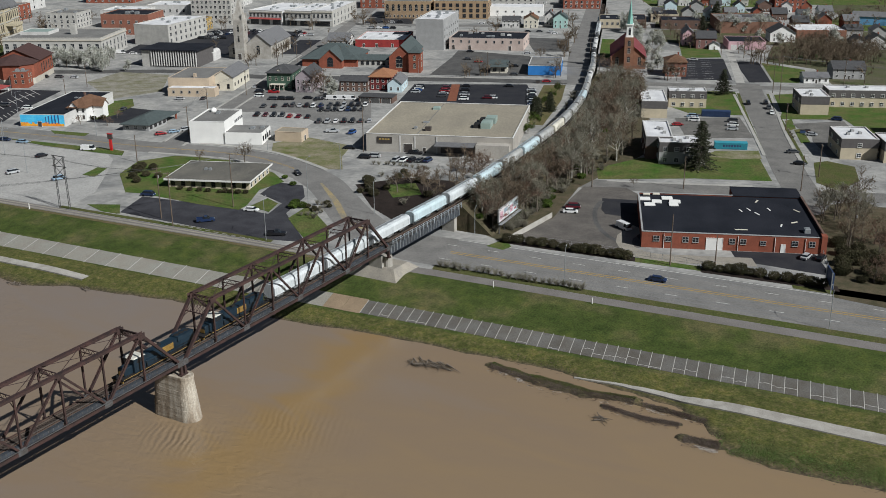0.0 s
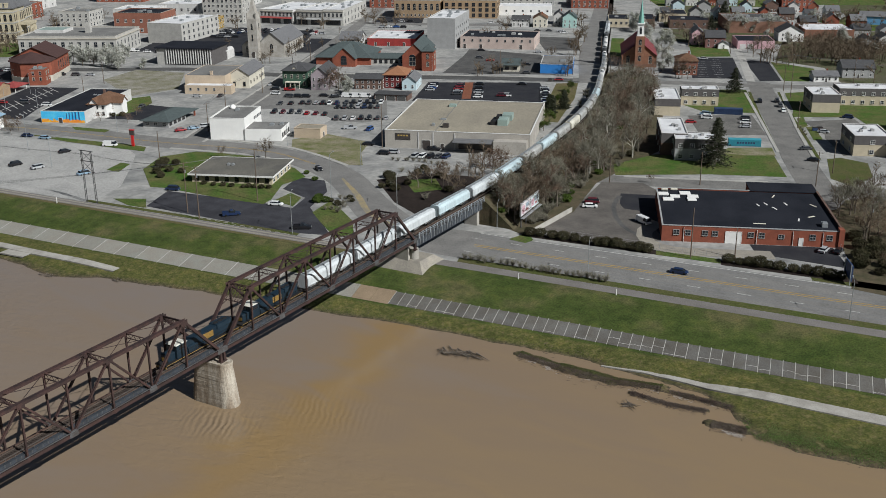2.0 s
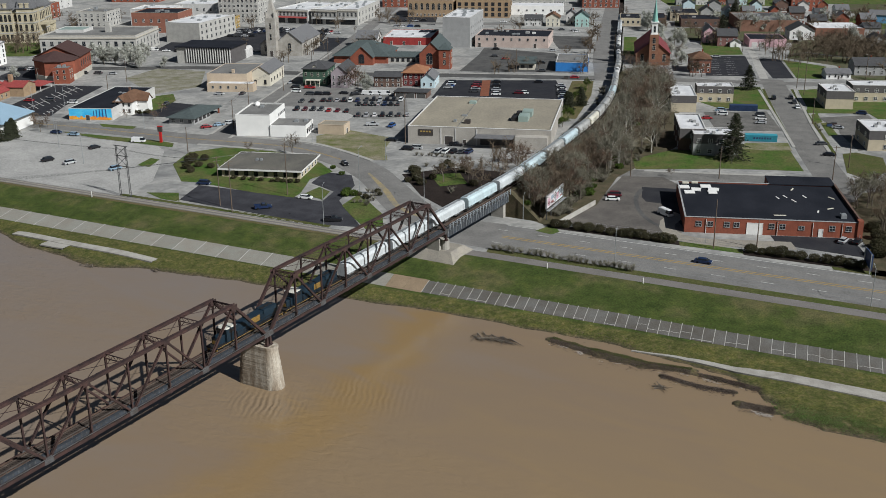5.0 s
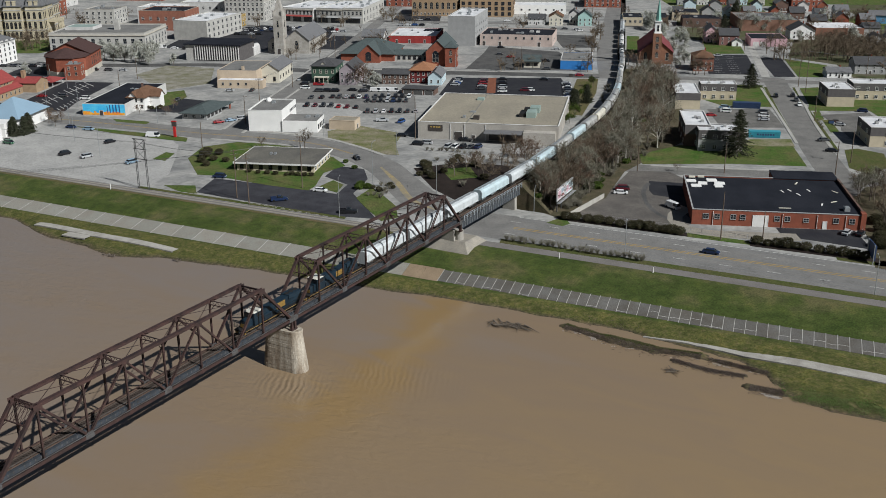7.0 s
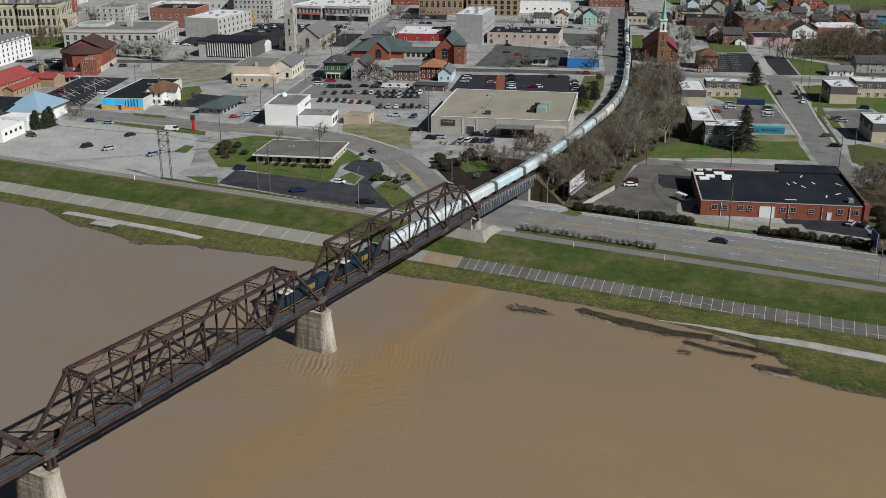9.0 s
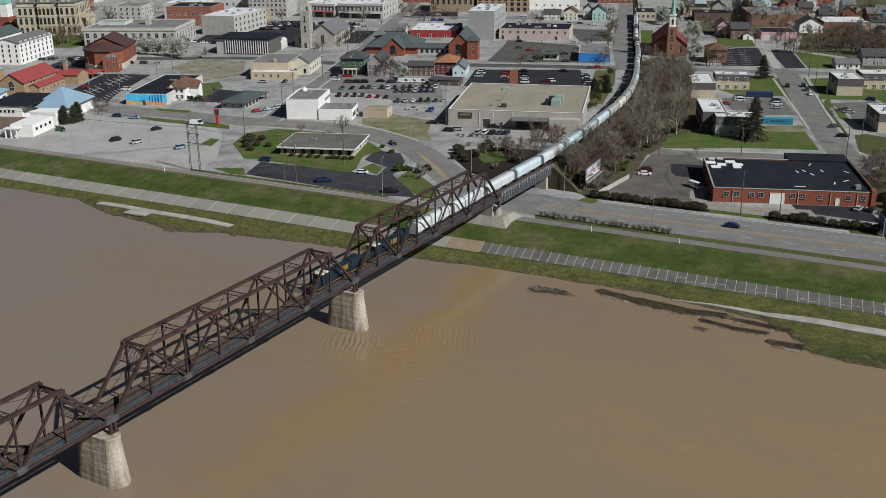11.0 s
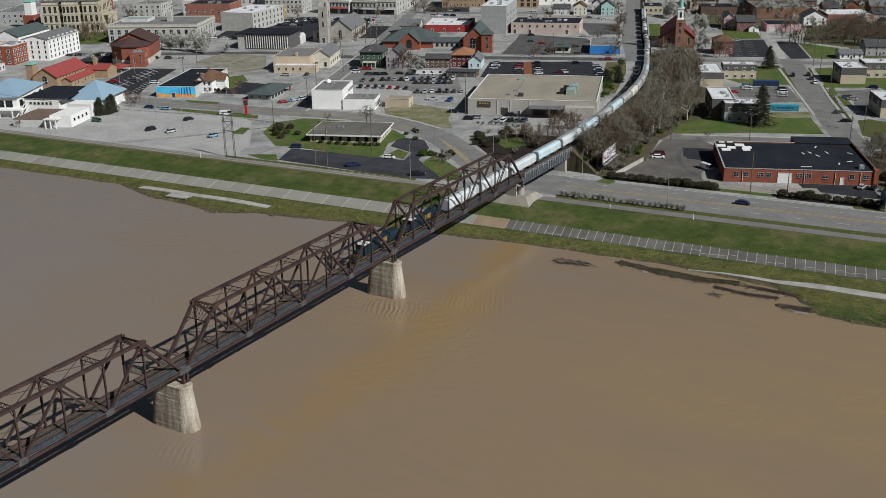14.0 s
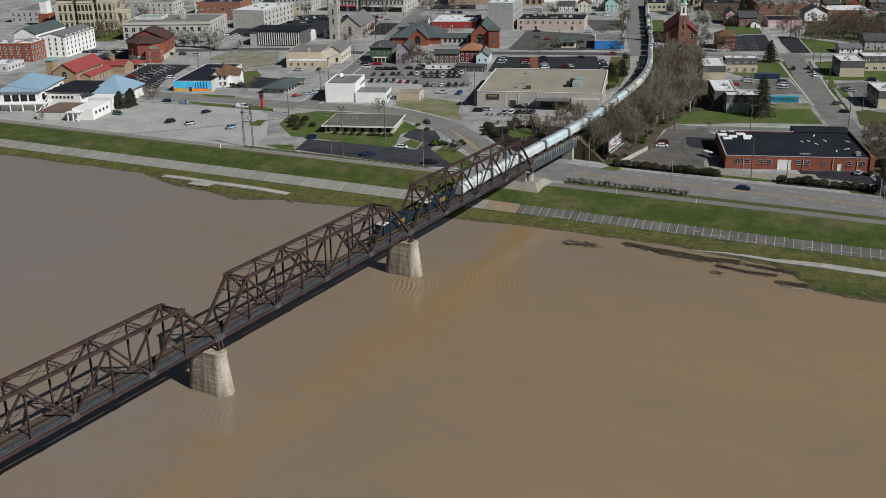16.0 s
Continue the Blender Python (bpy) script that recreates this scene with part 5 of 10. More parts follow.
CREAM = mat("cream_siding", (0.62, 0.58, 0.48), 0.8, 0, 0.12, 0.8, 0.1)
WHITE = mat("white_painted_wall", (0.80, 0.79, 0.76), 0.75, 0, 0.08, 0.8, 0.08)
OFFWHITE = mat("weathered_white_wall", (0.61, 0.60, 0.58), 0.85, 0, 0.2, 0.8, 0.1, second=(0.49, 0.48, 0.46))
LIMESTONE = mat("limestone", (0.49, 0.475, 0.44), 0.9, 0, 0.24, 0.8, 0.15, second=(0.38, 0.37, 0.345))
SANDSTONE = mat("yellow_sandstone", (0.52, 0.46, 0.335), 0.9, 0, 0.22, 0.8, 0.2, second=(0.41, 0.36, 0.26))
GREYSTONE = mat("grey_church_stone", (0.42, 0.40, 0.365), 0.9, 0, 0.22, 1.2, 0.3, second=(0.31, 0.285, 0.25))
GREYW = mat("grey_painted_wall", (0.36, 0.36, 0.355), 0.85, 0, 0.16, 0.8, 0.1)
WAREWALL = mat("weathered_beige_panels", (0.44, 0.41, 0.365), 0.85, 0, 0.2, 0.6, 0.1, second=(0.36, 0.335, 0.30))
DARKPANEL = mat("dark_grey_cladding", (0.105, 0.096, 0.094), 0.8, 0, 0.2, 1.5, 0.1)
PINK = mat("pale_pink_paint", (0.62, 0.40, 0.43), 0.85, 0, 0.15, 0.8, 0.1)
PINKB = mat("pinkish_beige_paint", (0.55, 0.45, 0.40), 0.85, 0, 0.18, 0.6, 0.1, second=(0.45, 0.36, 0.32))
LILAC = mat("lilac_grey_siding", (0.36, 0.31, 0.33), 0.85, 0, 0.12, 1, 0.1)
GREENW = mat("dark_green_siding", (0.045, 0.095, 0.065), 0.8, 0, 0.15, 1, 0.1)
PALEBLUE = mat("pale_blue_siding", (0.50, 0.62, 0.66), 0.8, 0, 0.1, 1, 0.1)
TEAL = mat("pale_teal_siding", (0.36, 0.54, 0.50), 0.8, 0, 0.1, 1, 0.1)
BLUE = mat("bright_blue_paint", (0.025, 0.20, 0.55), 0.7, 0, 0.12, 1, 0.05)
SKYBLUE = mat("sky_blue_wall", (0.16, 0.40, 0.68), 0.8, 0, 0.1, 1, 0.05)
TAR = mat("black_roof_membrane", (0.012, 0.014, 0.020), 0.9, 0, 0.35, 0.4, 0.15, second=(0.022, 0.024, 0.032))
TANROOF = mat("tan_gravel_roof", (0.325, 0.29, 0.225), 0.95, 0, 0.2, 0.25, 0.2, second=(0.265, 0.238, 0.19))
GREYROOF = mat("grey_gravel_roof", (0.22, 0.215, 0.205), 0.95, 0, 0.25, 0.4, 0.2, second=(0.16, 0.157, 0.15))
WHITEROOF = mat("white_roof_membrane", (0.74, 0.74, 0.74), 0.8, 0, 0.12, 0.5, 0.1, second=(0.55, 0.55, 0.56))
SHINGLE = mat("dark_grey_shingles", (0.085, 0.085, 0.088), 0.9, 0, 0.25, 2, 0.3)
SHINGLE_L = mat("grey_shingles", (0.17, 0.17, 0.175), 0.9, 0, 0.2, 2, 0.3)
SHINGLE_B = mat("red_brown_shingles", (0.17, 0.095, 0.06), 0.9, 0, 0.25, 2, 0.3)
SHINGLE_G = mat("green_grey_shingles", (0.085, 0.105, 0.105), 0.9, 0, 0.2, 2, 0.3)
MAROON = mat("maroon_roof_tiles", (0.085, 0.050, 0.046), 0.85, 0, 0.2, 2, 0.25)
CHURCHRED = mat("weathered_red_roof", (0.20, 0.055, 0.060), 0.85, 0, 0.2, 2, 0.25)
REDTILE = mat("bright_red_tile_roof", (0.31, 0.055, 0.050), 0.8, 0, 0.2, 2, 0.25)
ORANGETILE = mat("orange_tile_roof", (0.33, 0.15, 0.075), 0.8, 0, 0.2, 2, 0.25)
BLUEMETAL = mat("pale_blue_metal_roof", (0.27, 0.39, 0.49), 0.5, 0.1, 0.08, 0.6, 0.05)
COPPER = mat("verdigris_copper", (0.20, 0.42, 0.36), 0.7, 0.1, 0.15, 1, 0.1)
TRIM = mat("white_trim", (0.72, 0.71, 0.68), 0.7, 0, 0.08, 2, 0.05)
DOORD = mat("dark_door", (0.06, 0.05, 0.045), 0.6, 0, 0.2, 2, 0.05)
ACBOX = mat("green_grey_unit", (0.33, 0.42, 0.38), 0.6, 0.2, 0.15, 1, 0.05)
STONEBASE = mat("pale_stone_trim", (0.52, 0.48, 0.41), 0.9, 0, 0.15, 1, 0.1)

WINS = {}


def window_mesh(w, h, casing, arch, bars):
    """One window: a recessed pane, a frame that stands proud, a sill and glazing bars; faces -y."""
    key = (round(w, 2), round(h, 2), casing.name, arch, bars)
    if key in WINS:
        return WINS[key]
    f = min(0.10, w * 0.09)
    xs = [-w / 2 - f, -w / 2, w / 2, w / 2 + f]
    zs = [-f * 1.3, 0, h, h + f]
    if bars:
        zs = zs[:2] + [h * 0.5 - 0.04, h * 0.5 + 0.04] + zs[2:]
        if w > 1.3:
            xs = xs[:2] + [-0.04, 0.04] + xs[2:]
    nx, nz = len(xs) - 1, len(zs) - 1

    def depth(i, j):
        """How far a cell of the window stands out: the wall, the sill, the frame, the bars, the panes."""
        if not (0 <= i < nx and 0 <= j < nz):
            return 0.05
        if j == 0:
            return -0.16
        if i in (0, nx - 1) or j == nz - 1:
            return -0.09
        return -0.03 if i % 2 and j % 2 else -0.07
    bm = bmesh.new()
    seen = {}

    def v(x, y, z):
        k = (round(x, 4), round(y, 4), round(z, 4))
        if k not in seen:
            seen[k] = bm.verts.new((x, y, z))
        return seen[k]
    for i in range(nx):
        for j in range(nz):
            d = depth(i, j)
            q = bm.faces.new((v(xs[i], d, zs[j]), v(xs[i + 1], d, zs[j]), v(xs[i + 1], d, zs[j + 1]), v(xs[i], d, zs[j + 1])))
            q.material_index = 0 if d == -0.03 else 1
    for i in range(nx + 1):
        for j in range(nz):
            d0, d1 = depth(i - 1, j), depth(i, j)
            if d0 != d1:
                bm.faces.new((v(xs[i], d0, zs[j]), v(xs[i], d1, zs[j]), v(xs[i], d1, zs[j + 1]), v(xs[i], d0, zs[j + 1]))).material_index = 1
    for i in range(nx):
        for j in range(nz + 1):
            d0, d1 = depth(i, j - 1), depth(i, j)
            if d0 != d1:
                bm.faces.new((v(xs[i], d0, zs[j]), v(xs[i + 1], d0, zs[j]), v(xs[i + 1], d1, zs[j]), v(xs[i], d1, zs[j]))).material_index = 1
    if arch:
        n = 8
        rim = [v(w / 2 + f, -0.09, h + f)] + [bm.verts.new(((w / 2 + f) * math.cos(math.pi * i / n), -0.09, h + f + (w / 2) * math.sin(math.pi * i / n))) for i in range(1, n)] + [v(-w / 2 - f, -0.09, h + f)]
        back = [bm.verts.new((p.co.x, 0.05, p.co.z)) for p in rim]
        bm.faces.new(rim).material_index = 0
        for i in range(n):
            bm.faces.new((rim[i], back[i], back[i + 1], rim[i + 1])).material_index = 1
    me = bpy.data.meshes.new("window")
    bm.to_mesh(me)
    bm.free()
    me.materials.append(GLASS)
    me.materials.append(casing)
    WINS[key] = me
    return me


FACES = {"f": lambda w, d: ((0, 0), (1, 0), 0, w), "r": lambda w, d: ((w, 0), (0, 1), 90, d), "b": lambda w, d: ((w, d), (-1, 0), 180, w), "l": lambda w, d: ((0, d), (0, -1), 270, d)}


def windows(e, w, d, face, cols, zs, ww, wh, casing=None, margin=None, arch=False, bars=True, skip=(), name="window", u0=0.0, u1=None, out=0.0):
    """Rows of windows on one face of a building: cols across, at sill heights zs."""
    (ox, oy), (ux, uy), turn, L = FACES[face](w, d)
    L1 = L if u1 is None else u1
    m = (L1 - u0) / cols / 2 if margin is None else margin
    me = window_mesh(ww, wh, casing or TRIM, arch, bars)
    for j, z in enumerate(zs):
        for i in range(cols):
            if (i, j) in skip:
                continue
            u = u0 + (m + (L1 - u0 - 2 * m) * i / (cols - 1) if cols > 1 else (L1 - u0) / 2)
            o = new(name, me)
            o.parent = e
            nx, ny = uy, -ux
            o.matrix_basis = pose(ox + ux * u + nx * out, oy + uy * u + ny * out, z, 0, 0, turn)


def door(e, w, d, face, u, dw, dh, material, name="door", label="", z=0.0):
    (ox, oy), (ux, uy), turn, L = FACES[face](w, d)
    bm = bmesh.new()
    box(bm, -dw / 2, dw / 2, -0.06, 0.05, 0.02, dh)
    dr = part(name, bm, material, e, label, pose(ox + ux * u, oy + uy * u, z, 0, 0, turn))
    bm = bmesh.new()
    for s in (-1, 1):
        box(bm, s * (dw / 2 + 0.06) - 0.06, s * (dw / 2 + 0.06) + 0.06, -0.1, 0.05, 0, dh)
    box(bm, -dw / 2 - 0.12, dw / 2 + 0.12, -0.1, 0.05, dh, dh + 0.12)
    part("frame", bm, TRIM, dr)
    return dr


def walls(e, w, d, h, material, parapet=0.0, x0=0, y0=0, z0=0.0, name="wall"):
    bm = bmesh.new()
    t = 0.35
    if parapet:
        x1, y1 = x0 + w, y0 + d
        rings = [[bm.verts.new((x, y, z)) for x, y in ((x0 + k, y0 + k), (x1 - k, y0 + k), (x1 - k, y1 - k), (x0 + k, y1 - k))] for k, z in ((0, z0), (0, h), (t, h), (t, h - parapet))]
        for a, b in zip(rings, rings[1:]):
            for i in range(4):
                bm.faces.new((a[i], a[(i + 1) % 4], b[(i + 1) % 4], b[i]))
        bm.faces.new(rings[-1])
        bm.faces.new(rings[0][::-1])
    else:
        box(bm, x0, x0 + w, y0, y0 + d, z0, h)
    return part(name, bm, material, e)


def flat_roof(e, w, d, h, material, parapet=0.5, x0=0, y0=0, coping=None):
    bm = bmesh.new()
    box(bm, x0 + 0.36, x0 + w - 0.36, y0 + 0.36, y0 + d - 0.36, h - parapet, h - parapet + 0.12)
    r = part("roof", bm, material, e)
    if coping:
        bm = bmesh.new()
        c = 0.07
        for a in ((-c, w + c, -c, 0.42), (-c, w + c, d - 0.42, d + c), (-c, 0.42, 0.42, d - 0.42), (w - 0.42, w + c, 0.42, d - 0.42)):
            box(bm, x0 + a[0], x0 + a[1], y0 + a[2], y0 + a[3], h, h + 0.1)
        part("coping", bm, coping, r)
    return r


def gable_roof(e, w, d, h, rise, material, along="x", over=0.5, wallmat=None, x0=0, y0=0, name="roof"):
    """Two slopes over a ridge along x or y, with filled gables."""
    bm = bmesh.new()
    t = 0.22
    if along == "x":
        sec = lambda x: [(x, y0 - over, h - over * rise / (d / 2)), (x, y0 + d / 2, h + rise), (x, y0 + d + over, h - over * rise / (d / 2))]
        ends = (x0 - over, x0 + w + over)
    else:
        sec = lambda y: [(x0 - over, y, h - over * rise / (w / 2)), (x0 + w / 2, y, h + rise), (x0 + w + over, y, h - over * rise / (w / 2))]
        ends = (y0 - over, y0 + d + over)
    lo = [[bm.verts.new(p) for p in sec(v)] for v in ends]
    hi = [[bm.verts.new((p[0], p[1], p[2] + t)) for p in sec(v)] for v in ends]
    for k in (0, 1):
        bm.faces.new((lo[0][k], lo[1][k], lo[1][k + 1], lo[0][k + 1]))
        bm.faces.new((hi[0][k], hi[0][k + 1], hi[1][k + 1], hi[1][k]))
        for s in (0, 1):
            bm.faces.new((lo[s][k], lo[s][k + 1], hi[s][k + 1], hi[s][k]))
    for k in (0, 2):
        bm.faces.new((lo[0][k], lo[1][k], hi[1][k], hi[0][k]))
    bmesh.ops.recalc_face_normals(bm, faces=bm.faces)
    r = part(name, bm, material, e)
    if wallmat:
        for k in (0, 1):
            bm = bmesh.new()
            if along == "x":
                x = x0 + k * (w - 0.3)
                a = [bm.verts.new(p) for p in ((x, y0, h), (x, y0 + d, h), (x, y0 + d / 2, h + rise))]
                b = [bm.verts.new((p.co.x + 0.3, p.co.y, p.co.z)) for p in a]
            else:
                y = y0 + k * (d - 0.3)
                a = [bm.verts.new(p) for p in ((x0, y, h), (x0 + w, y, h), (x0 + w / 2, y, h + rise))]
                b = [bm.verts.new((p.co.x, p.co.y + 0.3, p.co.z)) for p in a]
            bm.faces.new(a)
            bm.faces.new(b[::-1])
            for i in range(3):
                bm.faces.new((a[i], a[(i + 1) % 3], b[(i + 1) % 3], b[i]))
            bmesh.ops.recalc_face_normals(bm, faces=bm.faces)
            part("gable", bm, wallmat, e)
    return r


def hip_roof(e, w, d, h, rise, material, over=0.6, x0=0, y0=0, name="roof"):
    bm = bmesh.new()
    q = min(w, d) / 2
    if w >= d:
        ridge = ((x0 + q, y0 + d / 2), (x0 + w - q, y0 + d / 2))
    else:
        ridge = ((x0 + w / 2, y0 + q), (x0 + w / 2, y0 + d - q))
    c = [bm.verts.new((x, y, h)) for x, y in ((x0 - over, y0 - over), (x0 + w + over, y0 - over), (x0 + w + over, y0 + d + over), (x0 - over, y0 + d + over))]
    c0 = [bm.verts.new((v.co.x, v.co.y, h - 0.25)) for v in c]
    r = [bm.verts.new((x, y, h + rise)) for x, y in ridge]
    if w >= d:
        fs = ((c[0], c[1], r[1], r[0]), (c[1], c[2], r[1]), (c[2], c[3], r[0], r[1]), (c[3], c[0], r[0]))
    else:
        fs = ((c[0], c[1], r[0]), (c[1], c[2], r[1], r[0]), (c[2], c[3], r[1]), (c[3], c[0], r[0], r[1]))
    for f in fs:
        bm.faces.new(f)
    for i in range(4):
        bm.faces.new((c0[i], c0[(i + 1) % 4], c[(i + 1) % 4], c[i]))
    bm.faces.new(c0[::-1])
    return part(name, bm, material, e)


def roof_unit(e, x, y, z, w, d, h, material=None):
    bm = bmesh.new()
    box(bm, x, x + w, y, y + d, z, z + h)
    box(bm, x + w * 0.15, x + w * 0.85, y + d * 0.15, y + d * 0.85, z + h, z + h + 0.12)
    return part("roof_unit", bm, material or GALV, e)


def chimney(e, x, y, z0, z1, s=0.8, material=None):
    bm = bmesh.new()
    box(bm, x, x + s, y, y + s, z0, z1)
    box(bm, x - 0.08, x + s + 0.08, y - 0.08, y + s + 0.08, z1, z1 + 0.15)
    return part("chimney", bm, material or RED, e)


def thing(name, label, x, y, ang=GRID, category="building", group=""):
    a, along, across = turned(x, y, ang)
    p = site(x, y)
    return empty(name, pose(p.x, p.y, GROUND, 0, 0, a) @ Matrix.Diagonal((along, across, HS, 1)), label, category, group)


# the long red-brick workshop with a black roof
e = thing("brick_workshop", "long single-storey red brick workshop with a black flat roof", 51.2, 111.0, 33.4)
W_, D_ = 50.2, 27.5
walls(e, W_, D_, 5.0, RED, 0.5)
roof = flat_roof(e, W_, D_, 5.0, TAR, 0.5, coping=GREYW)
walls(e, 20.6, 6.5, 4.9, RED, x0=29.5, y0=D_ + 0.1, name="rear_wall")
bm = bmesh.new()
box(bm, 29.4, 50.25, D_ - 0.5, D_ + 6.7, 4.9, 5.14)
part("rear_roof", bm, TAR, e)
windows(e, W_, D_, "f", 1, (2.2,), 1.6, 1.5, GREYW, u0=2.8, u1=5.4)
for u in (7.4, 12.2, 15.0, 25.0, 28.0, 33.4, 42.0, 46.6):
    windows(e, W_, D_, "f", 1, (2.2,), 1.5, 1.5 if u != 33.4 else 1.1, GREYW, u0=u - 1, u1=u + 1)
door(e, W_, D_, "f", 20.2, 4.4, 3.7, TRIM, "garage_door", "white sectional garage door")
door(e, W_, D_, "f", 38.9, 1.1, 2.5, TRIM, "door", "white steel door")
for u in (6.2, 26.6, 36.6, 44.8):
    bm = bmesh.new()
    tube(bm, (u, -0.12, 0.1), (u, -0.12, 4.6), 0.08, 0.08, 6)
    part("downpipe", bm, TRIM, e)
for x, y, a, l in ((36, 24, 60, 2.2), (30, 17, -70, 1.6), (32.5, 18, -65, 1.8), (34.5, 15, -60, 1.9), (38.5, 18.5, -70, 1.8), (46.5, 18, -50, 2.2), (28, 4, 2, 3.6), (44, 10, 25, 2.2), (39.8, 7.5, 70, 1.8)):
    bm = bmesh.new()
    box(bm, -l / 2, l / 2, -0.22, 0.22, 0, 0.1)
    part("roof_board", bm, TRIM if l < 2.2 else CREAM, e, "", pose(x, y, 4.66, 0, 0, a))
for x, y, a, l in ((2.0, 23, 3, 3.2), (5.5, 21.2, -2, 3.0), (3.2, 19.0, 4, 3.3), (8.8, 24, 2, 3.4), (11.0, 21.6, -3, 3.4), (10.4, 19.4, 5, 2.8)):
    bm = bmesh.new()
    box(bm, -l / 2, l / 2, -1.0, 1.0, 0, 0.42)
    bevelled(bm, 0.05)
    part("insulation_board", bm, WHITE, e, "stack of white insulation boards", pose(x, y, 4.64, 0, 0, a))
for x, y in ((1.5, 25.8), (4.5, 26.2)):
    bm = bmesh.new()
    box(bm, 0, 2.2, 0, 0.7, 0, 0.7)
    bevelled(bm, 0.15)
    part("material_bundle", bm, CREAM, e, "yellow bundle of roofing material", pose(x, y, 4.62))
roof_unit(e, 45.2, 3.2, 4.62, 1.6, 1.6, 1.2)
bm = bmesh.new()
box(bm, 49.0, 50.5, -0.3, 1.4, 0, 5.7)
part("corner_pier", bm, RED, e)
bm = bmesh.new()
box(bm, 49.7, 50.3, 1.4, 27.5, 5.0, 5.5)
part("side_parapet", bm, BROWN, e)

# single-storey office with a flat gravel roof
e = thing("office_building", "low beige office with a flat grey gravel roof", -96.4, 49.8, 33)
walls(e, 29.5, 15.5, 3.0, BEIGE)
bm = bmesh.new()
box(bm, -0.9, 30.4, -0.9, 16.4, 3.0, 3.45)
r = part("roof", bm, mat("brown_grey_gravel_roof", (0.165, 0.155, 0.132), 0.95, 0, 0.3, 0.4, 0.2, second=(0.115, 0.11, 0.10)), e)
bm = bmesh.new()
for a in ((-1.0, 30.5, -1.0, -0.85), (-1.0, 30.5, 16.35, 16.5), (-1.0, -0.85, -0.85, 16.35), (30.35, 30.5, -0.85, 16.35)):
    box(bm, *a, 2.95, 3.55)
part("fascia", bm, TRIM, r)
windows(e, 29.5, 15.5, "f", 8, (0.7,), 1.3, 1.7, DOORD)
windows(e, 29.5, 15.5, "r", 5, (0.6,), 1.2, 2.0, TRIM)
for x in (9, 10.6):
    roof_unit(e, x, 8, 3.45, 0.9, 0.9, 0.7)

# white two-part commercial building
e = thing("white_building", "white painted commercial building with a tall and a low block", -131.4, 80.0, 35)
walls(e, 15.0, 18.0, 9.3, WHITE, 0.5)
flat_roof(e, 15.0, 18.0, 9.3, GREYROOF, 0.5, coping=WHITE)
bm = bmesh.new()
box(bm, 15.0, 30.6, -0.4, 9.5, 0, 5.0)
part("low_wing", bm, WHITE, e)
bm = bmesh.new()
box(bm, 15.3, 30.3, -0.1, 9.2, 5.0, 5.12)
part("low_roof", bm, GREYROOF, e)
windows(e, 30.6, 9.5, "r", 4, (1.4,), 1.2, 1.8, DOORD)
windows(e, 15.0, 18.0, "r", 5, (6.0,), 1.0, 1.0, GREYW, u0=9.5)
roof_unit(e, 24, 4, 5.1, 1.8, 1.6, 0.8)
roof_unit(e, 28, 5, 5.1, 1.6, 1.4, 0.8)
roof_unit(e, 6, 12, 8.9, 1.6, 1.6, 0.9)
bm = bmesh.new()
bmesh.ops.create_icosphere(bm, subdivisions=2, radius=1.3)
part("roof_dome", bm, WHITE, e, "", pose(3.5, 15.6, 9.4))

e = thing("utility_shed", "peach stucco flat-roofed utility shed on grass", -105.5, 103.3, 30)
walls(e, 11.6, 6, 4.2, PEACH, 0.2)
flat_roof(e, 11.6, 6, 4.2, TANROOF, 0.2, coping=PEACH)
door(e, 11.6, 6, "r", 3, 1.2, 2.2, DOORD)

# warehouse
e = thing("warehouse", "large flat-roofed beige warehouse with a tan gravel roof", -67.0, 118.6, 31.8)
W_, D_ = 58.5, 45.0
walls(e, W_, D_, 7.4, WAREWALL, 0.45)
roof = flat_roof(e, W_, D_, 7.4, TANROOF, 0.45, coping=TRIM)
bm = bmesh.new()
box(bm, 20.0, 20.3, 0.5, 44, 6.95, 7.15)
part("roof_seam", bm, GREYROOF, roof)
for x, y, w, d, h, m in ((44, 18, 4.2, 4.6, 2.4, ACBOX), (43.5, 11, 4.0, 5.2, 2.4, ACBOX), (41.5, 18.5, 2.2, 3.5, 1.6, BLACK), (40.5, 11.5, 2.6, 3.5, 1.6, BLACK), (17.5, 35, 3.0, 2.2, 1.0, ACBOX), (22.0, 6.0, 2.4, 1.6, 1.5, DOORD), (18.5, 16, 2.4, 1.2, 0.5, GALV), (17, 8, 1.2, 1.2, 0.9, GALV)):
    roof_unit(e, x, y, 7.05, w, d, h, m)
for u, dw, dh in ((4.5, 6.0, 2.6),):
    bm = bmesh.new()
    box(bm, u, u + dw, -0.15, 0.02, 3.6, 3.6 + dh)
    part("sign_board", bm, DOORD, e, "dark sign board with yellow bars")
    for k in range(4):
        bm = bmesh.new()
        box(bm, u + 0.8 + k * 1.15, u + 1.6 + k * 1.15, -0.2, -0.15, 5.0, 5.6)
        part("sign_bar", bm, YELLOW, e)
for u in (13.5, 19.5, 28.2):
    bm = bmesh.new()
    box(bm, u, u + 0.5, -0.12, 0.05, 0, 6.9)
    part("pilaster", bm, OFFWHITE, e)
door(e, W_, D_, "f", 17.0, 3.4, 3.6, DOORD, "loading_door", "dark loading door")
door(e, W_, D_, "f", 23.5, 1.2, 2.3, DOORD)
bm = bmesh.new()
box(bm, 28.5, 44, -5.0, 0, 4.6, 4.9)
part("dock_canopy", bm, SHINGLE_L, e, "grey loading dock canopy")
bm = bmesh.new()
box(bm, 44.5, 57.5, -3.2, 0, 0, 5.2)
part("dock_annex", bm, WAREWALL, e)
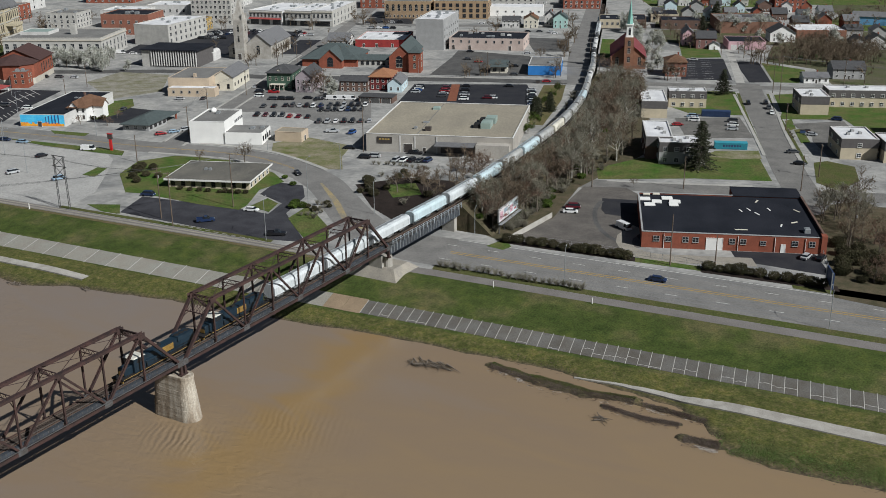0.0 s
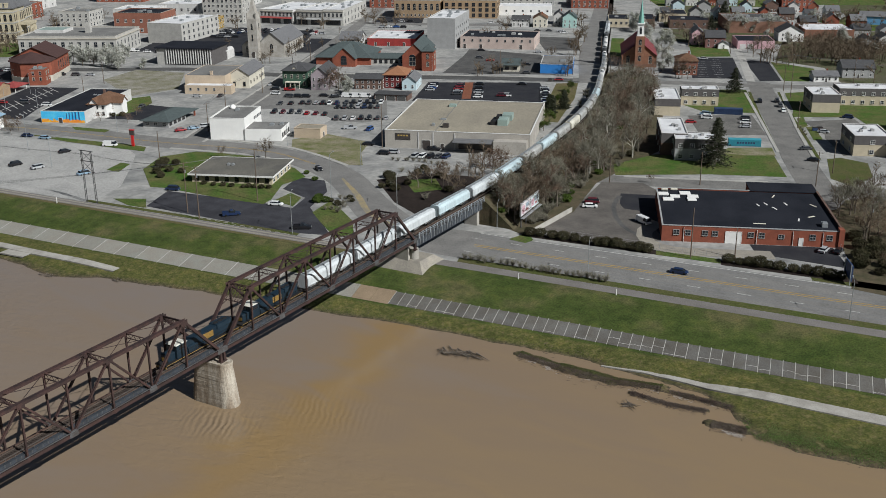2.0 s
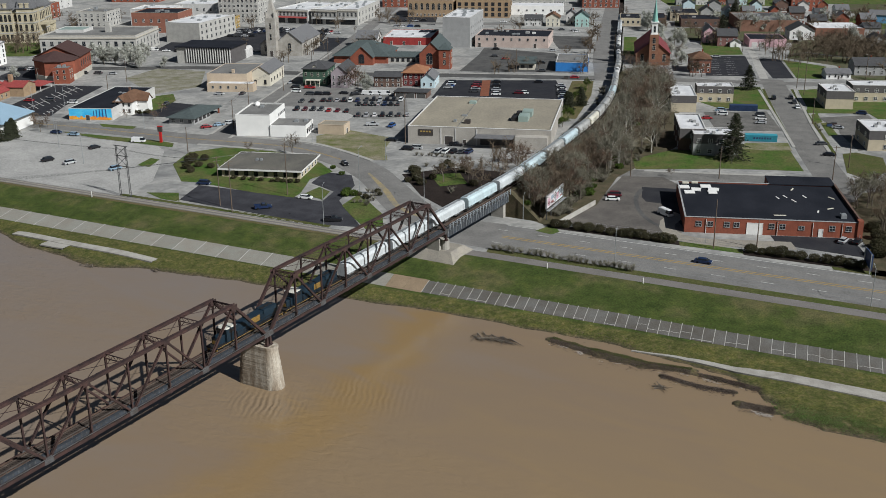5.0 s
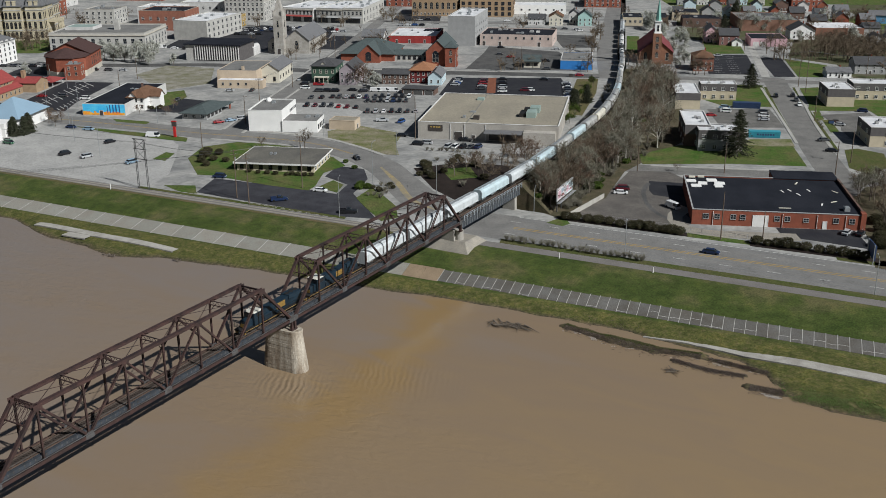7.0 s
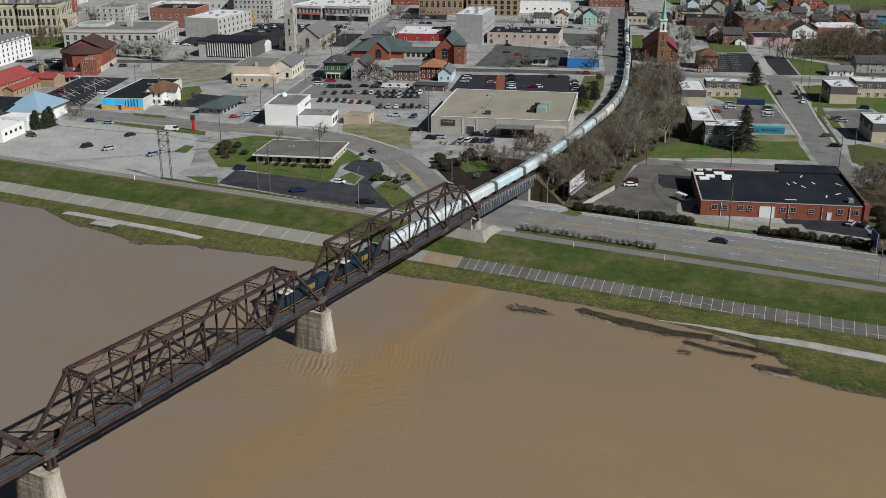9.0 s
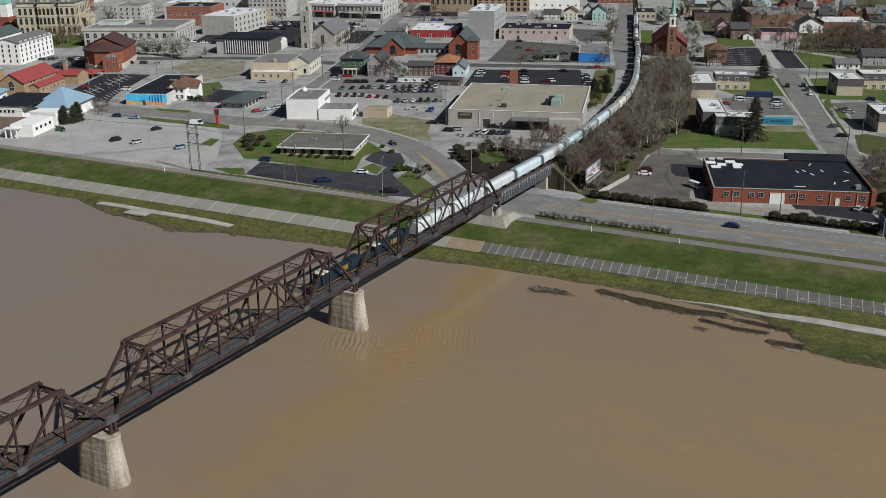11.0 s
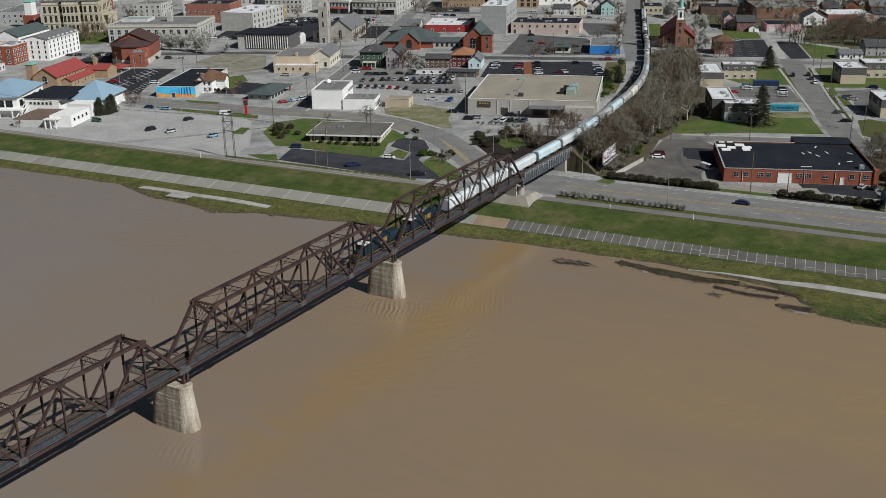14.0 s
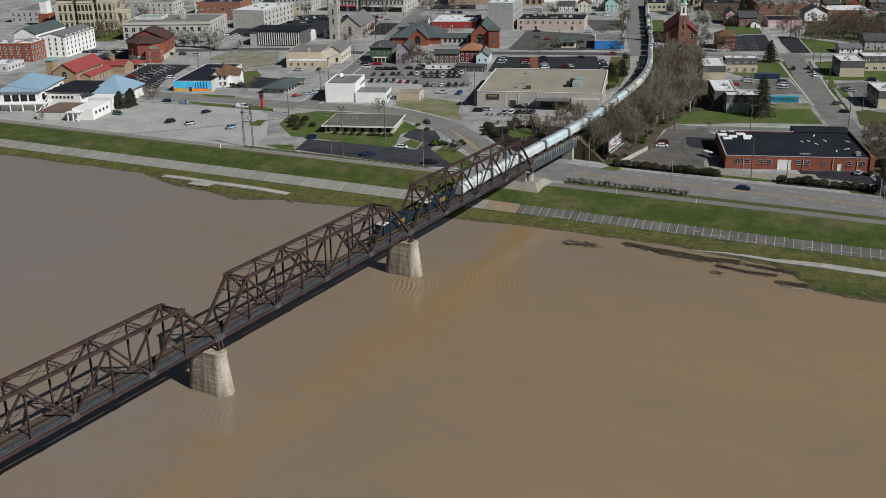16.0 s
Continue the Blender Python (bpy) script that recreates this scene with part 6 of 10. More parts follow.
door(e, 57.5, 3, "f", 50, 5.5, 2.6, BLACK, "annex_door", "black annex door")
# dark slab on the solid wall stands for the shade inside the dock
bm = bmesh.new()
box(bm, 30, 43.5, -0.1, 0.02, 0.4, 3.8)
part("dock_opening", bm, DOORD, e, "dark panel standing for the shade inside the loading dock")

# building with a mural
e = thing("mural_building", "flat-roofed shop with a blue skyline mural", -212.9, 45.1, 35)
W_, D_ = 21.0, 38.5
walls(e, W_, D_, 5.6, OFFWHITE, 0.4)
flat_roof(e, W_, D_, 5.6, TAR, 0.4)
SKYP = mat("mural_blue_paint", (0.02, 0.40, 0.78), 0.8, 0, 0.2, 0.6, 0.05, second=(0.12, 0.62, 0.86))
ORP = mat("mural_yellow_paint", (0.85, 0.45, 0.04), 0.8, 0, 0.3, 1.2, 0.05, second=(0.80, 0.22, 0.03))
bm = bmesh.new()
box(bm, 0.2, 20.8, -0.03, 0.02, 0.9, 5.4)
mural = part("mural", bm, SKYP, e, "blue painted mural sky")
bm = bmesh.new()
rnd = random.Random(5)
top, x = [], 0.2
while x < 20.4:
    w, h = rnd.uniform(0.4, 1.3), 1.2 + rnd.uniform(0, 0.9)
    top += [(x, h), (min(20.8, x + w), h + rnd.uniform(-0.2, 0.2))]
    x += w
lo = [bm.verts.new((x, -0.05, 0.3)) for x, z in top]
hi = [bm.verts.new((x, -0.05, z)) for x, z in top]
for i in range(len(top) - 1):
    bm.faces.new((lo[i], lo[i + 1], hi[i + 1], hi[i]))
part("mural_flames", bm, ORP, mural, "orange and yellow painted skyline")
TOWERP = mat("mural_dark_blue", (0.02, 0.10, 0.28), 0.8)
for x, w, h in ((12.0, 0.4, 3.2), (13.3, 0.5, 3.6), (14.8, 0.5, 3.9), (16.2, 0.6, 4.1), (17.8, 0.6, 4.1)):
    bm = bmesh.new()
    box(bm, x, x + w, -0.052, -0.03, 1.4, min(5.38, 1.4 + h))
    part("mural_tower", bm, TOWERP, mural, "dark blue painted tower")
door(e, W_, D_, "f", 9.2, 1.8, 2.4, DOORD)
roof_unit(e, 11, 26, 5.2, 1.6, 1.4, 0.6)
roof_unit(e, 8.5, 27, 5.2, 1.2, 1.2, 0.5)

# white house with a red-brown roof beside it
e = thing("white_house", "white two-storey house with a red-brown hipped roof", -204.0, 62.5, 35, "house")
walls(e, 8.5, 15, 6.3, WHITE)
hip_roof(e, 8.5, 15, 6.3, 3.4, SHINGLE_B, 0.7)
walls(e, 5, 4, 6.0, WHITE, x0=8.5, y0=5, name="side_bay")
gable_roof(e, 5, 4, 6.0, 2.2, SHINGLE_B, "x", 0.5, WHITE, 8.5, 5, "bay_roof")
gable_roof(e, 4.4, 5, 6.3, 2.6, SHINGLE_B, "y", 0.4, WHITE, 0.6, -0.4, "dormer_roof")
windows(e, 8.5, 15, "f", 3, (1.0, 4.0), 1.0, 1.6, GREYW)
windows(e, 8.5, 15, "r", 3, (1.0, 4.0), 1.0, 1.5, GREYW, u0=9)
chimney(e, 2.4, 9, 8, 10.6, 0.8, BROWN)

# small pavilion with a green-grey gable
e = thing("bank_pavilion", "small drive-through pavilion with a green-grey hipped roof", -170.3, 70.9, 30)
walls(e, 12.3, 12, 3.0, GREYW)
hip_roof(e, 12.3, 19.5, 3.1, 2.4, SHINGLE_G, 1.0)
for x, y in ((0.3, 19.0), (12.0, 19.0), (6.1, 19.0)):
    bm = bmesh.new()
    box(bm, x - 0.3, x + 0.3, y - 0.3, y + 0.3, 0, 3.0)
    part("column", bm, RED, e)
windows(e, 12.3, 12, "f", 3, (0.9,), 1.7, 1.4, TRIM)
windows(e, 12.3, 12, "r", 4, (0.9,), 1.6, 1.6, DOORD)

# tan commercial building and yellow gabled hall
e = thing("tan_building", "peach stucco flat-roofed commercial building with a low front", -208.0, 112.5, 35)
walls(e, 22, 24, 8.4, PEACH, 0.3, y0=4)
flat_roof(e, 22, 24, 8.4, GREYROOF, 0.3, y0=4)
walls(e, 25, 5, 4.4, PEACH, 0.2, x0=2, y0=-1, name="front_wing")
flat_roof(e, 25, 5, 4.4, WHITEROOF, 0.2, 2, -1)
windows(e, 22, 4, "f", 4, (1.8,), 1.0, 1.2, GREYW, u0=3, u1=20, out=1.0)
chimney(e, 13, 6, 8, 10, 1.2, PEACH)
e = thing("yellow_hall", "cream gabled hall with a grey roof", -197.0, 134.0, 35)
walls(e, 11, 22, 7.0, CREAM)
gable_roof(e, 11, 22, 7.0, 3.6, SHINGLE_L, "y", 0.4, CREAM)
windows(e, 11, 22, "r", 5, (2.2,), 1.0, 1.6, DOORD)
windows(e, 11, 22, "f", 2, (1.2,), 1.2, 2.2, DOORD)

# red hall with a maroon roof: a polygonal front, a broad hall behind and a low annex
def standing(name, label, x, y, ang, category="building", group=""):
    return empty(name, pose(x, y, GROUND, 0, 0, ang), label, category, group)


e = standing("red_hall", "red brick hall with maroon hipped roofs", -313.0, 211.0, 33)
walls(e, 23.5, 23, 11.0, RED, x0=-15, y0=21.5, name="main_wall")
gable_roof(e, 23.5, 23, 11.0, 5.4, MAROON, "y", 0.9, RED, -15, 21.5, "main_roof")
APSE = [(-15.0, 21.4), (-13.2, 13.5), (-6.0, 7.0), (3.0, 7.0), (8.4, 12.5), (8.4, 21.4)]
bm = bmesh.new()
prism(bm, APSE, 0, 10.6)
part("front_wall", bm, RED, e)
bm = bmesh.new()
rim = [bm.verts.new((x * 1.05, 21.4 + (y - 21.4) * 1.06, 10.6)) for x, y in APSE]
low = [bm.verts.new((v.co.x, v.co.y, 10.25)) for v in rim]
peak = bm.verts.new((-3.3, 19.5, 14.4))
for i in range(5):
    bm.faces.new((rim[i], rim[i + 1], peak))
    bm.faces.new((low[i], low[i + 1], rim[i + 1], rim[i]))
bm.faces.new((rim[5], rim[0], peak))
bm.faces.new(low[::-1])
part("front_roof", bm, MAROON, e)
bm = bmesh.new()
prism(bm, [(x + (0.12 if x > 0 else -0.12), y - 0.12) for x, y in APSE], 0, 3.0)
part("stone_base", bm, STONEBASE, e)
bm = bmesh.new()
box(bm, 8.4, 8.62, 21.5, 44.5, 0, 2.8)
part("stone_base", bm, STONEBASE, e)
walls(e, 8.4, 8.5, 8.2, RED, 0.3, x0=0.2, y0=-0.6, name="annex_wall")
flat_roof(e, 8.4, 8.5, 8.2, GREYROOF, 0.3, 0.2, -0.6)
windows(e, 8.6, 0, "r", 2, (2.4, 5.4), 1.0, 1.7, STONEBASE, u0=0.2, u1=7.4)
windows(e, 8.6, -0.6, "f", 2, (2.4, 5.4), 1.0, 1.7, STONEBASE, u0=0.8, u1=8.0, out=0.6)
windows(e, 8.5, 44.5, "r", 5, (4.2,), 1.5, 4.6, brick("blind_panel_brick", (0.36, 0.17, 0.12), (0.30, 0.14, 0.10)), u0=22.5, u1=43.5, bars=False)
for x, y, w in ((2.0, 2.5, 1.7), (4.6, 3.2, 1.5)):
    roof_unit(e, x, y, 8.0, w, w, 1.2)

# limestone post office
e = standing("stone_office", "long two-storey limestone public building with a flat roof", -396.6, 273.6, 26.6)
W_, D_ = 60, 44
walls(e, W_, D_, 12.0, LIMESTONE, 0.8)
flat_roof(e, W_, D_, 12.0, GREYROOF, 0.8, coping=STONEBASE)
bm = bmesh.new()
for a in ((-0.5, W_ + 0.5, -0.5, -0.02), (W_ + 0.02, W_ + 0.5, -0.02, D_)):
    box(bm, *a, 10.2, 10.9)
part("cornice", bm, STONEBASE, e)
windows(e, W_, D_, "f", 12, (1.6, 5.6), 2.0, 2.8, GREYW)
windows(e, W_, D_, "r", 7, (1.6, 5.6), 1.6, 2.8, GREYW)
walls(e, 18, 16, 13.2, OFFWHITE, 0.4, x0=3, y0=18, z0=11, name="penthouse")
flat_roof(e, 18, 16, 13.2, ACBOX, 0.4, 3, 18)
chimney(e, 34, 20, 11, 17.5, 3.2, LIMESTONE)

# columned modern office
e = thing("finned_office", "modern office with white vertical fins and a black roof", -282.0, 140.0, 31.5)
W_, D_ = 36, 19
walls(e, W_, D_, 9.6, DARKPANEL)
bm = bmesh.new()
box(bm, -1.0, W_ + 1.0, -1.0, D_ + 1.0, 9.6, 10.4)
part("roof", bm, TAR, e)
for i in range(19):
    bm = bmesh.new()
    x = 6.5 + i * 1.6
    box(bm, x - 0.2, x + 0.2, -0.7, 0, 0.6, 9.6)
    part("fin", bm, OFFWHITE, e)
bm = bmesh.new()
box(bm, -0.1, 6.0, -0.1, D_ + 0.1, 0, 9.5)
part("end_wall", bm, LIMESTONE, e)
windows(e, W_, D_, "f", 18, (1.4, 5.6), 1.0, 2.6, DARKPANEL, u0=6.6, u1=35.4)

# grey stone church with a tall tower
e = thing("stone_church", "grey stone church with a tall pointed tower", -252.0, 186.0, 33, "church")
walls(e, 6.4, 6.4, 24.0, GREYSTONE, name="tower")
bm = bmesh.new()
apex = bm.verts.new((3.2, 3.2, 38))
base = [bm.verts.new((x, y, 24)) for x, y in ((0.3, 0.3), (6.1, 0.3), (6.1, 6.1), (0.3, 6.1))]
for i in range(4):
    bm.faces.new((base[i], base[(i + 1) % 4], apex))
part("spire", bm, GREYSTONE, e)
for x in (0, 5.6):
    for y in (0, 5.6):
        bm = bmesh.new()
        box(bm, x, x + 0.8, y, y + 0.8, 24, 27.5)
        part("pinnacle", bm, GREYSTONE, e)
walls(e, 17, 33, 8.5, GREYSTONE, x0=5.4, y0=3.5, name="nave")
gable_roof(e, 17, 33, 8.5, 6.5, SHINGLE_L, "y", 0.5, GREYSTONE, 5.4, 3.5)
walls(e, 7, 20, 6.5, GREYSTONE, x0=-6.5, y0=5, name="aisle")
gable_roof(e, 7, 20, 6.5, 3, SHINGLE_L, "y", 0.4, GREYSTONE, -6.5, 5, "aisle_roof")
windows(e, 22.4, 36.5, "r", 7, (2.4,), 1.3, 3.6, STONEBASE, u0=6, u1=34, arch=True)
windows(e, 22.4, 3.5, "f", 1, (2.6,), 2.2, 4.2, STONEBASE, u0=12, u1=16, arch=True, out=-3.5)
door(e, 6.4, 6.4, "f", 3.2, 2.2, 3.6, DOORD)
windows(e, 6.4, 6.4, "f", 1, (10.5, 17.0), 1.2, 3.2, STONEBASE, arch=True)
windows(e, 6.4, 6.4, "r", 1, (17.0,), 1.2, 3.2, STONEBASE, arch=True)
windows(e, 0, 5, "f", 1, (2.2,), 1.6, 3.0, STONEBASE, u0=-4, u1=-2, arch=True, out=-5)

e = thing("arcade_link", "low link with white arched canopies beside the church", -270.0, 168.0, 32)
walls(e, 13, 9, 5.0, OFFWHITE)
for i in range(3):
    bm = bmesh.new()
    n = 8
    for k in range(n):
        a0, a1 = math.pi * k / n, math.pi * (k + 1) / n
        c = 2.1 + i * 4.3
        p0, p1 = (c + 2.0 * math.cos(a0), 5.0 + 1.5 * math.sin(a0)), (c + 2.0 * math.cos(a1), 5.0 + 1.5 * math.sin(a1))
        vs = [bm.verts.new((p[0], y, p[1])) for y in (-1, 9) for p in (p0, p1)]
        bm.faces.new((vs[0], vs[1], vs[3], vs[2]))
    part("vault", bm, OFFWHITE, e)
windows(e, 13, 9, "f", 3, (0.6,), 3.0, 3.4, DARKPANEL)

# office block behind
e = thing("concrete_block", "plain pale concrete office block with a white roof", -352.0, 172.0, 27)
walls(e, 27, 42, 13.5, LIMESTONE, 0.6)
flat_roof(e, 27, 42, 13.5, WHITEROOF, 0.6, coping=OFFWHITE)
windows(e, 27, 42, "r", 8, (2, 6, 10), 1.4, 2.0, GREYW)
for x, y in ((6, 20), (12, 26), (17, 12), (20, 30)):
    roof_unit(e, x, y, 13.0, 2.2, 2.0, 1.2)

# houses and churches of the inner street
e = thing("green_house", "dark green two-storey house with a grey hipped roof", -175.0, 152.5, 34, "house")
walls(e, 13.5, 14, 9.2, GREENW)
hip_roof(e, 13.5, 14, 9.2, 3.2, SHINGLE, 0.8)
windows(e, 13.5, 14, "f", 4, (1.4, 5.2), 1.0, 1.8, CREAM)
windows(e, 13.5, 14, "r", 3, (1.4, 5.2), 1.0, 1.8, CREAM)
bm = bmesh.new()
box(bm, 2, 10, -2.4, 0, 3.2, 3.5)
for x in (2.2, 4.8, 7.4, 9.8):
    box(bm, x - 0.12, x + 0.12, -2.3, -2.06, 0, 3.2)
part("porch", bm, CREAM, e)
gable_roof(e, 3, 4, 9.6, 1.6, SHINGLE, "y", 0.2, CREAM, 5, 0.6, "dormer")
e = thing("lilac_house", "narrow lilac-grey gabled house", -159.0, 158.5, 34, "house")
walls(e, 9, 17, 8.0, LILAC)
gable_roof(e, 9, 17, 8.0, 3.8, SHINGLE, "y", 0.4, LILAC)
windows(e, 9, 17, "f", 3, (1.4, 4.8), 0.9, 1.7, TRIM)
windows(e, 9, 17, "r", 4, (1.4, 4.8), 0.9, 1.7, TRIM)
e = thing("brick_church", "red brick church with a steep grey roof and big arched window", -203.0, 200.0, 34, "church")
walls(e, 34, 26, 4.6, RED)
hip_roof(e, 34, 26, 4.6, 7.0, SHINGLE_G, 1.0)
walls(e, 14, 6, 4.8, RED, x0=12, y0=-5, name="front_wall")
gable_roof(e, 14, 14, 4.8, 6.2, SHINGLE_G, "y", 0.5, RED, 12, -5, "front_gable")
windows(e, 14, 0, "f", 1, (1.2,), 3.4, 3.6, DOORD, u0=17, u1=21, arch=True, out=5.0)
walls(e, 22, 7, 4.0, LIMESTONE, x0=34, y0=2, name="link_wall")
gable_roof(e, 22, 7, 4.0, 2.2, SHINGLE_G, "x", 0.5, LIMESTONE, 34, 2, "link_roof")
windows(e, 56, 2, "f", 6, (1.0,), 1.6, 2.0, DOORD, u0=35, u1=55, out=-2)
e = thing("brick_chapel", "red brick church with twin gables and green-grey roof", -151.0, 222.0, 34, "church")
walls(e, 14, 30, 8.5, RED)
gable_roof(e, 14, 30, 8.5, 6.5, SHINGLE_G, "y", 0.4, RED)
walls(e, 7, 7, 11.5, RED, x0=12, y0=-2, name="tower")
hip_roof(e, 7, 7, 11.5, 3.4, SHINGLE_G, 0.4, 12, -2, "tower_roof")
windows(e, 14, 30, "f", 1, (2.5,), 3.6, 4.6, STONEBASE, u0=4, u1=8, arch=True)
windows(e, 19, 5, "r", 1, (3, 7), 1.4, 2.0, STONEBASE, u0=-1.5, u1=4, arch=True)
windows(e, 19, -2, "f", 1, (2.6, 7), 1.4, 2.2, STONEBASE, u0=13.5, u1=17.5, arch=True, out=2.0)
windows(e, 14, 30, "r", 4, (2.4,), 1.2, 3.0, STONEBASE, u0=8, u1=28, arch=True)
e = thing("red_house", "red brick two-storey house with an orange tiled hipped roof", -131.0, 185.5, 34, "house")
walls(e, 11.5, 13, 7.2, brick("dark_red_brick", (0.17, 0.035, 0.035), (0.13, 0.03, 0.03)))
hip_roof(e, 11.5, 13, 7.2, 3.2, ORANGETILE, 0.8)
windows(e, 11.5, 13, "f", 4, (1.0, 4.2), 1.1, 1.7, TRIM)
windows(e, 11.5, 13, "r", 3, (1.0, 4.2), 1.0, 1.6, TRIM)
e = thing("brown_flats", "brown brick two-storey flats with a dark roof", -142.0, 174.0, 34)
walls(e, 15, 9, 5.6, BROWN)
gable_roof(e, 15, 9, 5.6, 1.8, SHINGLE, "x", 0.5, BROWN)
windows(e, 15, 9, "f", 5, (0.6, 3.3), 1.0, 1.4, TRIM)
windows(e, 15, 9, "r", 2, (0.6, 3.3), 1.0, 1.4, TRIM)
e = thing("pale_blue_house", "small pale blue house with a grey gabled roof", -120.5, 188.0, 34, "house")
walls(e, 7.5, 14, 4.6, PALEBLUE)
gable_roof(e, 7.5, 14, 4.6, 2.8, SHINGLE_L, "y", 0.4, PALEBLUE)
windows(e, 7.5, 14, "f", 2, (1.2,), 0.9, 1.5, TRIM)
windows(e, 7.5, 14, "r", 3, (1.2,), 0.9, 1.5, TRIM)
e = thing("garage_row", "row of garages with grey roller doors and dark roof", -119.0, 165.5, 30)
walls(e, 17, 6.5, 2.9, BROWN)
bm = bmesh.new()
box(bm, -0.3, 17.3, -0.4, 6.8, 2.9, 3.2)
part("roof", bm, SHINGLE, e)
for u in (3, 8.5, 14):
    door(e, 17, 6.5, "f", u, 4.4, 2.3, LOTGREY, "garage_door", "grey garage door")
e = thing("grey_house", "old grey-roofed house with white gable", -228.0, 243.0, 34, "house")
walls(e, 15, 12, 6.0, OFFWHITE)
gable_roof(e, 15, 12, 6.0, 3.8, SHINGLE_L, "x", 0.5, OFFWHITE)
windows(e, 15, 12, "r", 3, (1.0, 3.6), 1.0, 1.5, GREYW)
windows(e, 15, 12, "f", 4, (1.0, 3.6), 1.0, 1.5, GREYW)
e = thing("red_fronted_store", "low store with a red fascia and white roof", -218.5, 260.0, 34)
walls(e, 34, 32, 5.0, brick("fascia_red", (0.34, 0.05, 0.045), (0.26, 0.04, 0.04)), 0.4)
flat_roof(e, 34, 32, 5.0, WHITEROOF, 0.4, coping=STONEBASE)
walls(e, 12, 9, 4.9, TAR, 0.0, x0=21, y0=21, z0=4.7, name="roof_patch")
for x, y in ((4, 8), (12, 20), (18, 12), (27, 16)):
    roof_unit(e, x, y, 4.6, 1.6, 1.6, 0.9)
for u in (6, 15, 26):
    door(e, 34, 32, "f", u, 1.4, 2.4, DOORD)
e = thing("grey_block", "windowless grey four-storey block with a white roof", -179.5, 279.0, 30)
walls(e, 19, 38, 19.5, GREYW, 0.8)
flat_roof(e, 19, 38, 19.5, WHITEROOF, 0.8, coping=OFFWHITE)
windows(e, 19, 38, "r", 7, (3, 7.5, 12), 1.4, 1.6, GREYW)
for x, y in ((4, 12), (9, 20), (12, 28), (6, 30), (11, 9)):
    roof_unit(e, x, y, 18.8, 2.2, 2.4, 1.3)
e = thing("pink_store", "pinkish beige store with a cluttered black roof", -162.0, 293.0, 31)
walls(e, 50, 26, 7.6, PINKB, 0.6)
flat_roof(e, 50, 26, 7.6, TAR, 0.6)
windows(e, 50, 26, "f", 9, (4.6,), 1.1, 1.4, GREYW)
windows(e, 50, 26, "r", 3, (3,), 1.2, 1.4, GREYW)
for u in (3, 14, 41):
    door(e, 50, 26, "f", u, 1.8, 2.8, DOORD)
rnd = random.Random(8)
for i in range(9):
    roof_unit(e, rnd.uniform(3, 45), rnd.uniform(4, 20), 7.1, rnd.uniform(1.5, 4), rnd.uniform(1.5, 2.5), rnd.uniform(0.6, 1.4), rnd.choice((GALV, TRIM, GREYW)))
e = thing("blue_shop", "small bright blue shop with a pale flat roof", -82.0, 264.5, 33)
walls(e, 18.5, 24, 5.2, BLUE, 0.3)
flat_roof(e, 18.5, 24, 5.2, GREYROOF, 0.3, coping=OFFWHITE)
roof_unit(e, 11, 8, 4.95, 3, 3, 0.8)
e = thing("kiosk", "small drive-up kiosk with a dark teal gabled roof", -101.5, 255.0, 34)
walls(e, 9.5, 9, 4.2, CREAM)
gable_roof(e, 9.5, 10, 4.2, 2.4, SHINGLE_G, "x", 0.9, CREAM, 0, -0.5)
windows(e, 9.5, 9, "f", 2, (1.2,), 2.0, 1.6, DOORD)

# apartment blocks on the right
APT = "apartment blocks"


def apartment(x, y, w, d, h, cols_f, cols_r, label, ang=GRID, lower=None):
    e = thing("apartment_block", label, x, y, ang, "apartment block", APT)
    walls(e, w, d, h * 0.56, lower or BEIGE)
    walls(e, w + 0.1, d + 0.1, h, DARKPANEL, 0.35, -0.05, -0.05, h * 0.56, "upper_wall")
    flat_roof(e, w, d, h, WHITEROOF, 0.35, coping=OFFWHITE)
    if cols_f:
        windows(e, w, d, "f", cols_f, (1.0, h * 0.56 + 0.4), 1.5, 1.5, TRIM, out=0.05)
    if cols_r:
        windows(e, w, d, "r", cols_r, (1.0, h * 0.56 + 0.4), 1.4, 1.5, TRIM, out=0.05)
    windows(e, w, d, "l", max(1, int(d / 6)), (1.0, h * 0.56 + 0.4), 1.4, 1.5, TRIM, out=0.05)
    rnd = random.Random(int(x * 7 + y))
    for i in range(3):
        roof_unit(e, w * rnd.uniform(0.2, 0.7), d * rnd.uniform(0.15, 0.7), h - 0.3, 1.2, 1.2, 0.9, GREYW)
    return e


apartment(1.8, 227.0, 11.5, 20, 7.8, 0, 0, "two-storey apartment block with beige base and dark upper band")
apartment(5.5, 250.5, 17.5, 7.5, 8.0, 4, 1, "two-storey apartment wing with white flat roof")
apartment(24.0, 178.5, 10.0, 20, 9.0, 1, 3, "dark-banded apartment block with white roof and brown base", lower=BROWN)
apartment(30.2, 176.5, 17.0, 8.5, 8.6, 4, 1, "apartment wing with a pale base behind a conifer", lower=GREYW)
apartment(57.5, 276.0, 12.5, 14.5, 8.6, 0, 2, "beige apartment block with a dark mansard band")
apartment(65.0, 297.0, 40, 10, 8.2, 9, 1, "long beige apartment block with a dark mansard band")
apartment(82.5, 223.5, 13.5, 15, 8.2, 1, 2, "beige apartment block beside a parking court")
apartment(96.0, 229.0, 26, 11, 8.2, 5, 1, "long apartment wing at the parking court")
apartment(100.0, 262.0, 14, 14, 8.0, 2, 2, "beige apartment block on a lawn")

BOX1 = mat("container_teal_paint", (0.045, 0.33, 0.42), 0.6, 0.1, 0.15, 1, 0.05)
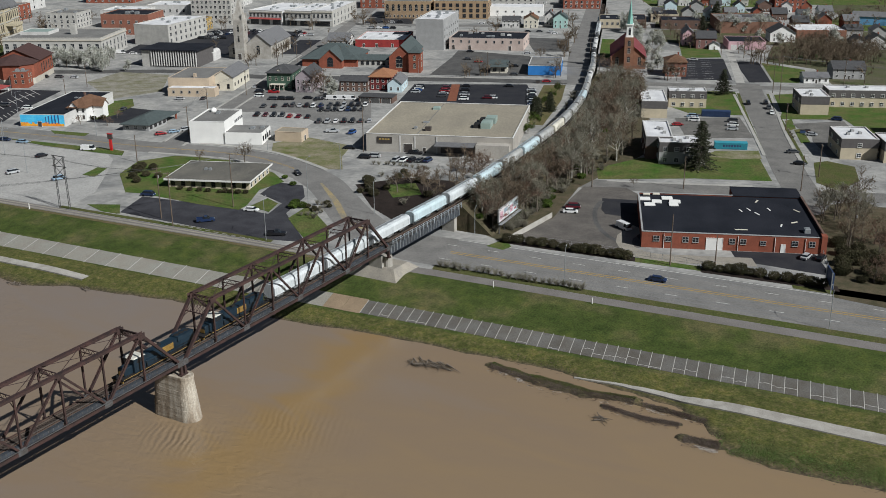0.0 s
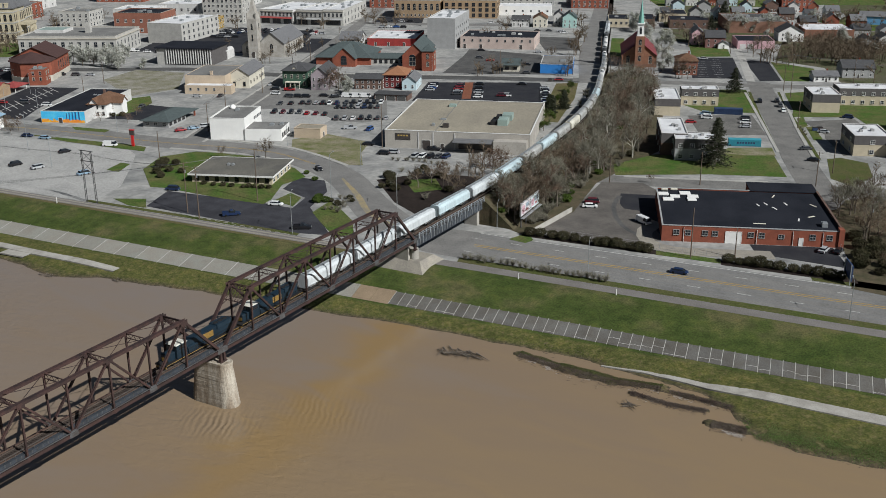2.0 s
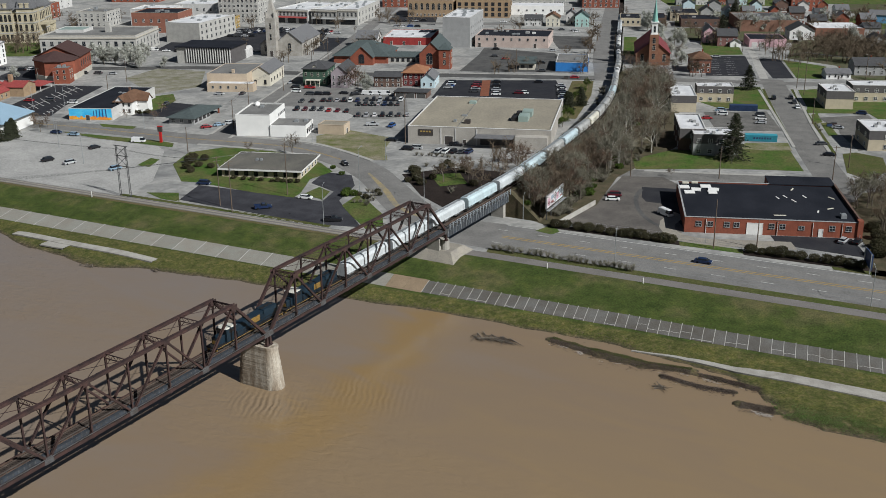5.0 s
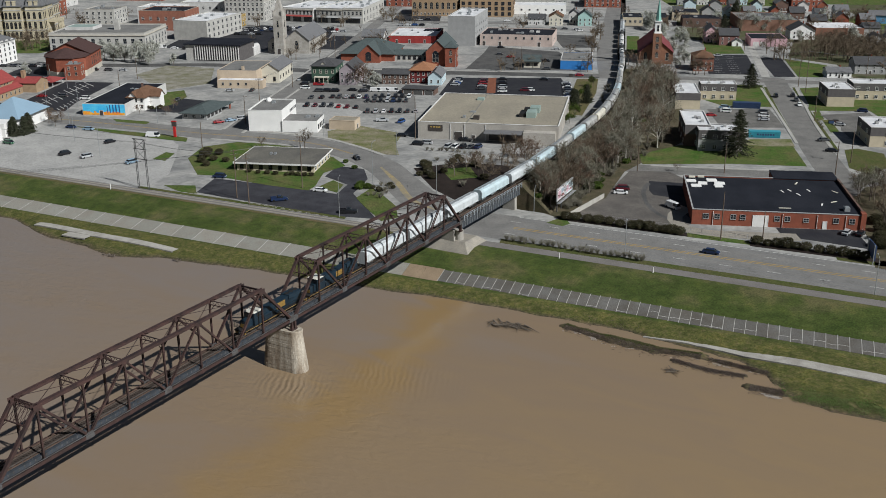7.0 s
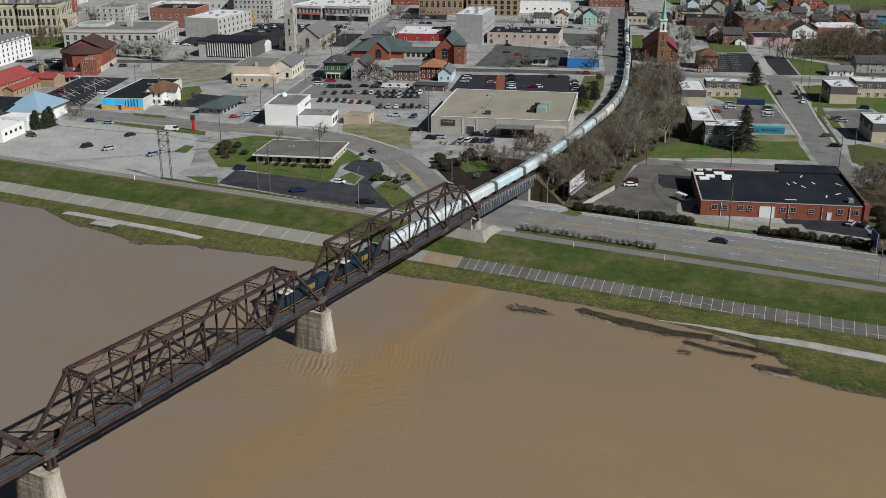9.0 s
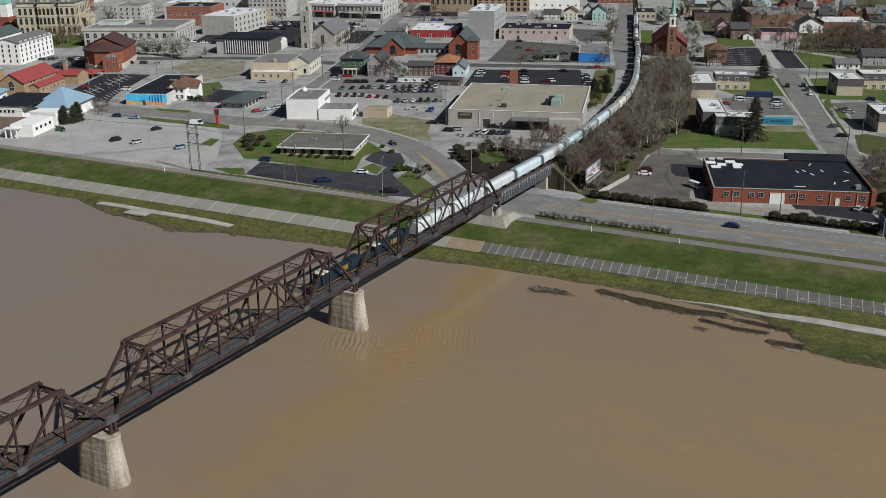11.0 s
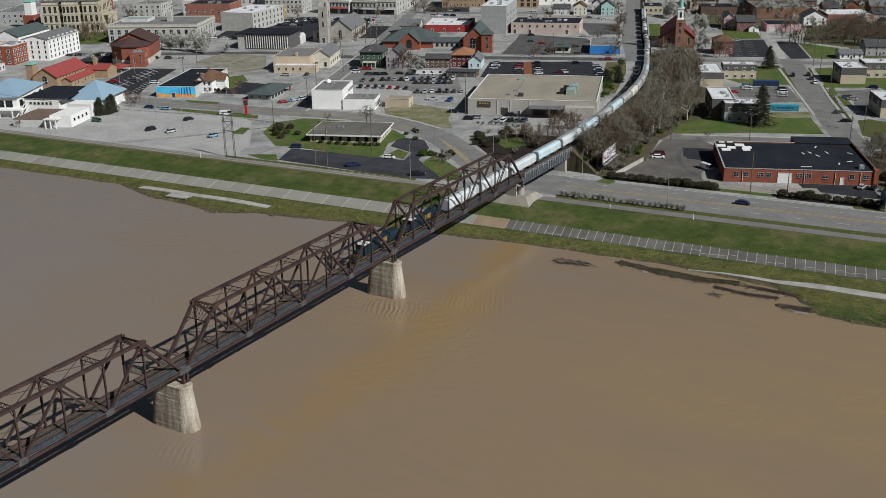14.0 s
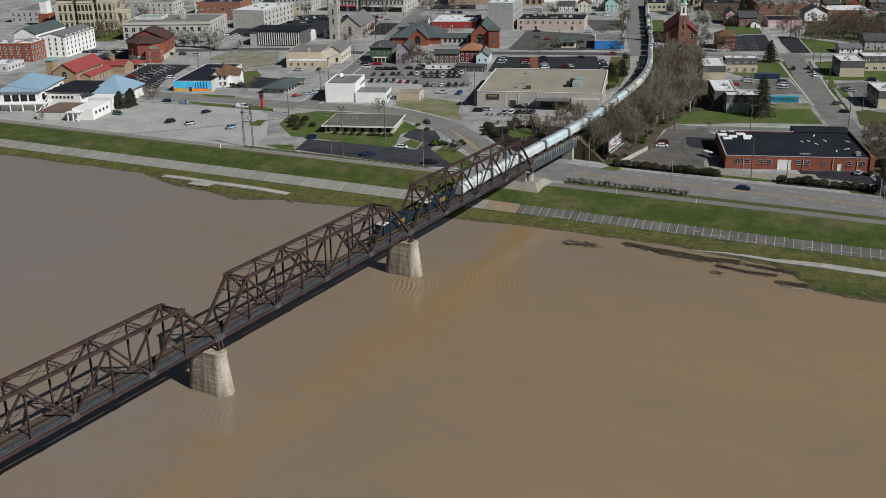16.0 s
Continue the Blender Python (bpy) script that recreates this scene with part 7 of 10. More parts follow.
BOX2 = mat("container_navy_paint", (0.03, 0.06, 0.14), 0.6, 0.1, 0.2, 1, 0.05)


def container(x, y, ang, paint, label, marks):
    e = thing("shipping_container", label, x, y, ang, "container", "shipping containers")
    L = 12.6
    bm = bmesh.new()
    box(bm, 0, L, 0.05, 2.39, 0.1, 2.8)
    body = part("body", bm, paint, e)
    for i in range(42):
        bm = bmesh.new()
        box(bm, 0.25 + i * 0.29, 0.40 + i * 0.29, 0.0, 0.05, 0.25, 2.65)
        part("corrugation", bm, paint, body)
    bm = bmesh.new()
    for x0 in (0, L - 0.16):
        for y0 in (0, 2.28):
            box(bm, x0, x0 + 0.16, y0, y0 + 0.16, 0, 2.9)
    part("corner_posts", bm, paint, e)
    if marks:
        bm = bmesh.new()
        for i in range(7):
            box(bm, 3.2 + i * 1.05, 3.9 + i * 1.05, -0.03, -0.01, 1.1, 1.9)
        part("marking_bars", bm, BOX2, e, "dark blue marking bars")


container(41.5, 205.6, 33, BOX1, "teal steel shipping container on the lot edge", True)
container(23.0, 245.5, 32, BOX2, "dark blue steel shipping container on grass", False)

# orange brick church with a white steeple
e = thing("steeple_church", "orange brick church with a white belfry and green spire", -51.6, 308.0, 33, "church")
walls(e, 20, 34, 7.0, ORANGE)
gable_roof(e, 20, 34, 7.0, 8.0, CHURCHRED, "y", 0.6, ORANGE)
walls(e, 5.2, 5.2, 18.4, ORANGE, x0=7.4, y0=-3.0, name="tower")
walls(e, 3.5, 3.5, 25.6, WHITE, x0=8.25, y0=-2.2, z0=18.4, name="belfry")
for z in (18.4, 25.2):
    bm = bmesh.new()
    box(bm, 7.8, 12.2, -2.7, 1.7, z, z + 0.5)
    part("cornice", bm, WHITE, e)
bm = bmesh.new()
n = 8
ring = [bm.verts.new((10 + 1.75 * math.cos(2 * math.pi * i / n), -0.45 + 1.75 * math.sin(2 * math.pi * i / n), 25.7)) for i in range(n)]
apex = bm.verts.new((10, -0.45, 39.5))
for i in range(n):
    bm.faces.new((ring[i], ring[(i + 1) % n], apex))
part("spire", bm, COPPER, e, "green copper spire")
windows(e, 4.4, -2.2, "f", 1, (19.6,), 1.2, 3.2, TRIM, u0=8.8, u1=11.2, arch=True, out=2.2)
windows(e, 6, -3, "f", 1, (4.4, 9.4, 13.6), 1.6, 2.2, STONEBASE, u0=8.5, u1=11.5, arch=True, out=3.0)
for u in (2.0, 15.0):
    windows(e, 20, 34, "f", 1, (2.2,), 1.8, 3.6, STONEBASE, u0=u, u1=u + 3, arch=True)
windows(e, 20, 34, "r", 5, (2.0,), 1.6, 3.6, STONEBASE, u0=3, u1=32, arch=True)


def house(x, y, w, d, h, rise, wall, roofm, along, label, cols=2, ang=GRID, name="house", rows=2, hip=False):
    e = thing(name, label, x, y, ang, "house", "town houses")
    walls(e, w, d, h, wall)
    if hip:
        hip_roof(e, w, d, h, rise, roofm, 0.5)
    else:
        gable_roof(e, w, d, h, rise, roofm, along, 0.5, wall)
    zs = tuple(1.0 + 2.7 * i for i in range(rows))
    windows(e, w, d, "f", cols, zs, 0.95, 1.5, TRIM)
    windows(e, w, d, "r", max(2, int(d / 4)), zs, 0.95, 1.5, TRIM)
    door(e, w, d, "f", w * 0.5, 0.95, 2.05, DOORD)
    chimney(e, w * 0.6, d * 0.6, h, h + rise + 0.6, 0.7)
    return e


house(-42, 399, 8.5, 14, 7.5, 3.4, PINK, SHINGLE_L, "y", "tall pink house with a grey roof", 2)
house(-31, 394, 13, 12, 6.8, 3.6, brick("muted_brick", (0.24, 0.12, 0.11), (0.19, 0.10, 0.09)), SHINGLE, "x", "brick house with a dark slate roof", 3)
house(-23, 396, 7, 8, 3.0, 2.0, WHITE, SHINGLE_L, "y", "small white garage with a gabled roof", 1, rows=1, name="garage")
e = thing("pink_garage", "pink flat-roofed workshop with roller doors", -13, 404, 34)
walls(e, 24, 20, 5.2, PINK, 0.4)
flat_roof(e, 24, 20, 5.2, TAR, 0.4)
for u in (3.5, 8.0):
    door(e, 24, 20, "f", u, 3.6, 3.0, OFFWHITE, "garage_door", "pale roller door")
house(56.5, 358, 17, 11, 5.6, 3.2, GREYW, SHINGLE, "x", "grey two-storey house with a dark roof", 4)
house(46, 339, 13, 9, 3.2, 1.8, WHITE, SHINGLE_L, "x", "low white bungalow with a grey roof", 4, rows=1)
house(-18.5, 308.3, 11.5, 12, 8.0, 3.2, brick("dull_red_brick", (0.24, 0.10, 0.07), (0.19, 0.085, 0.06)), SHINGLE_B, "x", "red brick house with a brown hipped roof", 4, hip=True)
house(2, 447, 17, 14, 6.0, 4.6, WHITE, SHINGLE, "y", "white gabled house with a dark roof", 3)
house(-165, 392, 11, 13, 6.5, 3.0, CREAM, SHINGLE_B, "y", "cream house with a brown roof", 3)
house(-180, 384, 14, 12, 5.0, 2.6, OFFWHITE, SHINGLE, "x", "pale old house with a dark roof", 4)
house(-146, 405, 11, 12, 7.4, 3.8, TEAL, SHINGLE_G, "y", "pale teal Victorian house with a turret", 3)
house(-158, 412, 9, 12, 6.8, 3.4, OFFWHITE, SHINGLE_L, "y", "tall narrow pale house", 2)
e = thing("white_store", "long white flat-roofed store", -224, 423, 34)
walls(e, 50, 18, 7.4, WHITE, 0.4)
flat_roof(e, 50, 18, 7.4, WHITEROOF, 0.4)
windows(e, 50, 18, "f", 7, (3.0,), 1.4, 1.2, GREYW)
e = thing("grey_warehouse", "large grey gravel-roofed warehouse with brick front", -36, 460, 35)
walls(e, 44, 40, 8.0, brick("aged_brick", (0.25, 0.14, 0.10), (0.20, 0.11, 0.08)), 0.5)
flat_roof(e, 44, 40, 8.0, GREYROOF, 0.5)
for x, y in ((8, 14), (18, 24), (30, 10), (36, 30)):
    roof_unit(e, x, y, 7.5, 2.5, 2.5, 1.2)
e = thing("white_roof_shed", "brick shed with a broad white roof", 14, 470, 35)
walls(e, 34, 26, 6.0, brick("old_brick", (0.26, 0.13, 0.09), (0.21, 0.10, 0.07)), 0.3)
flat_roof(e, 34, 26, 6.0, WHITEROOF, 0.3)
e = thing("blue_shed", "sky blue metal shed with a grey roof", 34, 560, 20)
walls(e, 34, 22, 6.0, SKYBLUE)
gable_roof(e, 34, 22, 6.0, 2.4, SHINGLE_L, "x", 0.4, SKYBLUE)
e = thing("brick_mill", "tall red brick mill block", -30, 590, 35)
walls(e, 26, 20, 12.5, RED, 0.5)
flat_roof(e, 26, 20, 12.5, GREYROOF, 0.5)
windows(e, 26, 20, "f", 6, (1.4, 5.2, 9.0), 1.5, 2.2, TRIM)
for i, (x, y, w, d) in enumerate(((-118, 428, 16, 24), (-100, 440, 14, 26), (-96, 476, 22, 24), (-78, 452, 30, 20))):
    e = thing("rail_shed", "dark industrial shed with a black roof", x, y, 33, group="industrial sheds")
    walls(e, w, d, 6.2, BROWN if i % 2 else BEIGE, 0.3)
    flat_roof(e, w, d, 6.2, TAR, 0.3)
    windows(e, w, d, "f", 4, (2.4,), 1.6, 1.6, GREYW)
    roof_unit(e, w * 0.3, d * 0.4, 6.0, 3, 2, 0.8, GREYW)

# downtown rows further off
def shop_row(x, y, w, d, h, ang, wall, label, upper, shops, front, rcols):
    """A two-storey row of shops: windows above, a dark glazed front with an awning band below, a cornice on top."""
    e = thing("store_row", label, x, y, ang, group="store rows")
    walls(e, w, d, h, wall, 0.6)
    flat_roof(e, w, d, h, WHITEROOF, 0.6, coping=OFFWHITE)
    bm = bmesh.new()
    box(bm, -0.25, w + 0.25, -0.5, -0.01, h - 1.5, h - 1.0)
    part("cornice", bm, STONEBASE, e)
    windows(e, w, d, "f", upper, (h * 0.55,), 1.5, 2.6, GREYW)
    for i in range(shops):
        windows(e, w, d, "f", 1, (0.5,), w / shops * 0.72, 3.6, DOORD, u0=w * i / shops, u1=w * (i + 1) / shops)
    bm = bmesh.new()
    lo = [bm.verts.new(p) for p in ((0.6, -0.02, 5.2), (w - 0.6, -0.02, 5.2), (w - 0.6, -1.7, 4.3), (0.6, -1.7, 4.3))]
    hi = [bm.verts.new((v.co.x, v.co.y, v.co.z + 0.15)) for v in lo]
    bm.faces.new(hi)
    bm.faces.new(lo[::-1])
    for i in range(4):
        bm.faces.new((lo[i], lo[(i + 1) % 4], hi[(i + 1) % 4], hi[i]))
    part("awning", bm, front, e)
    windows(e, w, d, "r", rcols, (h * 0.55, 1.6), 1.5, 2.6, GREYW)
    rnd = random.Random(int(w))
    for i in range(6):
        roof_unit(e, rnd.uniform(2, w - 4), rnd.uniform(4, d - 5), h - 0.5, rnd.uniform(1.2, 2.6), rnd.uniform(1.2, 2.6), rnd.uniform(0.6, 1.4))
    return e


shop_row(-357, 273, 30.5, 46, 10.8, 23, OFFWHITE, "two-storey pale store row with a dark shopfront band", 9, 3, REDTILE, 4)
shop_row(-326.5, 286.2, 23, 46, 11.4, 25, LIMESTONE, "two-storey pale stone store row with large windows", 6, 2, GREYW, 4)
shop_row(-305.2, 296.4, 17, 56, 12.0, 31, LIMESTONE, "corner store of pale stone with wide side panels", 5, 1, GREYW, 7)
e = thing("tan_brick_hall", "tan brick building with tall arched windows", -286, 361, 34)
walls(e, 40, 30, 13.5, TANB, 0.6)
flat_roof(e, 40, 30, 13.5, GREYROOF, 0.6, coping=STONEBASE)
windows(e, 40, 30, "f", 8, (6.0,), 2.4, 3.8, STONEBASE, arch=True)
windows(e, 40, 30, "f", 12, (1.2,), 1.2, 1.6, TRIM)
e = thing("tan_brick_store", "tan and brown brick commercial block", -250, 384, 34)
walls(e, 46, 30, 14.0, TANB, 0.6)
flat_roof(e, 46, 30, 14.0, GREYROOF, 0.6, coping=STONEBASE)
windows(e, 46, 30, "f", 8, (1.2, 5.4, 9.4), 2.6, 2.6, DOORD)
windows(e, 46, 30, "r", 5, (1.2, 5.4, 9.4), 2.2, 2.6, DOORD)


def commercial(x, y, w, d, h, wall, roofm, cols, rows, label, ang=GRID, rcols=5):
    e = thing("town_building", label, x, y, ang, group="downtown buildings")
    walls(e, w, d, h, wall, 0.6)
    flat_roof(e, w, d, h, roofm, 0.6, coping=STONEBASE)
    zs = tuple(1.2 + (h - 1.6) / rows * i for i in range(rows))
    windows(e, w, d, "f", cols, zs, min(1.8, w / cols * 0.5), min(2.2, (h - 1.6) / rows * 0.6), TRIM)
    windows(e, w, d, "r", rcols, zs, 1.3, min(2.2, (h - 1.6) / rows * 0.6), TRIM)
    rnd = random.Random(int(abs(x) + y))
    for i in range(3):
        roof_unit(e, rnd.uniform(2, w - 5), rnd.uniform(3, d - 5), h - 0.5, rnd.uniform(1.5, 3), rnd.uniform(1.5, 3), rnd.uniform(0.8, 1.8))
    return e


commercial(-410, 176, 38, 24, 14.5, brick("soft_red_brick", (0.30, 0.13, 0.09), (0.24, 0.105, 0.075)), TAR, 6, 2, "red-brown brick commercial block with arched top windows")
commercial(-372, 214, 22, 20, 9, YELLOW, TAR, 5, 2, "mustard yellow fronted store")
commercial(-392, 242, 34, 26, 24, LIMESTONE, GREYROOF, 9, 6, "tall pale stone office block")
commercial(-440, 190, 34, 24, 13, OFFWHITE, WHITEROOF, 6, 3, "pale painted three-storey building")
commercial(-470, 160, 26, 20, 12, LIMESTONE, GREYROOF, 5, 3, "pale stone store with large windows")
commercial(-445, 232, 36, 26, 12, OFFWHITE, WHITEROOF, 6, 2, "long pale store with a white roof")
commercial(-400, 330, 60, 40, 13, LIMESTONE, WHITEROOF, 9, 3, "large pale stone department store")
commercial(-345, 390, 50, 34, 12, RED, GREYROOF, 8, 3, "red brick commercial row")
commercial(-480, 290, 50, 40, 16, OFFWHITE, GREYROOF, 8, 4, "pale multi-storey downtown block")
commercial(-381.5, 9.5, 20, 15, 11.5, RED, WHITEROOF, 5, 3, "red brick three-storey building with white trim", 34)
commercial(-365.5, 20.8, 12, 15, 11.5, RED, WHITEROOF, 2, 3, "narrow red brick building with white-trimmed windows", 34)
commercial(-407, -8, 24, 22, 11, RED, GREYROOF, 5, 3, "long red brick row", 34)
commercial(-540, 76, 24, 56, 9.5, GREYW, GREYROOF, 5, 2, "grey store with white wall panels", 40)
commercial(-560, 130, 40, 30, 12, RED, GREYROOF, 7, 3, "old red brick block")
commercial(-350, 0, 14, 14, 4.2, OFFWHITE, WHITEROOF, 3, 1, "low pale building with a white roof", 34)
for i, (x, y, w, d, h, k) in enumerate(((-250, 470, 40, 26, 9, 0), (-190, 500, 34, 24, 8, 1), (-330, 470, 44, 30, 12, 2), (-290, 540, 40, 30, 9, 0), (-400, 440, 44, 30, 13, 1), (-470, 400, 50, 30, 12, 2), (-220, 570, 36, 26, 9, 1), (-540, 360, 40, 30, 12, 0), (-600, 250, 50, 30, 12, 1), (-620, 160, 44, 34, 11, 2), (-640, 330, 40, 30, 12, 1))):
    commercial(x, y, w, d, h, (LIMESTONE, RED, OFFWHITE)[k], (WHITEROOF, GREYROOF, TAR)[(i * 2) % 3], 7, 2, ("pale stone downtown building", "red brick downtown building", "painted pale downtown building")[k], rcols=3)

# courthouse
def mansard(e, w, d, h, rise, x0, y0, inset, name):
    """A steep slate roof with a flat top behind a stone cornice."""
    bm = bmesh.new()
    rings = [[bm.verts.new((x, y, z)) for x, y in ((x0 + k, y0 + k), (x0 + w - k, y0 + k), (x0 + w - k, y0 + d - k), (x0 + k, y0 + d - k))] for k, z in ((-0.7, h), (-0.7, h + 0.7), (0.1, h + 0.7), (inset, h + rise))]
    for a, b in zip(rings, rings[1:]):
        for i in range(4):
            bm.faces.new((a[i], a[(i + 1) % 4], b[(i + 1) % 4], b[i]))
    bm.faces.new(rings[-1])
    bm.faces.new(rings[0][::-1])
    return part(name, bm, SHINGLE_L, e)


e = standing("courthouse", "ornate yellow sandstone courthouse with arched windows", -475.5, 289.8, 34)
CW, CD, CH = 37, 42, 20.5
walls(e, CW, CD, CH, SANDSTONE)
mansard(e, CW, CD, CH, 5.5, 0, 0, 2.2, "roof")
for x, y, w, d in ((-1, -2, 11, 11), (13, -2.6, 11, 11), (27, -2, 11, 8.5), (27, 7, 12, 12)):
    walls(e, w, d, CH + 1.6, SANDSTONE, x0=x, y0=y, name="pavilion")
    mansard(e, w, d, CH + 1.6, 6.5, x, y, 1.8, "pavilion_roof")
# proud casings in darkened sandstone: the shade of deep reveals put into colour
SHADECASE = mat("deep_stone_reveal", (0.20, 0.17, 0.12), 0.9, 0, 0.3, 1.5, 0.1)
LEVELS = (1.4, 7.8, 14.2)
for z in (6.4, 12.8, 19.6):
    for a in ((-1.3, CW + 1.3, -0.5, -0.02), (CW + 0.02, CW + 0.5, 19.1, CD), (-1.3, 10.3, -2.35, -2.01), (12.7, 24.3, -2.95, -2.61), (26.7, 38.3, -2.35, -2.01), (38.01, 38.35, -2, 6.5), (39.01, 39.35, 7, 19)):
        bm = bmesh.new()
        box(bm, *a, z, z + 0.55)
        part("string_course", bm, LIMESTONE, e)
for u0, u1, n, o in ((10, 13, 1, 0.0), (24, 27, 1, 0.0), (-1, 10, 3, 2.0), (13, 24, 4, 2.6), (27, 38, 3, 2.0)):
    windows(e, CW, CD, "f", n, LEVELS, 1.6, 3.4, SHADECASE, u0=u0, u1=u1, arch=True, out=o)
for u0, u1, o in ((-1, 10, 2.0), (13, 24, 2.6), (27, 38, 2.0)):
    for k in range(2):
        bm = bmesh.new()
        x, z = u0 + (u1 - u0) * (k + 1) / 3, CH + 2.3
        box(bm, x - 1.1, x + 1.1, -o - 0.1, -o + 2.0, z, z + 2.5)
        box(bm, x - 1.3, x + 1.3, -o - 0.3, -o + 1.6, z + 2.5, z + 3.0)
        part("dormer", bm, SANDSTONE, e)
windows(e, 38, CD, "r", 2, LEVELS, 1.5, 3.4, SHADECASE, u0=-1.5, u1=6, arch=True)
windows(e, 39, CD, "r", 3, (14.2,), 1.7, 3.6, SHADECASE, u0=7.5, u1=18.5, arch=True)
windows(e, CW, CD, "r", 5, LEVELS, 1.5, 3.4, SHADECASE, u0=19.5, u1=41, arch=True)
for u in (7.6, 10.2, 13, 15.8, 18.4):
    bm = bmesh.new()
    tube(bm, (45.2, u, 2.2), (45.2, u, 10.8), 0.55, 0.46, 10)
    part("column", bm, SANDSTONE, e)
bm = bmesh.new()
box(bm, 39.0, 46, 6.8, 19.2, 10.8, 12.4)
part("portico_roof", bm, SANDSTONE, e)
bm = bmesh.new()
box(bm, 39.0, 46, 6.8, 19.2, 0, 2.2)
part("portico_base", bm, SANDSTONE, e)
for k in range(7):
    bm = bmesh.new()
    box(bm, 46 + k * 1.2, 47.2 + k * 1.2, 8, 18, 0, 2.1 - k * 0.28)
    part("stone_step", bm, LIMESTONE, e)

# arts centre with pale blue metal roofs, left
e = thing("arts_centre", "white arts centre with pale blue metal pyramid roofs", -214.0, 2.0, 34)
walls(e, 12, 26, 6.0, WHITE, x0=-1.0, y0=2)
walls(e, 17, 20, 8.5, WHITE, x0=-22, y0=2, name="hall_wall")
bm = bmesh.new()
box(bm, -22.4, -1, 1.6, 22.4, 8.5, 8.9)
part("hall_roof", bm, TAR, e)
hip_roof(e, 17, 18, 6.2, 7.0, BLUEMETAL, 0.8, -5, 9, "pyramid_roof")
windows(e, 17, 20, "f", 6, (5.6,), 0.9, 0.9, DOORD, u0=-20, u1=-8, out=-2)
walls(e, 10, 13, 5.4, WHITE, x0=2, y0=-14, name="gallery_wing")
windows(e, 12, 13, "r", 4, (2.6,), 1.0, 1.0, DOORD, u0=-13, u1=-2)
bm = bmesh.new()
box(bm, -16, 2, -14, 2, 3.2, 3.5)
part("terrace", bm, mat("brown_terrace_paving", (0.20, 0.14, 0.11), 0.9, 0, 0.3, 1, 0.1), e, "brown paved roof terrace")
bm = bmesh.new()
box(bm, -16, 2, -14, 1.8, 0, 3.2)
part("terrace_base", bm, OFFWHITE, e)
for x in (1.0, 3.5, 6.0):
    bm = bmesh.new()
    box(bm, x, x + 0.4, -16.4, -16, 0, 4.0)
    part("entrance_post", bm, WHITE, e)
bm = bmesh.new()
box(bm, 0.6, 7, -16.6, -14, 4.0, 4.4)
part("entrance_canopy", bm, WHITE, e)
for i in range(4):
    bm = bmesh.new()
    x = 4 + i * 1.5
    beam(bm, (x, 6 + i * 1.5, 0), (x, 6 + i * 1.5, 4), 0.25, 0.25)
    part("pergola_post", bm, WHITE, e)
e = thing("theatre_wing", "white theatre wing with a pale blue hipped roof and long windows", -250.0, -24.0, 40)
walls(e, 20, 24, 9.6, WHITE)
hip_roof(e, 20, 24, 9.6, 5.5, BLUEMETAL, 1.0)
windows(e, 20, 24, "f", 4, (4.6,), 3.0, 3.0, DARKPANEL, u0=2, u1=18)
windows(e, 20, 24, "r", 4, (4.6,), 2.4, 2.6, DARKPANEL)
bm = bmesh.new()
box(bm, -1, 23, -2.4, 0, 3.4, 3.8)
for x in (0, 6, 12, 18, 22.6):
    box(bm, x - 0.2, x + 0.2, -2.4, -2.0, -0.5, 3.4)
part("balcony", bm, WHITE, e)
for i in range(3):
    bm = bmesh.new()
    beam(bm, (20 + i * 1.4, -3, 0.3), (23 + i * 1.4, 3, 7.2), 0.35, 0.35)
    part("brace", bm, WHITE, e, "slanted white steel brace")

# tan stone church with red tile roofs
e = thing("tile_roofed_church", "tan stone church with bright red tile roofs", -283.0, 12.5, 34, "church")
walls(e, 14, 26, 6.6, TANB)
gable_roof(e, 14, 26, 6.6, 4.6, REDTILE, "y", 0.5, TANB)
walls(e, 4, 4, 13, TANB, x0=-4, y0=1, name="tower")
hip_roof(e, 4, 4, 13, 1.4, COPPER, 0.3, -4, 1, "tower_roof")
walls(e, 6, 20, 3.8, TANB, x0=14, y0=3, name="aisle")
gable_roof(e, 6, 20, 3.8, 1.7, REDTILE, "y", 0.4, TANB, 14, 3, "aisle_roof")
walls(e, 13, 9, 5.0, TANB, x0=14, y0=24, name="parish_wall")
gable_roof(e, 13, 9, 5.0, 2.2, REDTILE, "x", 0.4, TANB, 14, 24, "parish_roof")
chimney(e, 17, 27, 5, 10.5, 1.6, TANB)
windows(e, 14, 26, "f", 1, (2.8,), 2.8, 2.8, STONEBASE, u0=5, u1=9, arch=True)
windows(e, 20, 23, "r", 6, (1.1,), 0.8, 1.6, STONEBASE, u0=4, u1=22)
windows(e, 14, 26, "r", 7, (5.2,), 0.8, 1.1, STONEBASE, u0=4, u1=22)

# tall white building
e = thing("white_office", "white four-storey building with a sloped grey roof", -366.0, 36.5, 34)
walls(e, 18, 31, 13.2, WHITE)
gable_roof(e, 18, 31, 13.2, 2.4, SHINGLE_L, "y", 0.5, WHITE)
windows(e, 18, 31, "r", 8, (1.4, 4.6, 7.6, 10.4), 0.9, 1.7, GREYW)
windows(e, 18, 31, "f", 4, (1.4, 4.6, 7.6, 10.4), 0.9, 1.7, GREYW)
bm = bmesh.new()
for i in range(7):
    tube(bm, (17.9, 2 + i * 4.4, 12.9), (18.2, 2 + i * 4.4, 12.9), 1.4, 1.4, 12)
part("scalloped_cornice", bm, OFFWHITE, e)
e = thing("meeting_hall", "old hall with a green-grey roof behind white pediment", -388.5, 29.0, 34)
walls(e, 16, 30, 13.6, WHITE)
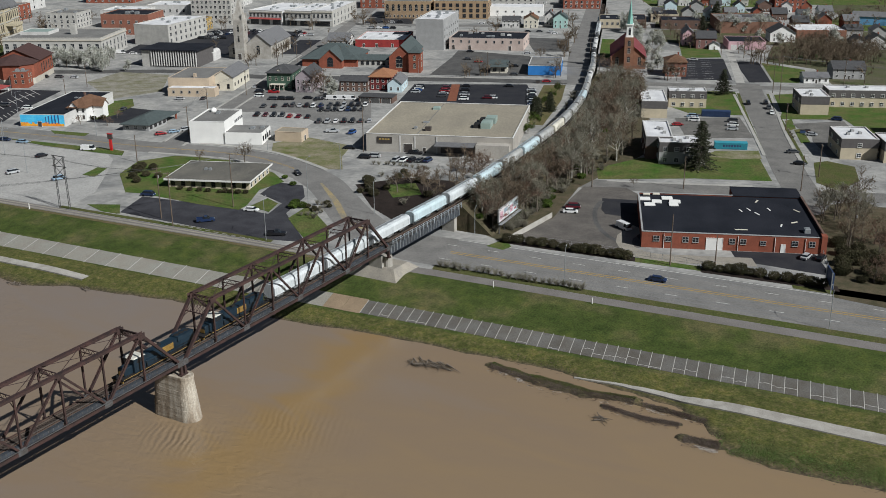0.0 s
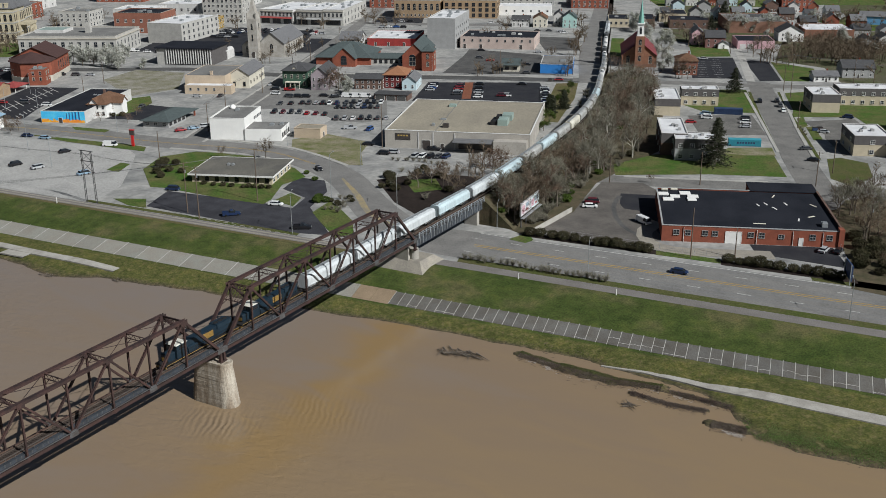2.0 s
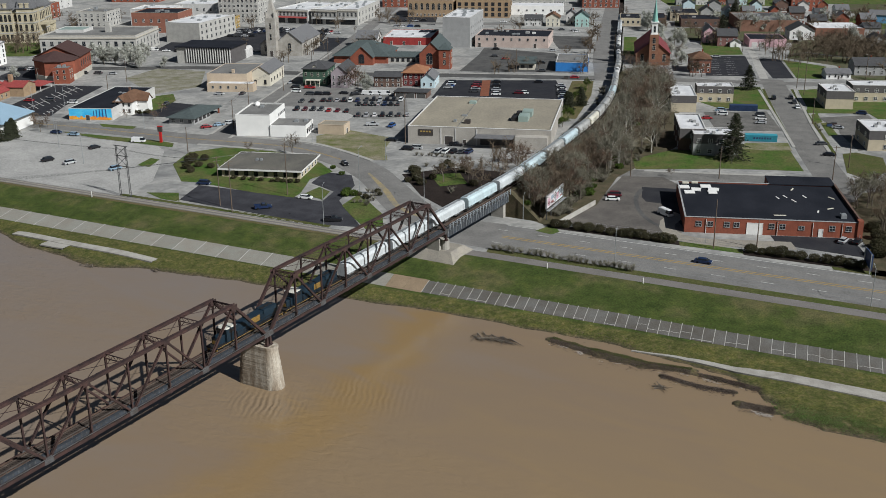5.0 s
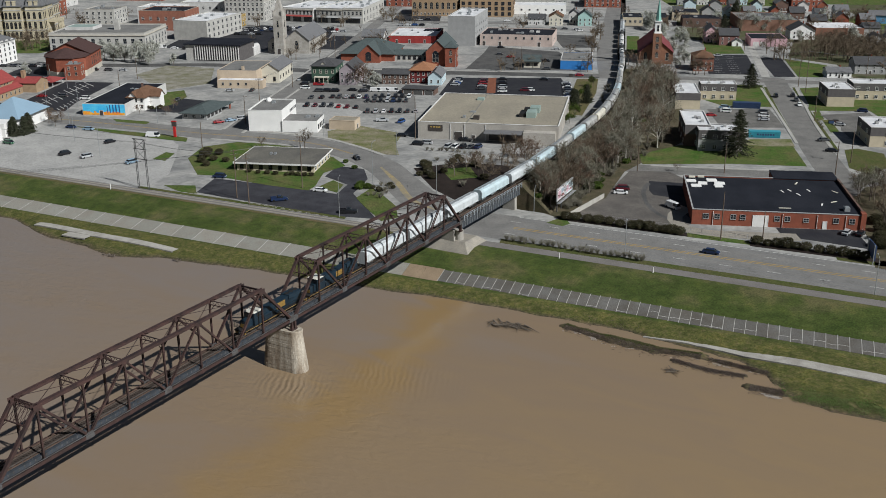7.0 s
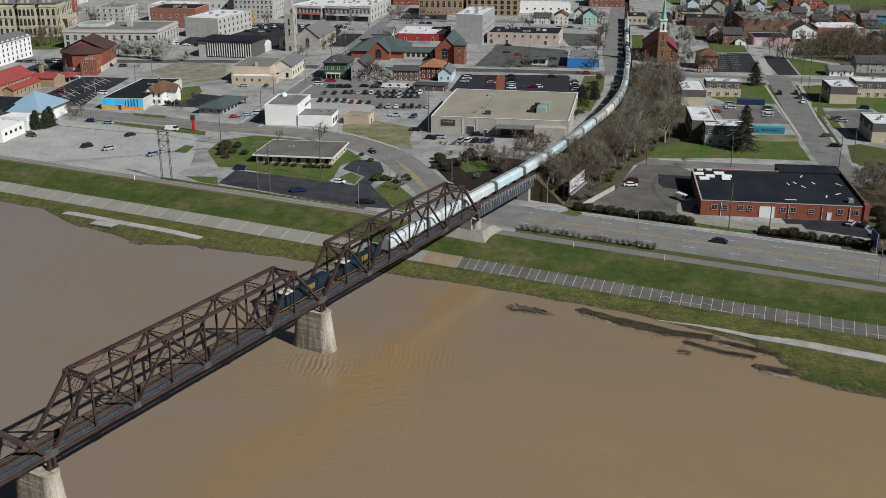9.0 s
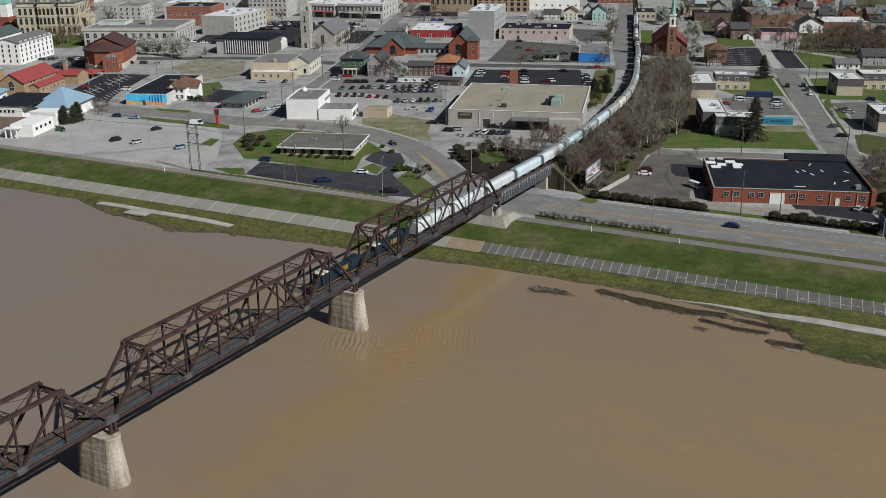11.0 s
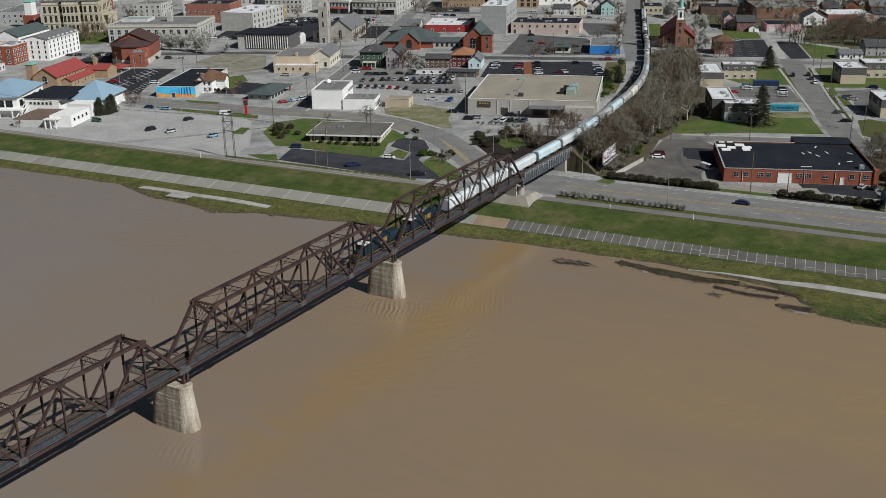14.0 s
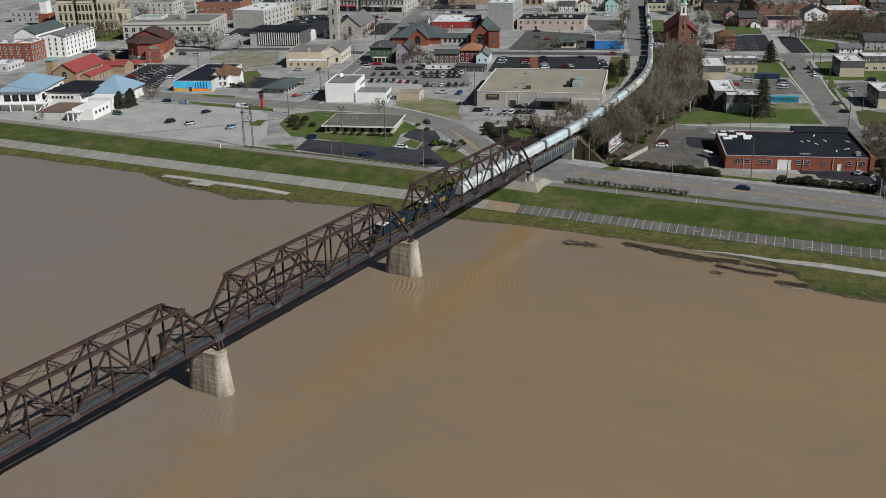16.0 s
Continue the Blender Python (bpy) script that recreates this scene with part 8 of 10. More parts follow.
gable_roof(e, 16, 30, 13.6, 4.0, SHINGLE_G, "y", 0.5, WHITE)
e = thing("steepled_church", "red brick church tower with a white steeple", -496, 82, 34, "church")
walls(e, 9, 9, 10, RED)
walls(e, 6, 6, 20, WHITE, x0=1.5, y0=1.5, z0=10, name="belfry")
hip_roof(e, 6, 6, 20, 6, COPPER, 0.3, 1.5, 1.5, "spire")
windows(e, 9, 9, "r", 2, (4,), 1.2, 2.6, TRIM, arch=True)
e = thing("red_canopy", "open pavilion with a red hipped canopy", -286.0, 53.0, 34, "pavilion")
for x in (0.3, 8.7):
    for y in (0.3, 8.7):
        bm = bmesh.new()
        tube(bm, (x, y, 0), (x, y, 3), 0.15, 0.15, 8)
        part("post", bm, TRIM, e)
hip_roof(e, 9, 9, 3.0, 2.0, REDTILE, 0.8, name="canopy")

house(112, 152, 16, 12, 3.6, 2.4, OFFWHITE, SHINGLE_L, "x", "low pale house with a grey roof among trees", 3, rows=1)

# ---- vehicles ----
TYRE = mat("tyre_rubber", (0.018, 0.018, 0.018), 0.9)
LAMPW = mat("headlight_lens", (0.75, 0.75, 0.72), 0.2)
LAMPR = mat("tail_light_lens", (0.35, 0.02, 0.02), 0.25)


def paintwork(name, c):
    return mat(name, c, 0.28, 0.1, 0.08, 2, 0)


PAINTS = {"black": (0.015, 0.015, 0.018), "charcoal": (0.06, 0.062, 0.066), "silver": (0.42, 0.43, 0.44), "white": (0.78, 0.78, 0.77), "red": (0.30, 0.018, 0.022), "maroon": (0.11, 0.012, 0.02), "blue": (0.03, 0.09, 0.26), "paleblue": (0.25, 0.36, 0.46), "navy": (0.015, 0.03, 0.08), "green": (0.02, 0.10, 0.05)}
WORDS = {"paleblue": "pale blue metallic", "navy": "dark navy", "charcoal": "charcoal grey"}
MODELS = {}
SHAPES = {"sedan": (4.75, 1.82, 0.95, 1.45, 1.15, 3.95, 0.35), "suv": (4.75, 1.88, 1.05, 1.75, 1.25, 4.55, 0.25), "pickup": (5.6, 1.95, 1.08, 1.82, 1.5, 3.3, 0.2), "van": (5.6, 2.0, 1.1, 2.15, 0.75, 5.4, 0.1)}


def car_model(kind, colour):
    """A parked car: body, glasshouse, roof, wheels and lamps; nose towards +x, centred."""
    if (kind, colour) in MODELS:
        return MODELS[kind, colour], False
    L, W, hb, hr, c0, c1, rake = SHAPES[kind]
    nm = {"sedan": "car", "suv": "suv", "pickup": "pickup_truck", "van": "van"}[kind]
    word = WORDS.get(colour, colour)
    label = {"sedan": f"{word} saloon car parked on asphalt", "suv": f"{word} sport utility car parked on asphalt", "pickup": f"{word} pickup truck parked on asphalt", "van": f"{word} delivery van parked on asphalt"}[kind]
    e = empty(nm, pose(0, 0, 0), label, "truck" if kind == "pickup" else "car", "parked vehicles")
    paint = paintwork(f"{colour}_car_paint", PAINTS[colour])
    hx, hy = L / 2, W / 2
    bm = bmesh.new()
    prof = [(-hx, 0.32), (-hx, hb - 0.12), (-hx + 0.15, hb), (-hx + c0 * 0.5, hb + 0.02), (hx - 1.2, hb), (hx - 0.25, hb - 0.16), (hx, hb - 0.38), (hx, 0.32)]
    a = [bm.verts.new((x, -hy + (0.06 if z > 0.8 else 0), z)) for x, z in prof]
    b = [bm.verts.new((x, hy - (0.06 if z > 0.8 else 0), z)) for x, z in prof]
    bm.faces.new(a)
    bm.faces.new(b[::-1])
    for i in range(len(prof)):
        j = (i + 1) % len(prof)
        bm.faces.new((a[j], a[i], b[i], b[j]))
    if kind == "pickup":
        box(bm, -hx + 0.02, -hx + 2.0, -hy + 0.05, -hy + 0.17, hb, hb + 0.28)
        box(bm, -hx + 0.02, -hx + 2.0, hy - 0.17, hy - 0.05, hb, hb + 0.28)
        box(bm, -hx + 0.02, -hx + 0.12, -hy + 0.17, hy - 0.17, hb, hb + 0.28)
        c0, c1 = 2.1, 4.1
    body = part("body", bm, paint, e)
    g0, g1 = -hx + c0 * 0.45 + (0 if kind != "pickup" else c0 * 0.55), -hx + c1
    bm = bmesh.new()
    lo = [bm.verts.new((x, y, hb - 0.02)) for x, y in ((g0, -hy + 0.1), (g1, -hy + 0.1), (g1, hy - 0.1), (g0, hy - 0.1))]
    r0, r1 = g0 + rake + 0.12, g1 - 0.75 if kind != "van" else g1 - 0.5
    hi = [bm.verts.new((x, y, hr - 0.06)) for x, y in ((r0, -hy + 0.26), (r1, -hy + 0.26), (r1, hy - 0.26), (r0, hy - 0.26))]
    bm.faces.new(hi)
    for i in range(4):
        bm.faces.new((lo[i], lo[(i + 1) % 4], hi[(i + 1) % 4], hi[i]))
    part("glasshouse", bm, GLASS, e, "dark tinted glass")
    bm = bmesh.new()
    box(bm, r0 - 0.04, r1 + 0.04, -hy + 0.24, hy - 0.24, hr - 0.08, hr, 0.05)
    if kind == "van":
        box(bm, r0 - 0.3, g1 - 1.6, -hy + 0.06, hy - 0.06, hb, hr - 0.06)
    part("roof", bm, paint, e)
    for x in (-hx + 0.95, hx - 0.9):
        for y in (-hy + 0.1, hy - 0.1):
            bm = bmesh.new()
            tube(bm, (x, y - 0.11, 0.33), (x, y + 0.11, 0.33), 0.33, 0.33, 12)
            wheel = part("wheel", bm, TYRE, e)
    for y in (-hy + 0.3, hy - 0.3):
        bm = bmesh.new()
        box(bm, hx - 0.03, hx + 0.02, y - 0.2, y + 0.2, hb - 0.42, hb - 0.28)
        part("headlight", bm, LAMPW, e)
        bm = bmesh.new()
        box(bm, -hx - 0.02, -hx + 0.03, y - 0.18, y + 0.18, hb - 0.35, hb - 0.18)
        part("tail_light", bm, LAMPR, e)
    MODELS[kind, colour] = e
    return e, True


def park(kind, colour, x, y, heading, z=0.05):
    ob, fresh = car_model(kind, colour)
    m = spot(x, y, heading, z)
    if fresh:
        ob.matrix_basis = m
        return ob
    c = copy_thing(ob, m)
    if y > 150:
        for o in [o for o in c.children if o.name.startswith(("headlight", "tail_light"))]:
            bpy.data.objects.remove(o)
    return c


def row(x0, y0, x1, y1, n, heading, colours, kinds="ss", seed=0):
    rnd = random.Random(seed)
    for i in range(n):
        k = i / max(1, n - 1)
        park(rnd.choice(kinds), colours[i % len(colours)], x0 + (x1 - x0) * k + rnd.uniform(-.15, .15), y0 + (y1 - y0) * k + rnd.uniform(-.15, .15), heading + rnd.uniform(-3, 3) + rnd.choice((0, 180)))


MIX = ("black", "charcoal", "silver", "black", "white", "navy", "charcoal", "black")
SV = ("sedan", "suv", "suv")
row(-142.5, 138.5, -128, 148.5, 6, 124, MIX, SV, 1)
row(-123, 144.5, -108, 156.5, 7, 124, ("black", "charcoal", "black", "silver", "navy", "black", "charcoal"), SV, 2)
row(-126, 153, -112, 163, 6, 124, ("charcoal", "black", "silver", "black", "black", "white"), SV, 3)
row(-127, 128.5, -119.5, 133, 3, 124, ("red", "maroon", "black"), SV, 4)
row(-110, 131.5, -92.5, 146, 7, 124, ("charcoal", "silver", "white", "black", "black", "charcoal", "silver"), SV, 5)
row(-141, 120.5, -131, 127.5, 4, 124, ("black", "maroon", "black", "charcoal"), SV, 6)
row(-133.5, 160.5, -126, 166, 3, 34, ("white", "white", "white"), ("suv", "van"), 7)
row(-146, 134.5, -150, 131, 2, 124, ("black", "charcoal"), SV, 8)
row(-157, 142, -150, 147, 3, 34, ("charcoal", "black", "black"), SV, 9)
park("pickup", "silver", -95, 126, 40)
park("suv", "blue", -87, 130, 100)
park("suv", "white", -167, 141, 30)
park("sedan", "black", -144, 154, 30)
park("suv", "black", -138, 156, 60)
park("pickup", "red", -167, 150.5, 36)
park("suv", "black", -174, 146.5, 36)
park("sedan", "silver", -184, 151, 125)
park("sedan", "silver", -195, 113, 34)
park("sedan", "charcoal", -186, 121, 120)
park("sedan", "red", -151.5, 78, 60, 0.03)
park("sedan", "paleblue", -149.5, 83, 60, 0.03)
park("suv", "silver", -148, 87.5, 60, 0.03)
park("sedan", "black", -69.5, 85.5, -20, 0.03)
park("pickup", "white", -65, 121.5, 35)
row(-61.5, 112.2, -59.5, 115.4, 2, 32, ("black", "silver"), SV, 10)
park("pickup", "black", -49, 128, 30)
park("sedan", "charcoal", -59, 128, 30)
row(-50, 117.5, -40, 124.5, 5, 95, ("silver", "white", "black", "charcoal", "navy"), SV, 11)
park("sedan", "black", -74, 116, 34)
park("suv", "black", -164, 16.5, 78)
park("suv", "silver", -154, 20.5, 78)
park("suv", "paleblue", -134, 28.5, 78)
park("sedan", "black", -164, 34.5, 78)
park("sedan", "navy", -197, 33, 30)
park("sedan", "paleblue", -188, 36.5, 30)
park("van", "white", -157, 49.5, 34)
park("suv", "green", -196, 7.5, 20)
row(-108, 196, -113, 206, 4, 34, ("silver", "blue", "white", "black"), SV, 12)
row(-100, 211.5, -92, 198.5, 4, 34, ("maroon", "red", "silver", "charcoal"), SV, 13)
row(-94.5, 222, -80, 200.5, 4, 34, ("black", "black", "silver", "white"), SV, 14)
park("suv", "maroon", -72, 210, 34)
park("suv", "white", -70, 211.5, 34)
park("sedan", "black", -76, 236, 30)
row(-62, 236, -42, 204, 10, 36, ("silver", "black", "white", "charcoal", "black", "silver", "navy", "white", "black", "charcoal"), SV, 15)
park("sedan", "red", -65, 256.5, 36)
park("suv", "white", 22.5, 236.5, 25)
park("suv", "paleblue", 20, 242, 25)
park("sedan", "white", 21.5, 239.3, 25)
park("sedan", "red", 19, 226, 40)
row(36.5, 246, 40, 234, 3, 30, ("charcoal", "white", "silver"), SV, 16)
park("suv", "black", 34, 279, 112)
row(40.5, 285, 47, 269.5, 3, 112, ("black", "charcoal", "white"), SV, 17)
park("sedan", "charcoal", 67, 220, 40)
park("sedan", "black", 72, 208, 20)
park("sedan", "silver", 68, 247, 20)
park("suv", "navy", 72.5, 276.5, 20)
park("sedan", "white", 24.5, 118.5, 34)
park("suv", "maroon", 23.5, 122, 34)
park("van", "white", 42.5, 118.5, -15)
park("sedan", "silver", 89.5, 133, 80)
park("sedan", "black", 92.8, 134.8, 80)
park("sedan", "white", -57, 56, 30)
park("pickup", "navy", -62, 42.5, 50)
park("pickup", "black", -37, 50.5, 40)
park("suv", "navy", -95, 41.5, 30)
for c, x, y in (("black", -145, 294), ("charcoal", -133, 275), ("red", -123, 273), ("black", -99, 277), ("charcoal", -88, 259), ("silver", -112, 312), ("black", -153, 379), ("charcoal", -146, 384), ("white", -133, 384), ("silver", -138, 388), ("white", -203, 388)):
    park("sedan", c, x, y, 34)
row(-262, 46, -254, 53, 2, 34, ("red", "charcoal"), SV, 18)
park("suv", "white", -240, 58, 34)
row(-350, 222, -318, 240, 9, 124, MIX, SV, 41)
row(-345, 231, -312, 250, 9, 124, ("black", "silver", "charcoal", "white", "navy", "black", "maroon"), SV, 42)
row(-338, 246, -306, 264, 8, 124, MIX, SV, 43)
row(-268, 222, -255, 232, 4, 34, ("silver", "white", "maroon", "black"), SV, 19)
row(-320, 180, -300, 196, 6, 34, ("black", "silver", "white", "charcoal", "red", "black"), SV, 20)
row(-330, 150, -312, 158, 3, 34, ("white", "white", "black"), ("van", "sedan"), 21)
row(-355, 60, -330, 78, 6, 34, MIX, SV, 22)
row(-300, 90, -285, 100, 3, 34, ("black", "charcoal", "silver"), SV, 23)
row(-260, 318, -246, 328, 4, 34, ("silver", "white", "blue", "black"), SV, 24)
row(-238, 296, -222, 306, 4, 34, ("black", "red", "silver", "charcoal"), SV, 25)
row(-30, 352, -20, 358, 2, 34, ("black", "silver"), SV, 26)
row(-206, 74, -200, 86, 2, 120, ("black", "charcoal"), SV, 27)
row(-400, 140, -380, 155, 5, 34, MIX, SV, 28)
row(-332, 212, -319, 222, 4, 34, MIX, SV, 29)
row(-345, 220, -335, 231, 3, 34, ("black", "silver", "charcoal"), SV, 30)
row(-284, 259, -277, 270, 3, 34, ("black", "white", "silver"), SV, 31)
row(-296, 272, -285, 271, 3, 120, ("charcoal", "black", "red"), SV, 32)
row(-274, 336, -261, 353, 4, 34, MIX, SV, 33)
park("sedan", "navy", 62, 96.2, 21, 0.03)

# ---- trees, shrubs and grass ----
BARK = mat("grey_brown_bark", (0.19, 0.16, 0.13), 0.95, 0, 0.3, 2, 0.4)
TWIG = mat("brown_bare_twigs", (0.185, 0.142, 0.100), 0.95, 0, 0.3, 1, 0, spread=0.18)
SYCAMORE = mat("pale_sycamore_bark", (0.50, 0.47, 0.41), 0.9, 0, 0.3, 2, 0.3)
TWIG_R = mat("reddish_bare_twigs", (0.180, 0.120, 0.086), 0.95, 0, 0.3, 1, 0, spread=0.2)
TWIG_P = mat("pale_budding_twigs", (0.245, 0.23, 0.178), 0.95, 0, 0.3, 1, 0, spread=0.15)
BLOSSOM = mat("white_blossom", (0.46, 0.465, 0.41), 0.9, 0, 0.25, 1.5, 0, spread=0.1)
NEEDLE = mat("dark_conifer_needles", (0.064, 0.072, 0.042), 0.9, 0, 0.4, 1.5, 0, spread=0.15)
LEAF = mat("olive_hedge_leaves", (0.048, 0.050, 0.024), 0.9, 0, 0.4, 1.5, 0, second=(0.070, 0.058, 0.034), spread=0.2)
LEAF_G = mat("young_green_leaves", (0.075, 0.115, 0.022), 0.9, 0, 0.4, 1.5, 0, spread=0.2)


class Soup:
    """Vertices and faces gathered quickly for one mesh."""
    def __init__(self):
        self.v, self.f = [], []

    def spike(self, p, q, r0, r1, n=3):
        d = (q - p).normalized()
        a = d.orthogonal().normalized()
        b = d.cross(a)
        k = len(self.v)
        for c, r in ((p, r0), (q, r1)):
            for i in range(n):
                t = 2 * math.pi * i / n
                self.v.append(tuple(c + (a * math.cos(t) + b * math.sin(t)) * r))
        for i in range(n):
            j = (i + 1) % n
            self.f.append((k + i, k + j, k + n + j, k + n + i))

    def thorn(self, p, q, r):
        """A twig that ends in a point."""
        d = (q - p).normalized()
        a = d.orthogonal().normalized()
        b = d.cross(a)
        k = len(self.v)
        for t in (0, 2.094, 4.189):
            self.v.append(tuple(p + (a * math.cos(t) + b * math.sin(t)) * r))
        self.v.append(tuple(q))
        self.f += [(k, k + 1, k + 3), (k + 1, k + 2, k + 3), (k + 2, k, k + 3)]

    def leaf(self, c, s, rnd):
        u = Vector((rnd.gauss(0, 1), rnd.gauss(0, 1), rnd.gauss(0, 1))).normalized()
        w = u.orthogonal().normalized()
        x = u.cross(w)
        k = len(self.v)
        for a, b in ((-1, -0.6), (1, -0.4), (0.8, 0.7), (-0.7, 0.6)):
            self.v.append(tuple(c + w * a * s + x * b * s))
        self.f.append((k, k + 1, k + 2, k + 3))

    def part(self, name, material, parent):
        me = bpy.data.meshes.new(name)
        me.from_pydata(self.v, [], self.f)
        me.materials.append(material)
        ob = new(name, me)
        ob.parent = parent
        return ob


def bare_tree(seed, h, twig, label, spread=1.0, leaf=None, leaves=0, lsize=0.16, name="tree", full=True, thin=0.030, bark=None):
    """A leafless tree: tapered trunk, limbs, and a crown of many fine twigs (and buds or blossom)."""
    rnd = random.Random(seed)
    e = empty(name, pose(0, 0, 0), label, "tree", "trees")
    wood, crown = Soup(), Soup()
    tips = []

    def grow(p, d, L, r, depth):
        bend = Vector((rnd.gauss(0, .18), rnd.gauss(0, .18), rnd.gauss(0.08, .1)))
        mid = p + d * L * 0.5
        d2 = (d + bend).normalized()
        q = mid + d2 * L * 0.5
        out = wood if depth < 2 else crown
        n = 6 if depth == 0 else 4 if depth == 1 else 3
        if depth < 3:
            out.spike(p, mid, r, r * 0.8, n)
            out.spike(mid, q, r * 0.8, r * 0.5, n)
        elif depth == 4 or not full:
            out.thorn(p, q, r * 1.25)
        else:
            out.spike(p, q, r, r * 0.5, 3)
        if depth == 4:
            tips.append(q)
            return
        kids = (6, 5, 5, 4)[depth] if full else (6, 5, 4, 0)[depth]
        if not kids:
            tips.append(q)
            return
        for i in range(kids):
            t = rnd.uniform(0.35, 1.0) if depth else rnd.uniform(0.35, 1.0)
            s = p.lerp(mid, t * 2) if t < 0.5 else mid.lerp(q, t * 2 - 1)
            a = rnd.uniform(0, 2 * math.pi)
            o = d2.orthogonal().normalized()
            o = (o * math.cos(a) + d2.cross(o) * math.sin(a))
            nd = (d2 * rnd.uniform(0.45, 0.9) + o * rnd.uniform(0.5, 0.9) * spread + Vector((0, 0, 0.15))).normalized()
            grow(s, nd, L * rnd.uniform(0.5, 0.72), max(thin, r * 0.42), depth + 1)
    grow(Vector((0, 0, -0.2)), Vector((0, 0, 1)), h * 0.48, h * 0.020, 0)
    wood.part("trunk", bark or BARK, e)
    if leaf:
        for i in range(leaves):
            c = rnd.choice(tips)
            blossom_soup(e, c, rnd, lsize)
        flush(e, leaf)
    crown.part("crown", twig, e)
    return e


PETALS = {}


def blossom_soup(e, c, rnd, size):
    s = PETALS.setdefault(e.name, Soup())
    s.leaf(c + Vector((rnd.gauss(0, .3), rnd.gauss(0, .3), rnd.gauss(0, .3))), size, rnd)


def flush(e, material):
    PETALS.pop(e.name).part("foliage", material, e)


def conifer(seed, h, label):
    rnd = random.Random(seed)
    e = empty("conifer", pose(0, 0, 0), label, "tree", "conifers")
    wood, green = Soup(), Soup()
    wood.spike(Vector((0, 0, -0.2)), Vector((0, 0, h)), h * 0.016, 0.02, 6)
    z = h * 0.08
    while z < h * 0.98:
        R = h * 0.45 * (1 - z / h) ** 0.66 * rnd.uniform(0.72, 1.1) + 0.2
        for i in range(12):
            a = rnd.uniform(0, 2 * math.pi)
            L = R * rnd.uniform(0.5, 1.12)
            tip = Vector((math.cos(a) * L, math.sin(a) * L, z - L * rnd.uniform(0.05, 0.3)))
            root = Vector((0, 0, z))
            wood.spike(root, tip, 0.06, 0.01)
            for j in range(int(3 + L * 2.0)):
                spray = root.lerp(tip, rnd.uniform(0.3, 1)) + Vector((rnd.gauss(0, .16), rnd.gauss(0, .16), -0.08))
                for k in range(5):
                    green.leaf(spray + Vector((rnd.gauss(0, .16), rnd.gauss(0, .16), rnd.gauss(0, .07))), rnd.uniform(0.09, 0.2), rnd)
        z += h * 0.03
    wood.part("trunk", BARK, e)
    green.part("crown", NEEDLE, e)
    return e


def shrub_mesh(green, wood, material, e):
    """Leaves and stems as one part: the stems hardly show."""
    k, n = len(green.v), len(green.f)
    green.v += wood.v
    green.f += [tuple(i + k for i in q) for q in wood.f]
    ob = green.part("foliage", material, e)
    ob.data.materials.append(BARK)
    for p in ob.data.polygons[n:]:
        p.material_index = 1


def bush(seed, r, h, material, label, n=760, size=0.13, name="shrub", group="shrubs"):
    """A rounded clipped shrub of many small leaves over a few stems."""
    rnd = random.Random(seed)
    e = empty(name, pose(0, 0, 0), label, "shrub", group)
    wood, green = Soup(), Soup()
    for i in range(7):
        a = rnd.uniform(0, 6.28)
        wood.spike(Vector((0, 0, -0.05)), Vector((math.cos(a) * r * 0.6, math.sin(a) * r * 0.6, h * 0.7)), 0.04, 0.015)
    for i in range(n):
        d = Vector((rnd.gauss(0, 1), rnd.gauss(0, 1), rnd.gauss(0, 1))).normalized()
        k = rnd.uniform(0.55, 1.0) * (1 + 0.22 * noise.noise(d * 1.7 + Vector((seed, 0, 0))))
        c = Vector((d.x * r * k, d.y * r * k, max(0.05, h * 0.5 + d.z * h * 0.5 * k)))
        green.leaf(c, size * rnd.uniform(0.7, 1.4), rnd)
    shrub_mesh(green, wood, material, e)
    return e


def twig_bush(seed, r, h, label):
    rnd = random.Random(seed)
    e = empty("shrub", pose(0, 0, 0), label, "shrub", "bare shrubs")
    wood, fine = Soup(), Soup()
    for i in range(14):
        a, t = rnd.uniform(0, 6.28), rnd.uniform(0.2, 1)
        p, q = Vector((0, 0, -0.05)), Vector((math.cos(a) * r * t, math.sin(a) * r * t, h * rnd.uniform(0.7, 1.0)))
        wood.spike(p, q, 0.04, 0.015)
        for k in range(36):
            s = p.lerp(q, rnd.uniform(0.25, 1))
            fine.spike(s, s + Vector((rnd.gauss(0, .3), rnd.gauss(0, .3), rnd.uniform(0.05, .5))), 0.018, 0.008)
    shrub_mesh(fine, wood, TWIG_P, e)
    return e


FRESH_TREE = set()


def plant(model, x, y, s=1.0, z=None, turn=None, rnd=random.Random(77), true=False):
    turn = rnd.uniform(0, 360) if turn is None else turn
    if not true:
        x, y = site(x, y)
    m = pose(x, y, GROUND + 0.03 if z is None else z, 0, 0, turn) @ Matrix.Diagonal((s, s, s * rnd.uniform(0.92, 1.1), 1))
    if model.name in FRESH_TREE:
        o = copy_thing(model, Matrix.Identity(4))
        o.matrix_basis = m
        return o
    FRESH_TREE.add(model.name)
    model.matrix_basis = m
    return model


BARE = [bare_tree(3, 11, TWIG, "bare brown deciduous tree on the embankment"), bare_tree(8, 12, TWIG_R, "bare reddish-brown deciduous tree in the woods", 1.15), bare_tree(15, 10, TWIG_P, "pale budding deciduous tree", 1.1), bare_tree(21, 13, TWIG, "tall bare tree with spreading limbs", 0.9), bare_tree(24, 15, TWIG_P, "tall pale-limbed bare sycamore in the woods", 1.0, bark=SYCAMORE)]
WHITE_T = bare_tree(31, 7.5, TWIG_P, "small tree in full white blossom", 1.2, BLOSSOM, 2600, 0.15)
